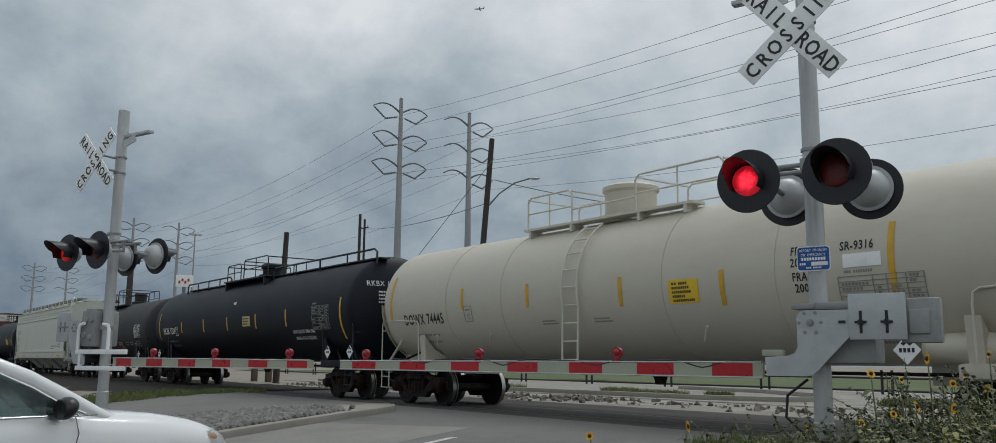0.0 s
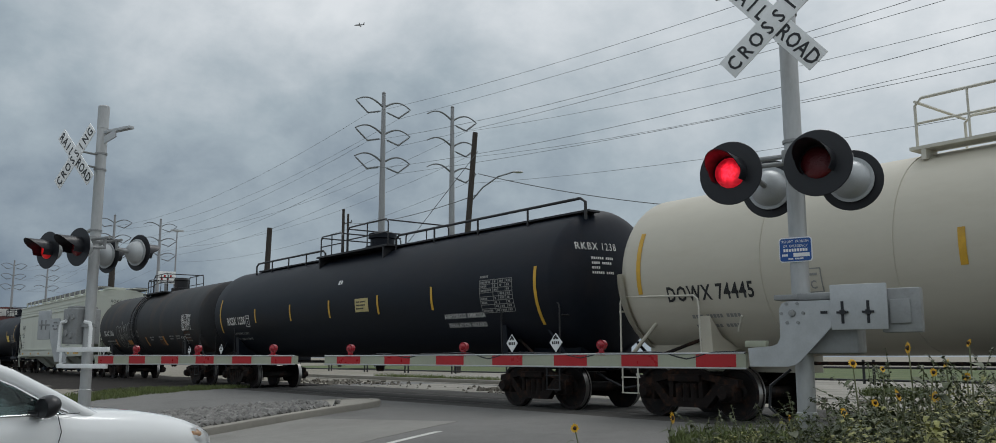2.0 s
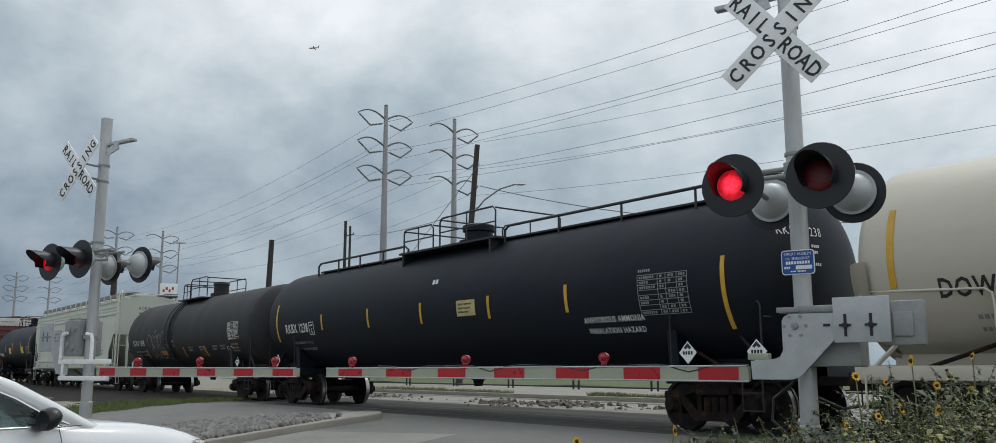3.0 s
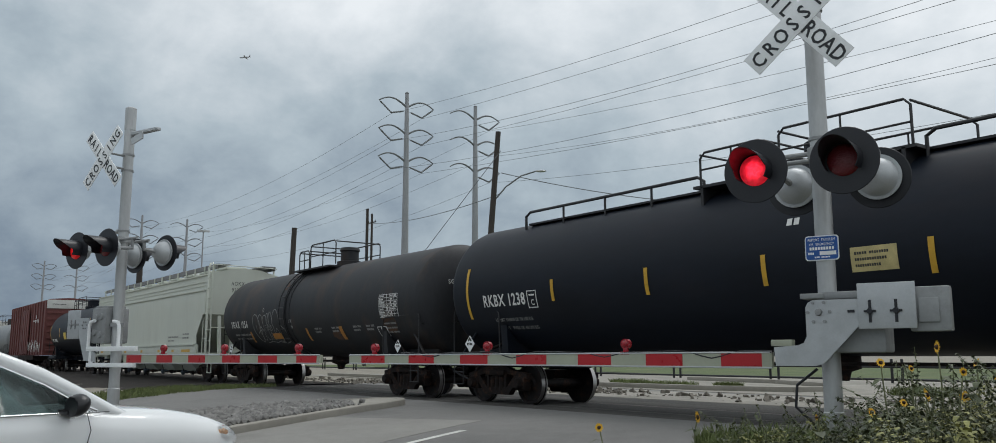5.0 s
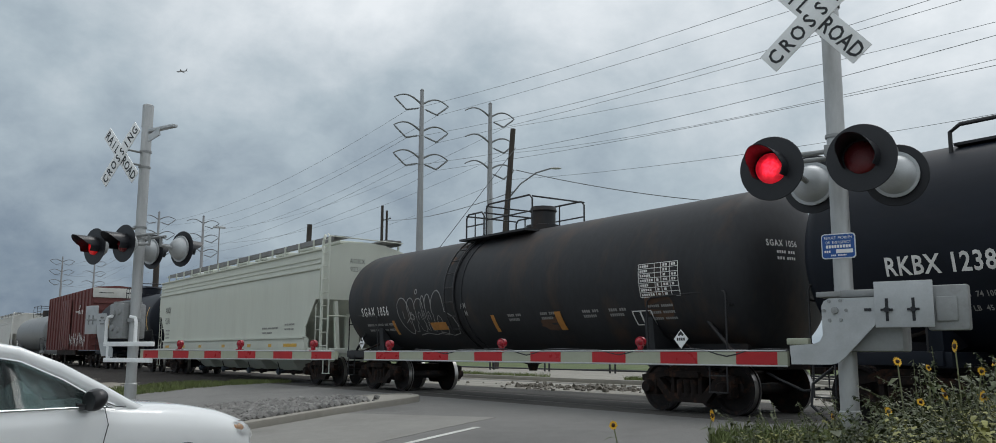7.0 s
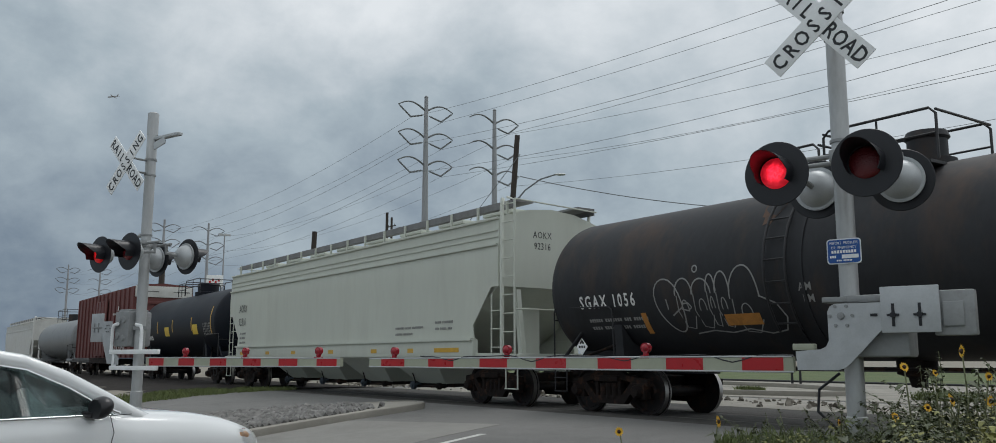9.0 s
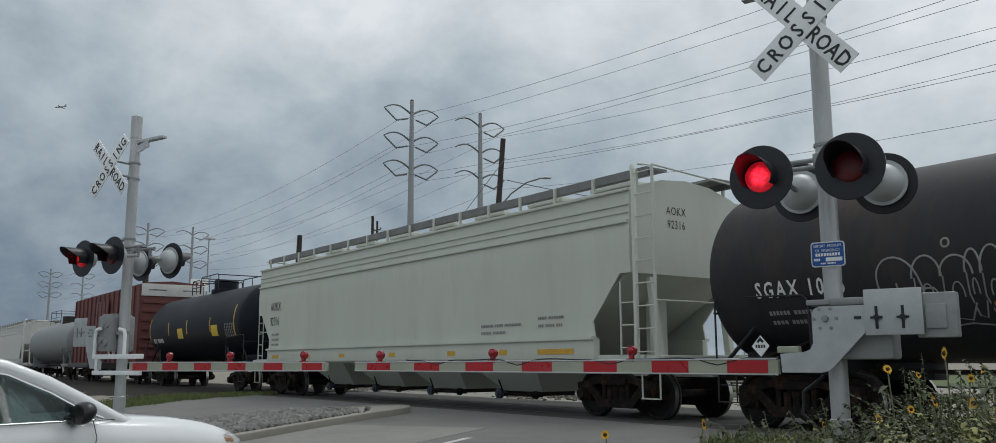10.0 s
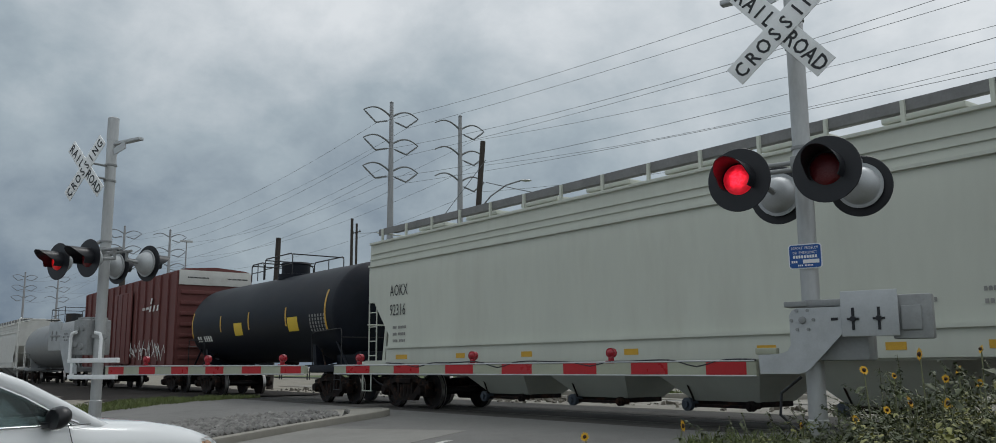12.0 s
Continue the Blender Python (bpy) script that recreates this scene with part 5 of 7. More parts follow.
def rounded(w, h, r, z):
    """Outline of a rectangle with rounded corners round height z."""
    out = []
    for cx, cz, a0 in ((w / 2 - r, h / 2 - r, 0), (r - w / 2, h / 2 - r, 90), (r - w / 2, r - h / 2, 180), (w / 2 - r, r - h / 2, 270)):
        out += [(cx + r * math.cos(radians(a0 + 22.5 * i)), z + cz + r * math.sin(radians(a0 + 22.5 * i))) for i in range(5)]
    return out


def right_signal():
    s = signal("crossing_signal", "aluminium railway crossing signal with crossbuck, flashing red lamps and lowered gate", -4.92, 7.45, 198, 1)
    arm = gate_arm(s, 0.5, 0.8128, 7, 0.80, 0.13, 6.1, 0.14, 1.03)
    for i, k in enumerate((1.55, 3.78, 6.0)):
        arm_lamp(s, 0.80 + 0.8128 * k, 0.14, 1.10 - 0.004 * k, i == 0)
    bm = B()
    pts = [(0.5, 0.2, 1.1)]
    for i in range(48):
        x = 0.5 + i * 0.1
        pts.append((x, 0.17, 1.112 + 0.005 * math.sin(i * 0.8) - 0.06 * math.exp(-((i % 12 - 6) / 1.6) ** 2)))
    sweep(bm, pts, 0.007, 6)
    part("arm_cable", bm, M["lamp_black"], arm)
    # support plate, counterweights and mechanism
    k = 1 / 175.0
    P = lambda px, py: ((1293 - px) * k, 1.62 - (py - 480) * k * 0.97)
    bm = B()
    prism(bm, [P(*q) for q in ((1269, 500), (1273, 492), (1281, 488), (1352, 488), (1352, 530), (1300, 586), (1291, 593), (1280, 596),
                               (1217, 596), (1215, 565), (1255, 562), (1264, 558), (1269, 548))], "Y", 0.24, 0.256)
    pl = part("gate_support_plate", bm, M["galv"], s, "grey galvanised gate arm support plate")
    cx, cz = P(1290, 508)
    for i in range(6):
        a = math.pi * 2 * i / 6
        bm = B()
        lathe(bm, [(0.25, 0), (0.25, 0.016), (0.27, 0.016), (0.27, 0)], "Y", 6, (cx + 0.1 * math.cos(a), 0, cz + 0.1 * math.sin(a)))
        part("bolt", bm, M["galv_dark"], pl)
    bm = B()
    lathe(bm, [(0.25, 0), (0.25, 0.035), (0.285, 0.03), (0.29, 0)], "Y", 12, (cx, 0, cz))
    part("bolt", bm, M["galv_dark"], pl)
    bm = B()
    a, b = P(1351, 464), P(1435, 537)
    box(bm, ((a[0] + b[0]) / 2, 0.27, (a[1] + b[1]) / 2), (abs(a[0] - b[0]), 0.02, abs(a[1] - b[1])), bevel=0.008)
    cw = part("counterweight_plate", bm, M["galv"], s, "slotted grey counterweight plate")
    for px in (1369, 1407):
        bm = B()
        q = P(px, 509)
        box(bm, (q[0], 0.282, q[1]), (0.025, 0.006, 0.2)); 
        lathe(bm, [(0.28, 0), (0.28, 0.025), (0.31, 0.025), (0.31, 0)], "Y", 8, (q[0], 0, q[1]))
        box(bm, (q[0], 0.29, q[1]), (0.1, 0.012, 0.02))
        part("slot", bm, M["lamp_black"], cw)
    bm = B()
    q = P(1340, 508); box(bm, (q[0], 0.262, q[1]), (0.06, 0.006, 0.025))
    part("slot", bm, M["lamp_black"], cw)
    bm = B()
    a, b = P(1432, 472), P(1472, 542)
    box(bm, ((a[0] + b[0]) / 2, 0.16, (a[1] + b[1]) / 2), (abs(a[0] - b[0]) + 0.1, 0.12, abs(a[1] - b[1])), bevel=0.02)
    a, b = P(1437, 490), P(1466, 528)
    box(bm, ((a[0] + b[0]) / 2, 0.23, (a[1] + b[1]) / 2), (abs(a[0] - b[0]), 0.03, abs(a[1] - b[1])), bevel=0.012)
    part("counterweight", bm, M["galv_dark"], s)
    bm = B()
    a, b = P(1300, 490), P(1385, 575)
    box(bm, ((a[0] + b[0]) / 2, -0.02, (a[1] + b[1]) / 2), (abs(a[0] - b[0]), 0.34, abs(a[1] - b[1])), bevel=0.03)
    a = P(1325, 480); box(bm, (a[0], 0.0, a[1]), (0.42, 0.3, 0.07), bevel=0.02)
    a = P(1275, 480); box(bm, (a[0], 0.05, a[1]), (0.22, 0.22, 0.05), bevel=0.01)
    part("gate_mechanism", bm, M["galv_dark"], s, "dull grey gate motor housing")
    bm = B()
    a = P(1227, 558); box(bm, (a[0], 0.2, a[1]), (0.2, 0.1, 0.06), bevel=0.01)
    part("arm_adapter", bm, M["arm_white"], s)
    bm = B()
    sweep(bm, [(0.1, 0.1, 0.95), (0.28, 0.15, 0.8), (0.3, 0.15, 0.6), (0.15, 0.12, 0.45), (0.08, 0.1, 0.3)], 0.014, 8)
    part("conduit", bm, M["lamp_black"], s)
    # blue information sign; its phone number is bars
    bm = B(); prism(bm, rounded(0.31, 0.235, 0.03, 2.07), "Y", 0.0985, 0.1035)
    part("sign_border", bm, M["sign_white"], s, "white sign border")
    bm = B(); prism(bm, rounded(0.29, 0.215, 0.024, 2.07), "Y", 0.101, 0.109)
    sg = part("information_sign", bm, M["sign_blue"], s, "small blue information sign with white writing", at=pose(0, 0, 0))
    rot = Matrix.Rotation(radians(180), 4, "Z") @ Matrix.Rotation(radians(90), 4, "X")
    for text, z in (("REPORT  PROBLEM", 2.136), ("OR  EMERGENCY", 2.093)):
        part("sign_letters", lettering(text, 0.026, "CENTER", 1.05, 0.8), M["sign_white"], sg, at=Matrix.Translation((0, 0.1105, z)) @ rot)
    part("sign_print", bars_mesh([[0.23]], 0.028, 0.02), M["sign_white"], sg, at=Matrix.Translation((0.115, 0.1105, 2.066)) @ rot)
    part("sign_print", bars_mesh([[0.06]], 0.022, 0.02), M["sign_white"], sg, at=Matrix.Translation((0.13, 0.1105, 2.02)) @ rot)
    part("sign_print", bars_mesh([[0.05, 0.08]], 0.014, 0.02), M["sign_white"], sg, at=Matrix.Translation((0.07, 0.1105, 1.984)) @ rot)
    bm = B(); box(bm, (-0.055, 0.1105, 2.02), (0.15, 0.003, 0.036))
    part("sign_panel", bm, M["sign_white"], sg)
    return s


def left_signal():
    s = signal("crossing_signal", "aluminium railway crossing signal on the island, gate lowered", -15.58, 3.66, 201, -1)
    arm = gate_arm(s, -0.45, -0.75, 6, -0.72, 0.12, -4.72, 0.14, 1.03, 0.135, 0.11)
    for k in (0.9, 2.75, 4.75):
        arm_lamp(s, -0.72 - 0.75 * k, 0.14, 1.095 - 0.002 * k, False)
    bm = B()
    box(bm, (-0.16, 0.2, 1.19), (1.3, 0.06, 0.075), bevel=0.01)
    box(bm, (-0.16, 0.2, 0.93), (1.25, 0.06, 0.07), bevel=0.01)
    box(bm, (0.38, 0.2, 1.06), (0.06, 0.05, 0.24), bevel=0.01)
    sweep(bm, [(0.44, 0.22, 1.19), (0.44, 0.22, 1.56), (0.41, 0.22, 1.63), (0.30, 0.22, 1.65)], 0.028, 8)
    sweep(bm, [(-0.36, 0.22, 1.19), (-0.36, 0.22, 1.54), (-0.33, 0.22, 1.61), (-0.2, 0.22, 1.63)], 0.028, 8)
    part("arm_frame", bm, M["sign_white"], s, "off-white welded arm frame")
    bm = B()
    box(bm, (0.28, -0.05, 1.57), (0.38, 0.44, 0.58), bevel=0.035)
    box(bm, (0.28, -0.05, 1.87), (0.30, 0.36, 0.05), bevel=0.015)
    for x, z in ((0.22, 1.42), (0.34, 1.70), (0.36, 1.46), (0.20, 1.72)):
        lathe(bm, [(0.16, 0), (0.16, 0.06), (0.195, 0.05), (0.20, 0)], "Y", 12, (x, 0, z))
    part("gate_mechanism", bm, M["galv_dark"], s, "dull grey gate motor housing")
    bm = B()
    prism(bm, [(0.76, 1.70), (0.49, 1.70), (0.45, 1.62), (0.42, 1.25), (0.25, 1.11), (0.25, 0.98), (0.55, 1.0), (0.72, 1.38)], "Y", 0.20, 0.215)
    pl = part("gate_support_plate", bm, M["galv"], s)
    for i in range(6):
        bm = B()
        a = math.pi * 2 * i / 6
        lathe(bm, [(0.214, 0), (0.214, 0.014), (0.23, 0.014), (0.23, 0)], "Y", 6, (0.58 + 0.06 * math.cos(a), 0, 1.58 + 0.06 * math.sin(a)))
        part("bolt", bm, M["galv_dark"], pl)
    bm = B()
    box(bm, (0.96, 0.17, 1.60), (0.34, 0.03, 0.48), bevel=0.012)
    cw = part("counterweight", bm, M["galv"], s, "grey slotted counterweight plate")
    for zz in (1.60,):
        bm = B()
        box(bm, (0.90, 0.19, zz), (0.34, 0.02, 0.03), bevel=0.004)
        part("slot", bm, M["galv_dark"], cw)
    for xx in (0.90, 1.02):
        bm = B()
        box(bm, (xx, 0.188, 1.60), (0.02, 0.014, 0.16))
        part("slot", bm, M["galv_dark"], cw)
    return s


SIGNALS = [right_signal(), left_signal()]


# ---- poles, towers and wires ----
def tower(x, y, both, h=28.9):
    t = thing("transmission_tower", pose(x, y, 0), "grey steel monopole transmission tower with six curved arms", "power pylon", "transmission towers")
    bm = B()
    sweep(bm, [(0, 0, -0.1), (0, 0, h * 0.5), (0, 0, h)], 0.50, 16, r_end=0.2)
    part("pole", bm, M["tower"], t)
    bm = B()
    lathe(bm, [(h - 0.1, 0), (h - 0.1, 0.21), (h, 0.22), (h + 0.1, 0.12), (h + 0.2, 0)], "Z", 10)
    part("tip", bm, M["tower_arm"], t)
    for k in range(3):
        z = h - ARM_TOP - ARM_STEP * k
        for s in (-1, 1):
            bm = B()
            d = Vector((0, s, 0))
            pts = [d * (ARM_REACH * i / 12) + Vector((0, 0, z + 0.8 * math.sin(math.pi * 0.88 * i / 12))) for i in range(13)]
            sweep(bm, pts, 0.11, 8, r_end=0.06)
            arm = part("arm", bm, M["tower_arm"], t)
            if s < 0 and not both:
                continue
            low = d * ARM_REACH * 0.56 + Vector((0, 0, z - 0.85))
            for a in (pts[12], d * 0.35 + Vector((0, 0, z - 0.45))):
                bm = B()
                q = a.lerp(low, 0.1)
                sweep(bm, [a, q], 0.04, 6)
                L = (low - q).length
                prof = []
                for i in range(8):
                    prof += [(L * i / 8, 0.06), (L * (i + 0.5) / 8, 0.11)]
                lathe(bm, [(0, 0)] + prof + [(L, 0.06), (L, 0)], "Z", 8, q, (low - q).to_track_quat("Z", "Y").to_matrix().to_4x4())
                part("insulator", bm, M["tower_arm"], arm)
    return t


ARM_TOP, ARM_STEP, ARM_REACH = 1.6, 3.0, 3.35
TX = (-80.0, -184.0, -290.0)
for yy in (46.6, 55.5):
    for xx in TX:
        tower(xx, yy, yy < 50)


def cable(name, pts, r, label):
    bm = B()
    sweep(bm, pts, r, 5)
    return tagged(part(name, bm, M["wire"]), label, "cable", "overhead cables")


def sag(a, b, drop, n=20):
    a, b = Vector(a), Vector(b)
    return [a.lerp(b, i / n) - Vector((0, 0, drop * 4 * (i / n) * (1 - i / n))) for i in range(n + 1)]


# height at the next tower and sag of each wire on the last span: two circuits, top to bottom
SPAN = {(46.6, -1): ((23.9, 2.4), (22.5, 3.2), (19.5, 3.1)), (46.6, 1): ((22.5, 1.2), (20.9, 1.45), (15.7, 1.5)), (55.5, 1): ((22.2, 2.25), (22.6, 3.3), (17.1, 2.65))}
for (yy, s), spans in SPAN.items():
    for k, (z_end, drop) in enumerate(spans):
        z, dy = 28.9 - ARM_TOP - ARM_STEP * k - 0.95, s * ARM_REACH * 0.56
        line = []
        for a, b in ((-290, -184), (-184, -80)):
            line += sag((a, yy + dy, z), (b, yy + dy, z), 2.6)
        line += sag((-80, yy + dy, z), (34, yy + dy, z_end), drop)
        cable("power_cable", line, 0.017, "grey overhead transmission cable")


def polar(head, dist, el=None):
    a = radians(head)
    z = 0 if el is None else EYE[2] + dist * math.tan(radians(el))
    return dist * math.cos(a), dist * math.sin(a), z


def wood_pole(head, dist, el, r, lean=(0, 0), crossarm=False, name="utility_pole"):
    x, y, top = polar(head, dist, el)
    t = thing(name, pose(x, y, 0), "dark weathered wooden utility pole", "utility pole", "utility poles")
    bm = B()
    sweep(bm, [(0, 0, -0.1), (lean[0] * 0.5, lean[1] * 0.5, top * 0.5), (lean[0], lean[1], top)], r, 12, r_end=r * 0.75)
    part("pole", bm, M["wood"], t)
    if crossarm:
        bm = B()
        box(bm, (0, 0, top - 1.2), (2.2, 0.12, 0.12))
        for s in (-1, 0, 1):
            lathe(bm, [(0, 0.03), (0.1, 0.06), (0.2, 0.03), (0.2, 0)], "Z", 8, (s * 0.9, 0, top - 1.12))
        part("crossarm", bm, M["wood"], t)
    return t, top


street, top = wood_pole(144.85, 62.3, 14.35, 0.25, (0.72, 0.98))
d = Vector((math.cos(radians(55)), math.sin(radians(55)), 0))
q0 = Vector((0.5, 0.7, 11.9))
pts = [q0, q0 + d * 0.9 + Vector((0, 0, 1.1)), q0 + d * 2.0 + Vector((0, 0, 1.9)), q0 + d * 3.1 + Vector((0, 0, 2.25))]
bm = B()
sweep(bm, pts, 0.055, 8)
part("lamp_arm", bm, M["tower_arm"], street)
bm = B()
lathe(bm, [(-0.1, 0), (-0.05, 0.1), (0.3, 0.17), (0.6, 0.13), (0.75, 0)], "X", 14, pts[-1], Matrix.Rotation(radians(55), 4, "Z") @ Matrix.Diagonal((1, 1, 0.55, 1)))
part("lamp_head", bm, M["galv"], street)
wood_pole(157.01, 46, 7.96, 0.17, (0.25, 0.1))
wood_pole(152.21, 95, 9.32, 0.2)
wood_pole(151.91, 120, 9.01, 0.2, (0, 0), True)
wood_pole(165.76, 70, 6.3, 0.26)


# ---- traffic island with kerb and gravel ----
def build_island():
    isl = thing("traffic_island", pose(0, 0, 0), "concrete-kerbed traffic island filled with loose grey gravel", "traffic island", kind="structure")
    u0, va = 12.55, 2.0
    ring = [(12.55, 2.0), (12.55, 14.6), (12.58, 15.3), (12.72, 15.85), (12.98, 16.25), (13.35, 16.45), (13.75, 16.35), (14.1, 15.95),
            (14.7, 15.1), (15.6, 13.9), (16.3, 12.6), (16.7, 10.8), (16.8, 2.0)]

    def u_far(v):
        """The far edge of the island at v metres along the road."""
        return float(np.interp(v, [2.0, 10.8, 12.6, 13.9, 15.1, 15.95, 16.4], [16.8, 16.7, 16.3, 15.6, 14.7, 14.1, 13.6]))

    def u_near(v):
        return float(np.interp(v, [2, 14.6, 15.3, 15.85, 16.25, 16.45], [12.55, 12.55, 12.58, 12.72, 12.98, 13.35]))

    def inset(d):
        out = []
        for i, p in enumerate(ring):
            a, b = Vector(ring[max(i - 1, 0)]), Vector(ring[min(i + 1, len(ring) - 1)])
            t = (b - a).normalized()
            out.append(tuple(Vector(p) + Vector((t.y, -t.x)) * d))
        return out

    def loop(bm, pts, h):
        r = []
        for u, v in pts:
            x, y = uv(u, v)
            r.append(bm.verts.new((x, y, ground_z(x, y) + h)))
        return r
    # split the long sides so that they follow the slope
    def dense(pts):
        out = []
        for (a, b) in zip(pts, pts[1:]):
            n = max(1, int((Vector(b) - Vector(a)).length / 0.8))
            out += [tuple(Vector(a).lerp(Vector(b), i / n)) for i in range(n)]
        return out + [pts[-1]]
    bm = B()
    rings = [loop(bm, dense(inset(d)), h) for d, h in ((0, -0.05), (0.0, 0.10), (0.012, 0.135), (0.04, 0.15), (0.17, 0.15), (0.18, 0.02))]
    n = min(len(r) for r in rings)
    for A, C in zip(rings, rings[1:]):
        for j in range(n - 1):
            bm.faces.new((A[j], A[j + 1], C[j + 1], C[j]))
    part("kerb", bm, M["concrete"], isl, "worn pale concrete kerb")
    bm = B()
    V = []
    for i in range(30):
        v = 10.9 + (16.25 - 10.9) * i / 29
        lo, hi = u_near(v) + 0.16, max(u_far(v) - 0.2, u_near(v) + 0.2)
        row = []
        for j in range(9):
            x, y = uv(lo + (hi - lo) * j / 8, v)
            row.append(bm.verts.new((x, y, ground_z(x, y) + 0.14)))
        V.append(row)
    for a, b in zip(V, V[1:]):
        for j in range(8):
            bm.faces.new((a[j], a[j + 1], b[j + 1], b[j]))
    bmesh.ops.remove_doubles(bm, verts=bm.verts, dist=0.002)
    part("island_paving", bm, M["concrete"], isl)
    rng = random.Random(8)
    bm = B()
    for k in range(4200):
        v = rng.triangular(5.0, 15.4, 12.8)
        u = rng.uniform(u_near(v) + 0.2, u_far(v) - 0.3)
        if v > 13.6 and rng.random() < (v - 13.6) / 1.5:
            continue
        x, y = uv(u, v)
        r = rng.uniform(0.025, 0.095)
        c = Vector((x, y, ground_z(x, y) + 0.14 + r * 0.35))
        vs = [bm.verts.new(c + Vector((rng.uniform(0.6, 1.1) * r * math.cos(a), rng.uniform(0.6, 1.1) * r * math.sin(a), h * r)))
              for h, a in ((-0.5, 0.3), (-0.5, 2.4), (-0.5, 4.5), (0.45, 1.2), (0.5, 3.3), (0.4, 5.4))]
        top = bm.verts.new(c + Vector((0, 0, r * 0.85)))
        for a, b, d in ((0, 1, 3), (1, 4, 3), (1, 2, 4), (2, 5, 4), (2, 0, 5), (0, 3, 5)):
            bm.faces.new((vs[a], vs[b], vs[d]))
        for a, b in ((3, 4), (4, 5), (5, 3)):
            bm.faces.new((vs[a], vs[b], top))
    me = bpy.data.meshes.new("gravel")
    bm.to_mesh(me); bm.free()
    tagged(part("gravel", me, M["stone"]), "loose angular grey gravel on the traffic island", "gravel", kind="stuff")
    bm = B()
    V = []
    for i in range(14):
        row = []
        for u in (u0 + 0.17, u_far(11) - 0.2):
            x, y = uv(u, va + (11.2 - va) * i / 13)
            row.append(bm.verts.new((x, y, ground_z(x, y) + 0.12)))
        V.append(row)
    for a, b in zip(V, V[1:]):
        bm.faces.new((a[0], a[1], b[1], b[0]))
    part("gravel_bed", bm, M["ballast"], isl)
    x, y = uv(12.55, 10.2)
    bm = B()
    bmesh.ops.create_icosphere(bm, subdivisions=2, radius=0.16)
    for v in bm.verts:
        v.co = Vector((v.co.x * 1.5, v.co.y * 0.9, v.co.z * 0.55)) * (1 + 0.25 * noise.noise(v.co * 9))
    tagged(part("broken_kerb_piece", bm, M["concrete"], at=pose(x, y, ground_z(x, y) + 0.09, 0, 0, 30), smooth=20), "broken lump of pale concrete lying by the kerb", "rubble")


build_island()


def road_marks():
    for i, v in enumerate((-2.4, 9.7, 21.9)):
        bm = B()
        V = []
        for k in range(9):
            row = []
            for u in (8.30, 8.44):
                x, y = uv(u, v + 2.3 * k / 8)
                row.append(bm.verts.new((x, y, ground_z(x, y) + 0.018)))
            V.append(row)
        for a, b in zip(V, V[1:]):
            bm.faces.new((a[0], a[1], b[1], b[0]))
        tagged(part("lane_dash", bm, M["road_paint"]), "worn white dashed lane line on the asphalt", "road marking", "lane dashes", "structure")


road_marks()


# ---- the far side of the track ----
def slab(name, x0, x1, y0, y1, h, material, label, category):
    bm = B()
    box(bm, ((x0 + x1) / 2, (y0 + y1) / 2, h - 0.15), (x1 - x0, y1 - y0, 0.3), bevel=0.02)
    return tagged(part(name, bm, material), label, category, kind="structure")


slab("pavement_far", -30, 14, 16.4, 20.3, 0.012, M["pale_dirt"], "pale dirt and broken concrete beyond the railway", "pavement")
slab("pavement_lot", -48, 30, 20.9, 36.8, 0.02, M["pale_dirt"], "pale concrete lot beyond the railway", "pavement")
slab("crossing_asphalt", -31, -8.2, 11.6, TRACK_Y - 1.57, 0.005, M["dark_asphalt"], "darker patched asphalt along the rails", "pavement")
slab("crossing_asphalt_far", -31, -8.2, TRACK_Y + 0.83, 16.38, 0.005, M["dark_asphalt"], "darker patched asphalt beyond the rails", "pavement")
slab("crossing_panel", -31, -8.5, TRACK_Y - 0.68, TRACK_Y + 0.68, 0.004, M["dark_asphalt"], "worn dark crossing panel between the rails", "pavement")
slab("crossing_panel_near", -31, -8.8, TRACK_Y - 1.55, TRACK_Y - 0.83, 0.004, M["dark_asphalt"], "dark worn crossing panel beside the rail", "pavement")


bm = B()
bmesh.ops.create_grid(bm, x_segments=24, y_segments=10, size=0.5)
for v in bm.verts:
    v.co = Vector((-35 + v.co.x * 130, 56 + v.co.y * 38, 0.03 + 0.25 * max(0, noise.noise(Vector((v.co.x * 9, v.co.y * 5, 0.3))))))
tagged(part("lawn", bm, M["lawn"]), "mown green lawn beyond the concrete lot", "lawn", kind="structure")


def far_kerb():
    """A low curved kerb that bounds a dirt bed beyond the rails."""
    k = thing("far_kerb", pose(0, 0, 0), "pale concrete kerb curving round a dirt bed", "kerb", kind="structure")
    line = [(-45, 21.6), (-33, 21.4), (-24, 21.4), (-18.5, 21.7), (-16.2, 22.6), (-15.8, 24.2), (-17.5, 26.6), (-21.5, 29.0), (-27, 30.2)]
    for (x0, y0), (x1, y1) in zip(line, line[1:]):
        bm = B()
        a, L = math.atan2(y1 - y0, x1 - x0), math.hypot(x1 - x0, y1 - y0)
        box(bm, ((x0 + x1) / 2, (y0 + y1) / 2, 0.07), (L + 0.05, 0.2, 0.2), Matrix.Rotation(a, 4, "Z"), bevel=0.03)
        part("kerb_stone", bm, M["concrete"], k)


far_kerb()


def pipe_fence():
    f = thing("pipe_fence", pose(0, 32.7, 0.02), "low black pipe fence along the concrete lot", "fence")
    b2 = B(); sweep(b2, [(0, 0, -0.05), (0, 0, 0.92)], 0.055, 8); post = finish(b2)
    for i in range(14):
        for dx in (0, 0.42):
            part("post", post, M["black_paint"], f, at=(-75 + 5.6 * i + dx, 0, 0))
    for z in (0.62, 0.14):
        bm = B(); sweep(bm, [(-75, 0, z), (-1, 0, z)], 0.045, 8)
        part("rail", bm, M["black_paint"], f)


pipe_fence()


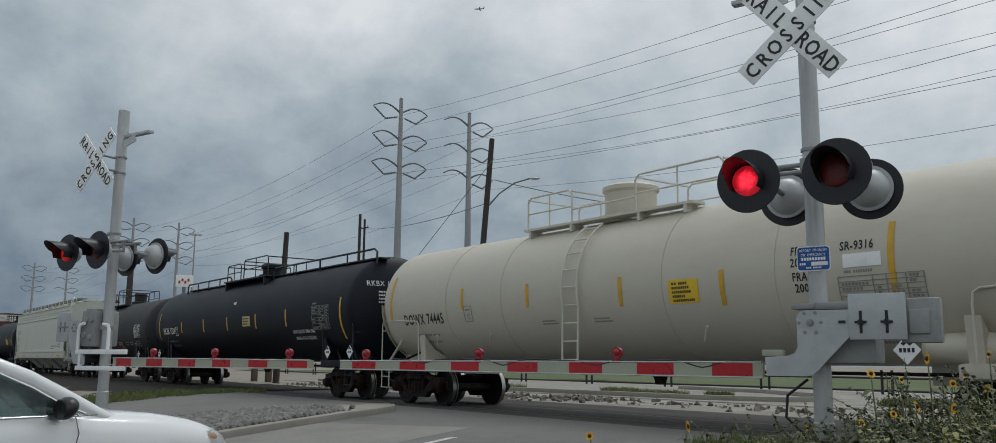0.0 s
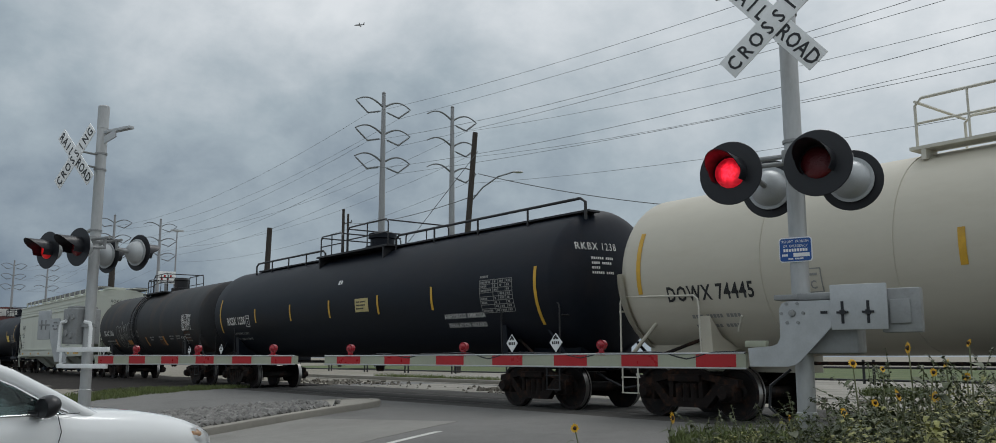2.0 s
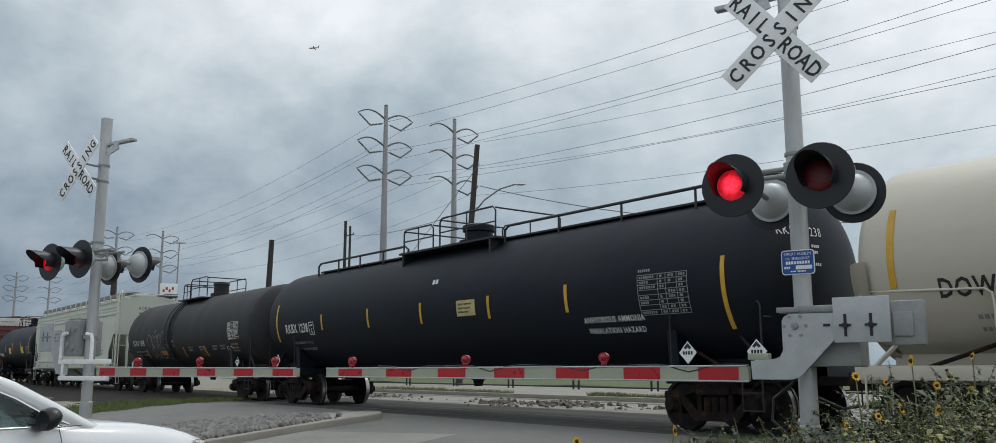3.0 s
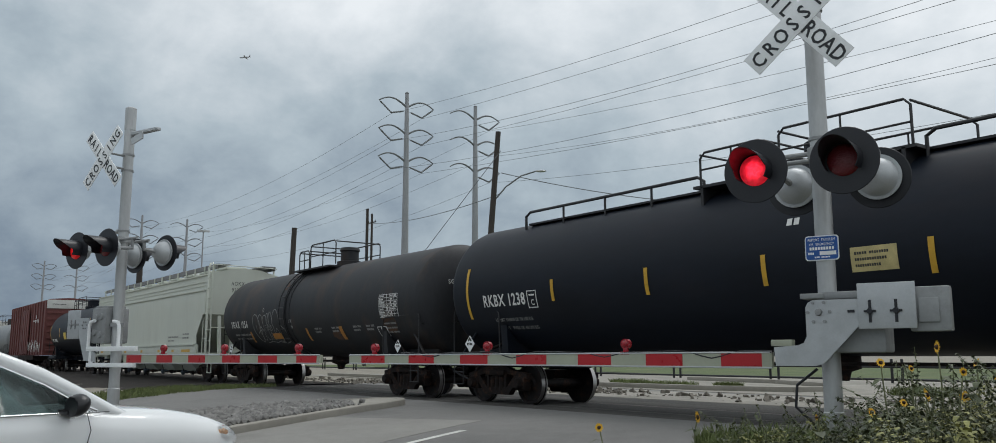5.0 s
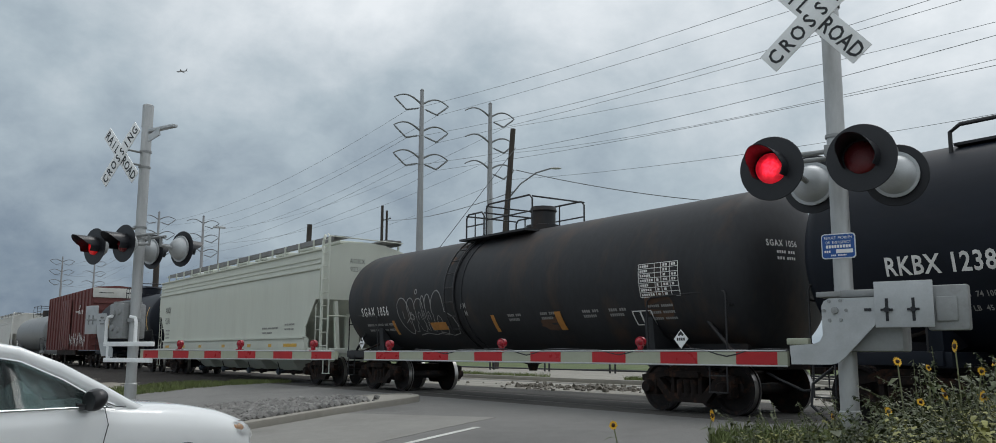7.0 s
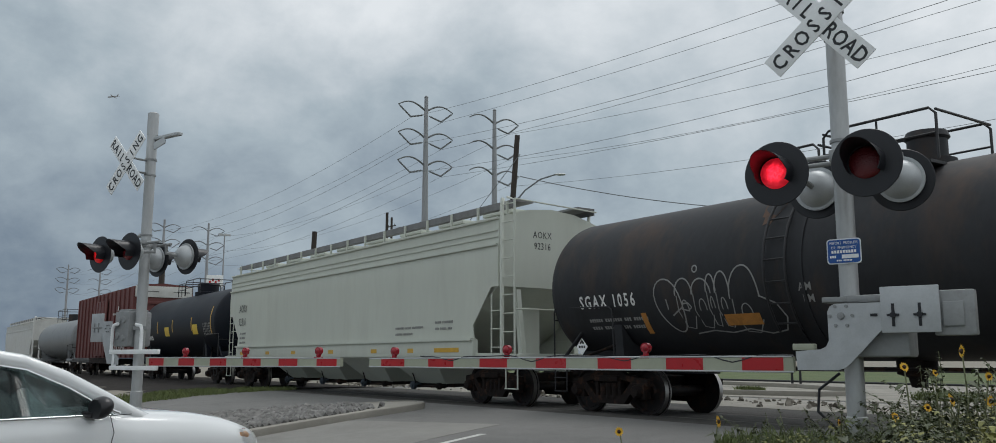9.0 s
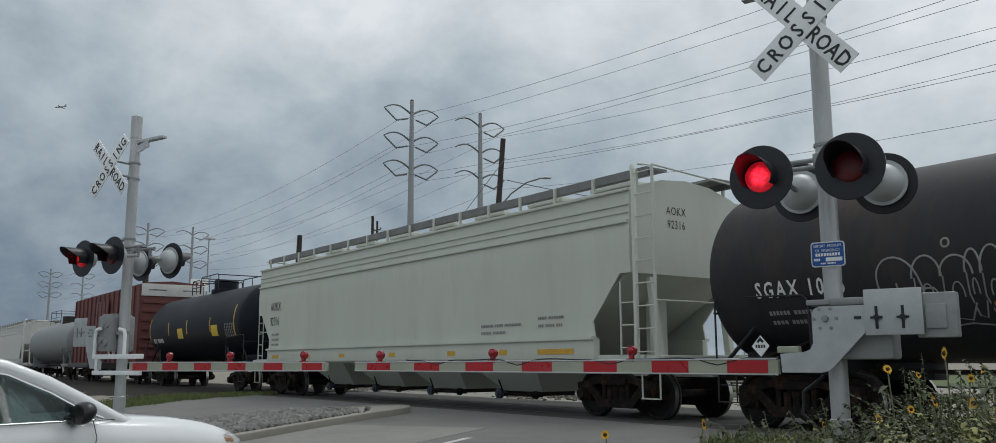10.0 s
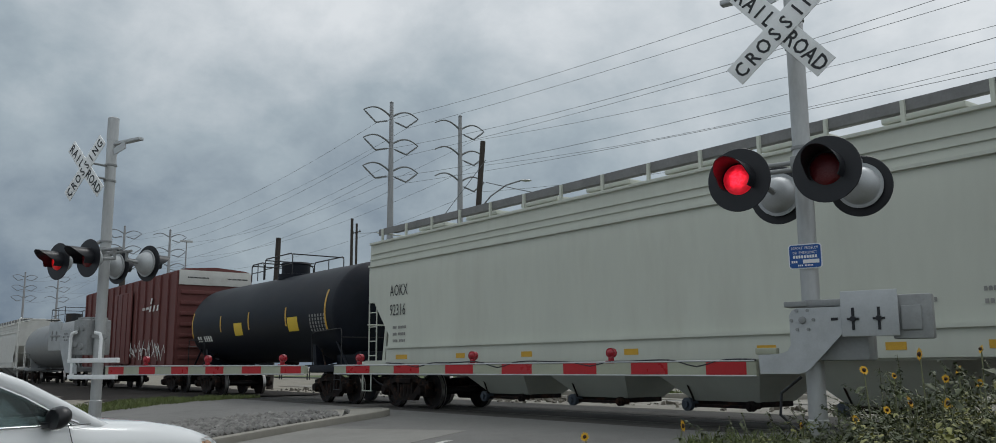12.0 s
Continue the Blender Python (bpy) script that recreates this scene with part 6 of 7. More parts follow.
def grass_patch(name, spots, n, h, seed, label):
    """Tufts of blades: each spot is a centre and two half-widths."""
    rng = random.Random(seed)
    vs, fs = [], []
    for cx, cy, rx, ry in spots:
        for k in range(n):
            a, q = rng.uniform(0, 2 * math.pi), math.sqrt(rng.random())
            x, y = cx + rx * q * math.cos(a), cy + ry * q * math.sin(a)
            z = ground_z(x, y)
            t, hh, w = rng.uniform(0, math.pi), h * rng.uniform(0.4, 1.2), rng.uniform(0.006, 0.016)
            dx, dy = w * math.cos(t), w * math.sin(t)
            lx, ly = rng.uniform(-0.5, 0.5) * hh, rng.uniform(-0.5, 0.5) * hh
            i = len(vs)
            vs += [(x - dx, y - dy, z - 0.02), (x + dx, y + dy, z - 0.02), (x + lx * 0.4 + dx, y + ly * 0.4 + dy, z + hh * 0.6), (x + lx * 0.4 - dx, y + ly * 0.4 - dy, z + hh * 0.6), (x + lx, y + ly, z + hh)]
            fs += [(i, i + 1, i + 2, i + 3), (i + 3, i + 2, i + 4)]
    me = bpy.data.meshes.new(name)
    me.from_pydata(vs, [], fs)
    return tagged(part(name, me, M["grass"]), label, "grass", kind="stuff")


def spot(u, v, ru, rv):
    x, y = uv(u, v)
    return x, y, ru, rv


grass_patch("grass", [spot(24.8, 13 + 1.5 * i, 1.1, 1.1) for i in range(7)] + [spot(26.5, 14 + 2 * i, 1.4, 1.2) for i in range(4)], 900, 0.13, 4, "short green grass verge beside the road")
grass_patch("grass", [(-5.2 + 0.9 * i, 8.6 - 0.45 * i, 1.0, 0.9) for i in range(5)] + [(-6.6, 9.0, 1.2, 0.8)], 2600, 0.28, 12, "yellowish green grass at the foot of the signal")
grass_patch("grass", [(-21.0, 22.4, 1.3, 0.35), (-23.4, 23.0, 0.9, 0.4), (-18.6, 22.6, 0.5, 0.3), (-31, 22.6, 2.6, 0.7), (-37, 23.2, 3, 0.8), (-12.5, 23.0, 1.0, 0.35)], 1500, 0.26, 9, "green weeds along the far verge")


def rubble(name, cx, cy, n, spread, seed, label):
    rng = random.Random(seed)
    bm = B()
    for k in range(n):
        x, y = cx + rng.gauss(0, spread), cy + rng.gauss(0, 0.75)
        r = rng.uniform(0.02, 0.02 + 0.1 * rng.random())
        m = Matrix.Translation((x, y, ground_z(x, y) + r * 0.4)) @ Euler([rng.uniform(0, 3) for _ in range(3)]).to_matrix().to_4x4()
        vv = [bm.verts.new(m @ Vector((sx * r * rng.uniform(0.6, 1.2), sy * r * rng.uniform(0.5, 1), sz * r * rng.uniform(0.3, 0.7)))) for sx in (-1, 1) for sy in (-1, 1) for sz in (-1, 1)]
        for f in ((0, 1, 3, 2), (4, 6, 7, 5), (0, 4, 5, 1), (2, 3, 7, 6), (0, 2, 6, 4), (1, 5, 7, 3)):
            bm.faces.new([vv[i] for i in f])
    me = finish(bm, 10)
    return tagged(part(name, me, M["rubble"]), label, "rubble", kind="stuff")


rubble("rubble", -21.0, 18.2, 420, 1.7, 21, "heap of broken stone and dirt beyond the rails")
rubble("rubble", -34.0, 18.2, 320, 3.2, 22, "scattered pale rubble beyond the rails")
rubble("rubble", -13.0, 18.4, 160, 2.4, 23, "scattered broken stone beyond the rails")

for x in (-46.5, -44.6):
    bm = B()
    box(bm, (0, 0, 0.3), (0.28, 0.28, 0.8), bevel=0.02)
    tagged(part("timber_post", bm, M["wood_post"], at=(x, 18.5, 0)), "short brown timber post beside the track", "post", "timber posts")


def billboard():
    x, y, z = polar(162.7, 150, 4.75)
    b = thing("billboard", pose(x, y, 0, 0, 0, 72), "distant white billboard with red shapes on a grey post", "billboard")
    bm = B(); box(bm, (0, 0, z), (2.6, 0.2, 1.9), bevel=0.03)
    p = part("panel", bm, M["sign_white"], b)
    bm = B()
    for i in range(4):
        box(bm, (-0.75 + i * 0.45, -0.11, z - 0.2 + 0.35 * (i % 2)), (0.3, 0.02, 0.45))
    part("emblem", bm, M["arm_red"], p)
    bm = B(); sweep(bm, [(0, 0.2, -0.1), (0, 0.2, z)], 0.3, 10)
    part("post", bm, M["tower_arm"], b)
    x, y, z = polar(162.25, 170, 7.6)
    f = thing("floodlight_mast", pose(x, y, 0), "slim grey floodlight mast with a ring of lamps", "lamp post")
    bm = B(); sweep(bm, [(0, 0, -0.1), (0, 0, z)], 0.22, 10, r_end=0.1)
    part("pole", bm, M["tower"], f)
    bm = B(); box(bm, (0, 0, z), (0.5, 2.2, 0.35), bevel=0.05)
    part("lamp_head", bm, M["galv"], f)


billboard()

# service cables near the street-lamp pole
px, py, pz = polar(143.92, 62, 14.42)
cable("service_cable", sag((px + 0.4, py + 0.2, 13.9), polar(119, 62, 8.7), 1.0, 24), 0.03, "thin slack service cable")
cable("service_cable", sag((px + 0.4, py + 0.2, 12.4), polar(151.91, 120, 8.4), 0.6, 12), 0.03, "thin slack service cable")
cable("guy_wire", [Vector((px + 0.4, py + 0.2, pz - 1.5)), Vector(polar(149.0, 66, 6.0))], 0.025, "taut guy wire of a wooden pole")


# ---- white crossover car waiting at the gate ----
def white_car():
    x, y = -9.37, 2.04
    z = ground_z(x, y) + 0.012
    pitch = math.degrees(math.atan2(ground_z(*(Vector((x, y)) + RV * 0.3)) - ground_z(*(Vector((x, y)) - RV * 2.7)), 3.0))
    c = thing("white_car", pose(x, y, z, 0, 0, 110) @ pose(0, 0, 0, 0, -pitch, 0), "white crossover car with tinted windows waiting at the gate", "car")
    st = [(1.23, ((0.30, 0.34), (0.42, 0.50), (0.42, 0.62), (0.36, 0.72), (0.20, 0.77), (0.0, 0.78))),
          (1.16, ((0.55, 0.28), (0.66, 0.50), (0.66, 0.66), (0.56, 0.78), (0.30, 0.85), (0.0, 0.86))),
          (0.98, ((0.74, 0.25), (0.84, 0.50), (0.84, 0.72), (0.72, 0.87), (0.38, 0.94), (0.0, 0.95))),
          (0.68, ((0.80, 0.24), (0.91, 0.55), (0.90, 0.82), (0.78, 0.96), (0.42, 1.01), (0.0, 1.02))),
          (0.28, ((0.82, 0.24), (0.925, 0.58), (0.915, 0.88), (0.80, 1.03), (0.45, 1.07), (0.0, 1.08))),
          (-0.35, ((0.82, 0.24), (0.925, 0.60), (0.92, 0.92), (0.82, 1.075), (0.45, 1.12), (0.0, 1.13))),
          (-0.60, ((0.82, 0.24), (0.92, 0.60), (0.92, 0.93), (0.86, 1.08), (0.45, 1.13), (0.0, 1.14))),
          (-1.00, ((0.82, 0.24), (0.92, 0.60), (0.92, 0.94), (0.875, 1.085), (0.45, 1.09), (0.0, 1.09))),
          (-2.00, ((0.82, 0.24), (0.92, 0.60), (0.92, 0.95), (0.875, 1.095), (0.45, 1.10), (0.0, 1.10))),
          (-3.00, ((0.82, 0.26), (0.92, 0.62), (0.915, 0.97), (0.86, 1.12), (0.45, 1.12), (0.0, 1.12))),
          (-3.60, ((0.78, 0.34), (0.88, 0.62), (0.87, 0.98), (0.80, 1.14), (0.45, 1.14), (0.0, 1.14))),
          (-3.84, ((0.60, 0.42), (0.72, 0.62), (0.72, 0.95), (0.66, 1.10), (0.35, 1.10), (0.0, 1.10)))]
    bm = B()
    rows = []
    for xx, half in st:
        full = [(-a, b) for a, b in half] + [(a, b) for a, b in reversed(half[:-1])]
        rows.append([bm.verts.new((xx, a, b)) for a, b in full])
    for A, C in zip(rows, rows[1:]):
        for j in range(len(A) - 1):
            bm.faces.new((A[j], A[j + 1], C[j + 1], C[j]))
    bm.faces.new(rows[0]); bm.faces.new(rows[-1][::-1])
    for xx in range(len(rows) - 1):
        bm.faces.new((rows[xx][0], rows[xx + 1][0], rows[xx + 1][-1], rows[xx][-1]))
    bmesh.ops.recalc_face_normals(bm, faces=bm.faces)
    bmesh.ops.subdivide_edges(bm, edges=bm.edges[:], cuts=1, smooth=0.22, use_grid_fill=True)
    body = part("body", bm, M["car_paint"], c, "glossy white painted car body", smooth=60)
    # roof with pillars
    rs = [(-1.28, 0.60, 1.565, 1.60), (-1.6, 0.61, 1.615, 1.655), (-2.1, 0.615, 1.63, 1.68), (-2.8, 0.61, 1.615, 1.665), (-3.4, 0.58, 1.55, 1.60), (-3.7, 0.54, 1.50, 1.54)]
    bm = B()
    R1 = []
    for xx, w, ze, zc2 in rs:
        R1.append([bm.verts.new((xx, k * w, ze + (zc2 - ze) * (1 - (k * k)))) for k in (-1, -0.8, -0.4, 0, 0.4, 0.8, 1)] +
                  [bm.verts.new((xx, k * w, ze - 0.05)) for k in (1, -1)])
    for A, C in zip(R1, R1[1:]):
        for j in range(9):
            bm.faces.new((A[j], A[(j + 1) % 9], C[(j + 1) % 9], C[j]))
    bm.faces.new(R1[0]); bm.faces.new(R1[-1][::-1])
    part("roof", bm, M["car_paint"], c, smooth=60)

    def bar(points, w, t, name, material, parent=c, label=""):
        """A flat bar of width w along points on the car's flank, t thick outward."""
        b2 = B()
        pts = [Vector(p) for p in points]
        ringz = []
        for i, p in enumerate(pts):
            d = (pts[min(i + 1, len(pts) - 1)] - pts[max(i - 1, 0)]).normalized()
            out = Vector((0, p.y, 0.45 * abs(p.y))).normalized()
            up = d.cross(out).normalized()
            ringz.append([b2.verts.new(p + up * a * w / 2 + out * b * t) for a, b in ((-1, 0), (-0.85, 0.6), (-0.4, 1), (0.4, 1), (0.85, 0.6), (1, 0))])
        for A, C in zip(ringz, ringz[1:]):
            for j in range(6):
                b2.faces.new((A[j], A[(j + 1) % 6], C[(j + 1) % 6], C[j]))
        b2.faces.new(ringz[0]); b2.faces.new(ringz[-1][::-1])
        return part(name, b2, material, parent, label, smooth=50)

    for s in (-1, 1):
        ap = [(-0.20, s * 0.775, 1.015), (-0.36, s * 0.79, 1.085), (-0.62, s * 0.765, 1.23), (-0.95, s * 0.70, 1.41), (-1.28, s * 0.635, 1.545), (-1.6, s * 0.625, 1.60), (-2.1, s * 0.63, 1.618), (-2.8, s * 0.625, 1.60), (-3.4, s * 0.60, 1.535)]
        bar(ap, 0.12, 0.05, "roof_rail", M["car_paint"])
        ch = [(-0.54, s * 0.885, 1.092), (-0.72, s * 0.838, 1.17), (-0.95, s * 0.765, 1.315), (-1.28, s * 0.685, 1.47), (-1.6, s * 0.668, 1.525), (-2.1, s * 0.668, 1.545), (-2.8, s * 0.665, 1.53), (-3.2, s * 0.68, 1.45)]
        bar(ch, 0.028, 0.03, "window_trim", M["chrome"], c, "bright chrome window trim")
        bar([(-0.62, s * 0.892, 1.085), (-1.0, s * 0.893, 1.092), (-2.0, s * 0.893, 1.10), (-3.1, s * 0.88, 1.12)], 0.022, 0.012, "belt_trim", M["chrome"])
        # side windows
        for x0, x1, nm in ((-0.58, -1.98, "front_window"), (-2.06, -2.95, "rear_window")):
            b2 = B()
            low, top = [], []
            n = 10
            for i in range(n + 1):
                xx = x0 + (x1 - x0) * i / n
                zt = np.interp(-xx, [0.58, 0.72, 0.95, 1.28, 1.6, 2.1, 2.8, 3.2], [1.092, 1.155, 1.31, 1.465, 1.52, 1.54, 1.525, 1.45])
                yt = np.interp(-xx, [0.58, 0.72, 0.95, 1.28, 1.6, 2.1, 2.8, 3.2], [0.868, 0.832, 0.762, 0.682, 0.665, 0.665, 0.662, 0.67])
                low.append(b2.verts.new((xx, s * 0.872, 1.085)))
                top.append(b2.verts.new((xx, s * float(yt), float(zt))))
            for i in range(n):
                b2.faces.new((low[i], low[i + 1], top[i + 1], top[i]))
            r = bmesh.ops.solidify(b2, geom=b2.faces[:], thickness=0.005)
            g = part(nm, b2, M["car_glass"], c, "tinted side window glass", smooth=60)
            g.visible_shadow = False
        bar([(-2.02, s * 0.885, 1.09), (-2.02, s * 0.675, 1.54)], 0.1, 0.012, "door_pillar", M["car_black"])
        # mirror
        b2 = B()
        bmesh.ops.create_uvsphere(b2, u_segments=20, v_segments=12, radius=1.0)
        for v in b2.verts:
            v.co = Vector((v.co.x * 0.10 + 0.02 * v.co.z, v.co.y * 0.12, v.co.z * 0.095))
            if v.co.x < -0.05:
                v.co.x = -0.05
        mm = part("mirror", b2, M["car_black"], c, "black door mirror", at=(-0.80, s * 1.02, 1.16))
        b2 = B(); box(b2, (-0.80, s * 0.91, 1.10), (0.12, 0.16, 0.05), bevel=0.015)
        part("mirror_arm", b2, M["car_black"], c)
        # door lines, handle
        for pts in ([(-0.63, s * 0.905, 1.08), (-0.60, s * 0.925, 0.94), (-0.66, s * 0.926, 0.7), (-0.62, s * 0.915, 0.45)], [(-2.02, s * 0.905, 1.08), (-2.02, s * 0.924, 0.9), (-2.02, s * 0.926, 0.6), (-2.02, s * 0.9, 0.4)],
                    [(-0.63, s * 0.89, 1.08), (-0.48, s * 0.862, 1.082), (-0.33, s * 0.825, 1.08)]):
            b2 = B(); sweep(b2, pts, 0.0035, 5)
            part("panel_gap", b2, M["car_black"], c)
        b2 = B()
        sweep(b2, [(-1.72, s * 0.925, 0.955), (-1.76, s * 0.955, 0.96), (-1.93, s * 0.955, 0.962), (-1.97, s * 0.925, 0.955)], 0.016, 8)
        part("door_handle", b2, M["car_paint"], c)
        # head lamp
        b2 = B()
        lathe(b2, [(0.0, 0.0), (0.0, 0.07), (0.10, 0.10), (0.22, 0.09), (0.34, 0.05), (0.40, 0)], "X", 16, (0.80, s * 0.84, 0.80), Matrix.Rotation(s * radians(-24), 4, "Z") @ Matrix.Rotation(radians(14), 4, "Y") @ Matrix.Diagonal((1, 0.75, 1.0, 1)))
        part("headlight", b2, M["clear"], c, "clear headlight with an amber marker")
        b2 = B()
        lathe(b2, [(0.0, 0.0), (0.0, 0.02), (0.08, 0.032), (0.12, 0.02), (0.14, 0)], "X", 12, (0.80, s * 0.85, 0.82), Matrix.Rotation(s * radians(-24), 4, "Z") @ Matrix.Rotation(radians(14), 4, "Y"))
        part("indicator", b2, M["amber"], c)
        # wheels with dark arches
        for xx in (0.18, -2.86):
            b2 = B()
            lathe(b2, [(s * 0.70, 0.0), (s * 0.70, 0.375), (s * 0.929, 0.375), (s * 0.931, 0.37), (s * 0.931, 0.0)], "Y", 40, (xx, 0, 0.35))
            part("wheel_arch", b2, M["car_black"], c)
            b2 = B()
            lathe(b2, [(s * 0.72, 0.2), (s * 0.72, 0.31), (s * 0.74, 0.34), (s * 0.80, 0.35), (s * 0.925, 0.345), (s * 0.945, 0.32), (s * 0.945, 0.235), (s * 0.93, 0.22)], "Y", 40, (xx, 0, 0.35))
            w = part("tyre", b2, M["tyre"], c)
            b2 = B()
            lathe(b2, [(s * 0.80, 0.0), (s * 0.80, 0.23), (s * 0.94, 0.235), (s * 0.942, 0.215), (s * 0.90, 0.2), (s * 0.90, 0.19), (s * 0.90, 0.0)], "Y", 32, (xx, 0, 0.35))
            for i in range(5):
                a = math.pi * 2 * i / 5
                box(b2, (xx + 0.11 * math.cos(a), s * 0.915, 0.35 + 0.11 * math.sin(a)), (0.22, 0.03, 0.05), Matrix.Rotation(-a, 4, "Y"))
            part("rim", b2, M["galv"], w)
    # windscreen, tail window
    for nm, q in (("windscreen", ((-0.42, 0.76, 1.10), (-0.42, -0.76, 1.10), (-1.28, -0.58, 1.575), (-1.28, 0.58, 1.575))),
                  ("tail_window", ((-3.8, 0.64, 1.12), (-3.8, -0.64, 1.12), (-3.68, -0.52, 1.49), (-3.68, 0.52, 1.49)))):
        b2 = B()
        b2.faces.new([b2.verts.new(p) for p in q])
        bmesh.ops.solidify(b2, geom=b2.faces[:], thickness=0.006)
        g = part(nm, b2, M["car_glass"], c)
        g.visible_shadow = False
    # seats seen through the glass
    for xx in (-1.65, -2.55):
        for s in (-0.38, 0.38):
            b2 = B()
            box(b2, (xx - 0.12, s, 1.06), (0.16, 0.48, 0.62), Matrix.Rotation(radians(-12), 4, "Y"), bevel=0.06)
            box(b2, (xx - 0.2, s, 1.42), (0.1, 0.26, 0.18), bevel=0.04)
            part("seat", b2, M["seat"], c)
    b2 = B(); box(b2, (-0.85, 0, 1.06), (0.5, 1.4, 0.16), bevel=0.05)
    part("dashboard", b2, M["seat"], c)
    b2 = B()
    sweep(b2, [(-1.1, 0.38 + 0.18 * math.cos(t), 1.12 + 0.18 * math.sin(t)) for t in (i * math.pi / 8 for i in range(16))], 0.016, 6, closed=True)
    part("steering_wheel", b2, M["car_black"], c)
    return c


white_car()


# ---- wild sunflowers at the foot of the signal ----
def bed_z(x, y):
    return ground_z(x, y)


def leaf_into(vs, fs, p, d, size, rng, droop=0.35):
    """A pointed leaf of six faces with a folded midrib."""
    d = d.normalized()
    side = d.cross(Vector((0, 0, 1)))
    side = side.normalized() if side.length > 1e-3 else Vector((1, 0, 0))
    up = side.cross(d)
    i = len(vs)
    for t, w, z in ((0, 0.06, 0), (0.35, 0.36, 0.06), (0.7, 0.24, -0.02)):
        c = p + d * size * t + Vector((0, 0, -droop * size * t * t))
        vs.extend([tuple(c - side * w * size + up * z * size), tuple(c), tuple(c + side * w * size + up * z * size)])
    vs.append(tuple(p + d * size + Vector((0, 0, -droop * size))))
    for r in (0, 3):
        fs.extend([(i + r, i + r + 1, i + r + 4, i + r + 3), (i + r + 1, i + r + 2, i + r + 5, i + r + 4)])
    fs.extend([(i + 6, i + 7, i + 9), (i + 7, i + 8, i + 9)])


def undergrowth():
    """A low tangle of fine yellowish weeds, with taller leafy stalks standing out of it."""
    rng = random.Random(14)
    sv, sf = [], []
    leaves = {"leaf": ([], []), "leaf_pale": ([], []), "grass": ([], [])}
    crest = lambda deg: float(np.interp(deg, [103, 110, 116, 120, 123.4, 127, 129.5, 131.5], [1.40, 1.34, 1.22, 1.06, 0.82, 0.90, 0.78, 0.40]))
    for k in range(3300):
        tall = k >= 2980
        # the bed widens away from the road, behind and beside the mast
        deg, dist = rng.triangular(106.0, 131.5, 114.0) if rng.random() < 0.5 else rng.uniform(106.0, 131.5 if not tall else 130.5), rng.uniform(5.5, 8.8)
        if deg > 125 and dist < 7.2:
            continue
        x, y = dist * math.cos(radians(deg)), dist * math.sin(radians(deg))
        clump = 0.78 + 0.5 * noise.noise(Vector((x * 1.3, y * 1.3, 0.0)))
        ht = crest(deg) * (rng.uniform(0.95, 1.25) if tall else rng.uniform(0.45, 1.0) * min(1.05, clump + 0.1))
        p = Vector((x, y, bed_z(x, y) - 0.03))
        lean = Vector((rng.uniform(-0.3, 0.3), rng.uniform(-0.3, 0.3), 1.0)).normalized()
        n = 6
        pts = [p]
        for i in range(n):
            bend = 0.34 if tall else 0.2
            lean = (lean + Vector((rng.uniform(-bend, bend), rng.uniform(-bend, bend), -0.05 * i))).normalized()
            pts.append(pts[-1] + lean * ht / n)
        i0 = len(sv)
        for q, pt in enumerate(pts):
            r = (0.008 if tall else 0.005) * (1 - 0.65 * q / n)
            for j in range(3):
                t = 2.094 * j
                sv.append((pt.x + r * math.cos(t), pt.y + r * math.sin(t), pt.z))
        for q in range(n):
            for j in range(3):
                a0, b0 = i0 + q * 3 + j, i0 + q * 3 + (j + 1) % 3
                sf.append((a0, b0, b0 + 3, a0 + 3))
        hue = noise.noise(Vector((x * 0.9, y * 0.9, 4.0))) + rng.uniform(-0.45, 0.45)
        V, F = leaves["leaf" if tall or hue < (-0.12 if deg > 120 else 0.06) else "leaf_pale" if hue > 0.08 else "grass"]
        for q in range(int((34 if tall else 72) * ht) + 8):
            t = (0.3 + 0.7 * rng.random() ** 0.6 if tall else rng.uniform(0.05, 1.0)) * n
            b = pts[int(min(t, n - 0.01))].lerp(pts[min(n, int(t) + 1)], t % 1)
            az = rng.uniform(0, 2 * math.pi)
            d = Vector((math.cos(az), math.sin(az), rng.uniform(-0.3, 0.9)))
            size = rng.uniform(0.03, 0.075) * (1.2 - 0.6 * t / n) if tall else rng.uniform(0.016, 0.052)
            leaf_into(V, F, b + (Vector() if tall else d * rng.uniform(0, 0.05)), d, size, rng, rng.uniform(0.1, 0.8))
    rows = [("weed_stems", sv, sf, "stem", "tangled thin weed stems")]
    rows += [(nm, *leaves[mt], mt, lb) for nm, mt, lb in (("weed_leaves", "leaf", "dense dark green weed leaves beside the signal"), ("dry_weed_leaves", "leaf_pale", "yellowish dry weed leaves beside the signal"), ("grassy_weed_leaves", "grass", "fine olive green weeds beside the signal"))]
    for nm, V, F, mt, lb in rows:
        me = bpy.data.meshes.new(nm)
        me.from_pydata(V, [], F)
        tagged(part(nm, me, M[mt]), lb, "undergrowth", kind="stuff")


undergrowth()


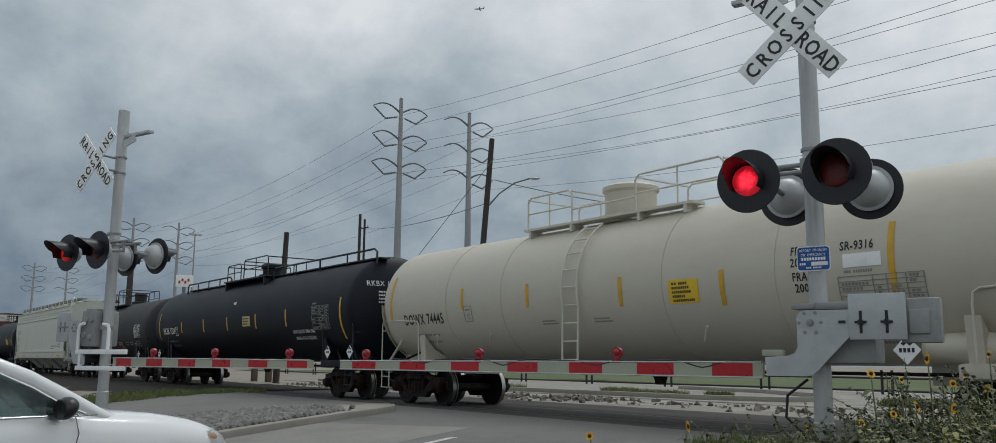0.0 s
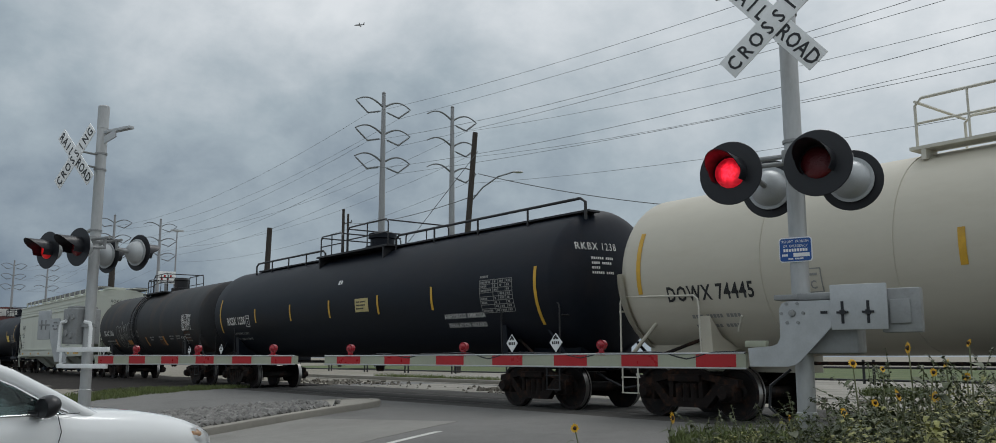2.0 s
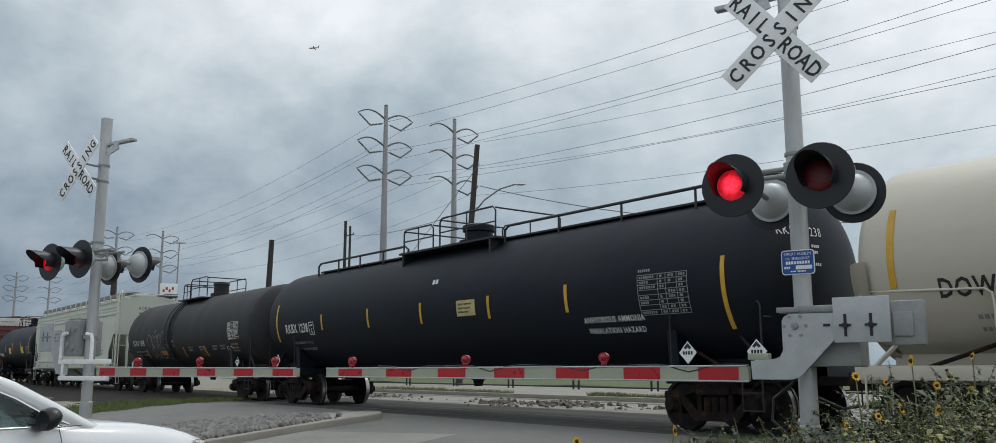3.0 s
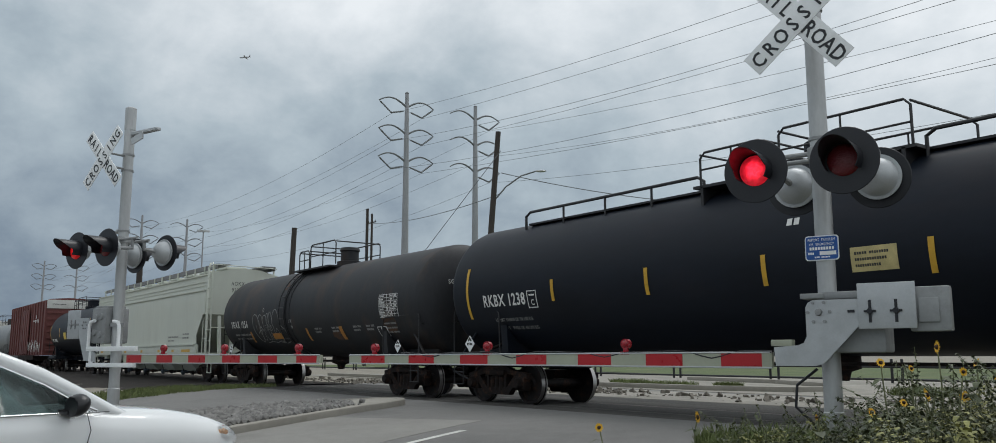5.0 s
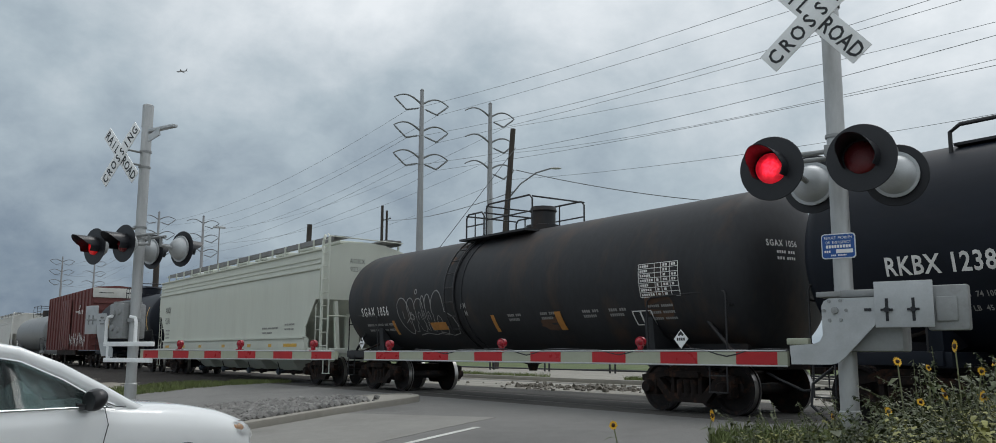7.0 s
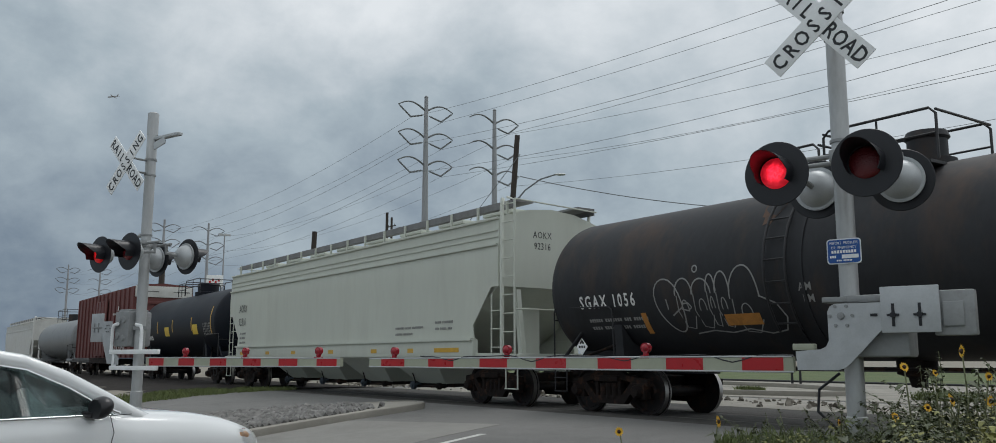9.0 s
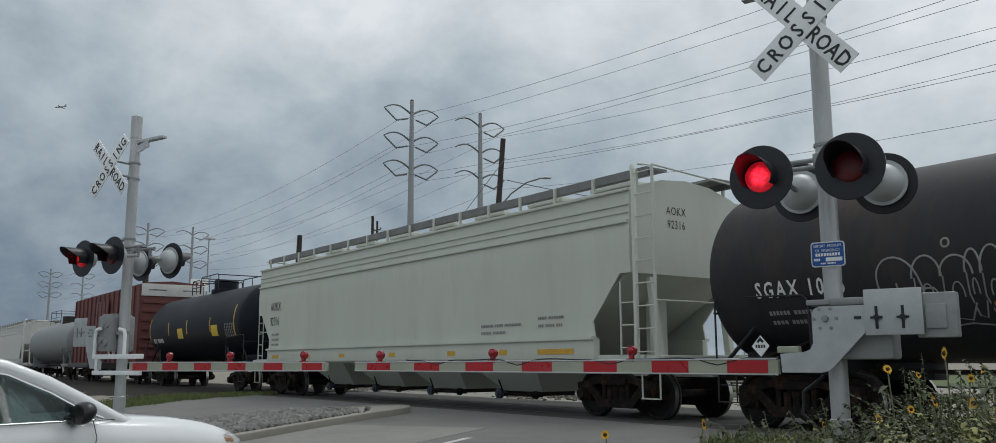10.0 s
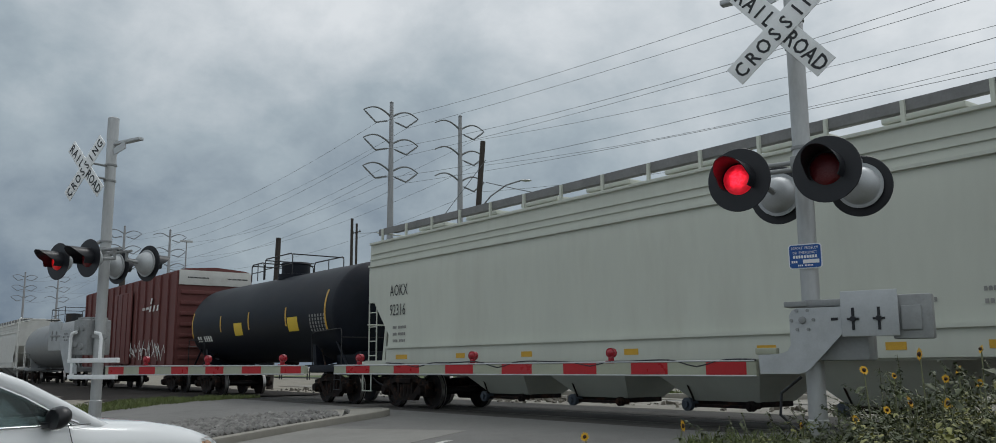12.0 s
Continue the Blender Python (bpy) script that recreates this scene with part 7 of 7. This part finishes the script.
def sunflower(deg, dist, z_top, size, face, seed):
    rng = random.Random(seed)
    a = radians(deg)
    x, y = dist * math.cos(a), dist * math.sin(a)
    z0 = bed_z(x, y)
    s = thing("sunflower", pose(x, y, z0), "wild sunflower with yellow petals and a dark centre", "flower", "wild sunflowers")
    h = z_top - z0
    top = Vector((rng.uniform(-0.06, 0.06), rng.uniform(-0.06, 0.06), h))
    pts = [Vector((rng.uniform(-0.03, 0.03) * (i in (1, 2, 3)), rng.uniform(-0.03, 0.03) * (i in (1, 2, 3)), 0)) + top * (i / 4) for i in range(5)]
    pts[0].z -= 0.03
    bm = B(); sweep(bm, pts, 0.009, 6, r_end=0.005)
    part("stem", bm, M["stem"], s)
    for k in range(7):
        V, F = [], []
        az = rng.uniform(0, 6.28)
        p = pts[1].lerp(pts[4], rng.uniform(0.0, 0.9))
        leaf_into(V, F, p, Vector((math.cos(az), math.sin(az), rng.uniform(-0.1, 0.5))), rng.uniform(0.07, 0.15), rng, 0.5)
        me = bpy.data.meshes.new("leaf"); me.from_pydata(V, [], F)
        part("leaf", me, M["leaf"], s)
    # flower head turned towards its own light
    fx = Vector((math.cos(radians(face)), math.sin(radians(face)), rng.uniform(0.05, 0.5))).normalized()
    m = Matrix.Translation(top) @ fx.to_track_quat("Z", "Y").to_matrix().to_4x4()
    bm = B()
    for i in range(13):
        t = 2 * math.pi * i / 13 + rng.uniform(-0.08, 0.08)
        L, w = size * rng.uniform(0.85, 1.05), size * 0.17
        c, sn = math.cos(t), math.sin(t)
        q = [bm.verts.new((c * r - sn * ww, sn * r + c * ww, zz)) for r, ww, zz in ((0.3 * size, -w * 0.6, 0), (0.65 * size, -w, 0.10 * size), (L, 0, 0.02 * size), (0.65 * size, w, 0.10 * size), (0.3 * size, w * 0.6, 0))]
        bm.faces.new(q)
    bmesh.ops.solidify(bm, geom=bm.faces[:], thickness=0.0015)
    fl = part("petals", bm, M["petal"], s, "ring of bright yellow petals", at=m)
    bm = B(); lathe(bm, [(-0.01, 0), (-0.01, size * 0.3), (0.004, size * 0.36), (0.016, size * 0.22), (0.018, 0)], "Z", 14)
    part("disc", bm, M["disc"], fl, "dark brown flower disc")
    return s


FLOWERS = [(117.83, 7.0, 1.13, 0.056),
           (120.51, 7.0, 1.02, 0.044),
           (118.32, 7.0, 0.80, 0.056),
           (116.12, 7.0, 0.79, 0.050),
           (121.34, 7.0, 0.67, 0.044),
           (115.56, 7.0, 1.02, 0.044),
           (116.77, 7.0, 0.96, 0.037),
           (131.27, 8.4, 0.52, 0.068),
           (137.20, 7.4, 0.50, 0.046),
           (118.73, 7.0, 0.98, 0.031),
           (114.45, 7.0, 1.16, 0.037),
           (119.44, 7.0, 0.74, 0.037),
           (124.59, 7.0, 0.63, 0.031),
           (115.04, 7.0, 0.93, 0.037)]
for i, (deg, dist, zt, size) in enumerate(FLOWERS):
    sunflower(deg, dist, zt, size * 0.92, deg + 180 + (-65, 35, 70, -20, 50)[i % 5], 40 + i)


# ---- aircraft ----
def aircraft():
    a = thing("aircraft", pose(-500, 500, 300), "small distant grey aircraft crossing the clouds", "aircraft")
    bm = B()
    lathe(bm, [(-5.5, 0.0), (-5.0, 0.25), (-2.5, 0.65), (3.0, 0.75), (4.8, 0.5), (5.5, 0.0)], "X", 14)
    part("fuselage", bm, M["aircraft"], a)
    for s in (-1, 1):
        bm = B()
        prism(bm, [(1.2, 0), (-0.6, 0), (-1.4, s * 6.2), (-0.6, s * 6.2)], "Z", -0.08, 0.08)
        part("wing", bm, M["aircraft"], a)
        bm = B()
        prism(bm, [(-4.0, 0), (-5.1, 0), (-5.4, s * 2.2), (-4.8, s * 2.2)], "Z", 0.3, 0.42)
        part("tailplane", bm, M["aircraft"], a)
    bm = B()
    prism(bm, [(-3.8, 0.4), (-5.2, 0.4), (-5.8, 2.3), (-5.0, 2.3)], "Y", -0.08, 0.08)
    part("fin", bm, M["aircraft"], a)
    return a


PLANE = aircraft()


# ---- what moves ----
FLIGHT = [(0.0, 144.68, 22.48), (1.5, 149.85, 21.27), (2.5, 153.07, 20.47), (5.5, 161.5, 17.95), (6.5, 163.86, 17.23), (9.5, 170.11, 15.07), (10.5, 171.94, 14.46), (12.0, 174.5, 13.6)]


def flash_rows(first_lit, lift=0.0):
    """Blinking imitated by motion: each added lens drum turns half round at every change of the flasher, about once in
    half a second.
    """
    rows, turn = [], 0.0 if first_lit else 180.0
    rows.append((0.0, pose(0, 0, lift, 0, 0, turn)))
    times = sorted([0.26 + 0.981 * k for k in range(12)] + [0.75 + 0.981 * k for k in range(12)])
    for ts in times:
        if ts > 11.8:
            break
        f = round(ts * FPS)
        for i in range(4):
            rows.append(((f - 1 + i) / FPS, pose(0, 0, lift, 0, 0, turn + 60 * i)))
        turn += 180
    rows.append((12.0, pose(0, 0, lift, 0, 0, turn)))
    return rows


def motions():
    for c in CARS:
        x, y, z = c.location
        walk(c, [(t, pose(x + s, y, z)) for t, s in TRAVEL])
    # wheels roll with the train
    tt = [0.1 * i for i in range(121)]
    ss = np.interp(tt, [a for a, b in TRAVEL], [b for a, b in TRAVEL])
    for w, x in WHEELSETS:
        walk(w, [(t, pose(x, 0, 0.457, 0, math.degrees(s / 0.457), 0)) for t, s in zip(tt, ss)])
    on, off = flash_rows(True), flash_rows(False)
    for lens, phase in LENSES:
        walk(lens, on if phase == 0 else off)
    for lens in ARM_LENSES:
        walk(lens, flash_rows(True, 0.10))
    rows = []
    for t, head, el in FLIGHT:
        x, y, z = polar(head, 900, el)
        rows.append((t, pose(x, y, z, 0, 4, 232)))
    walk(PLANE, rows)


motions()
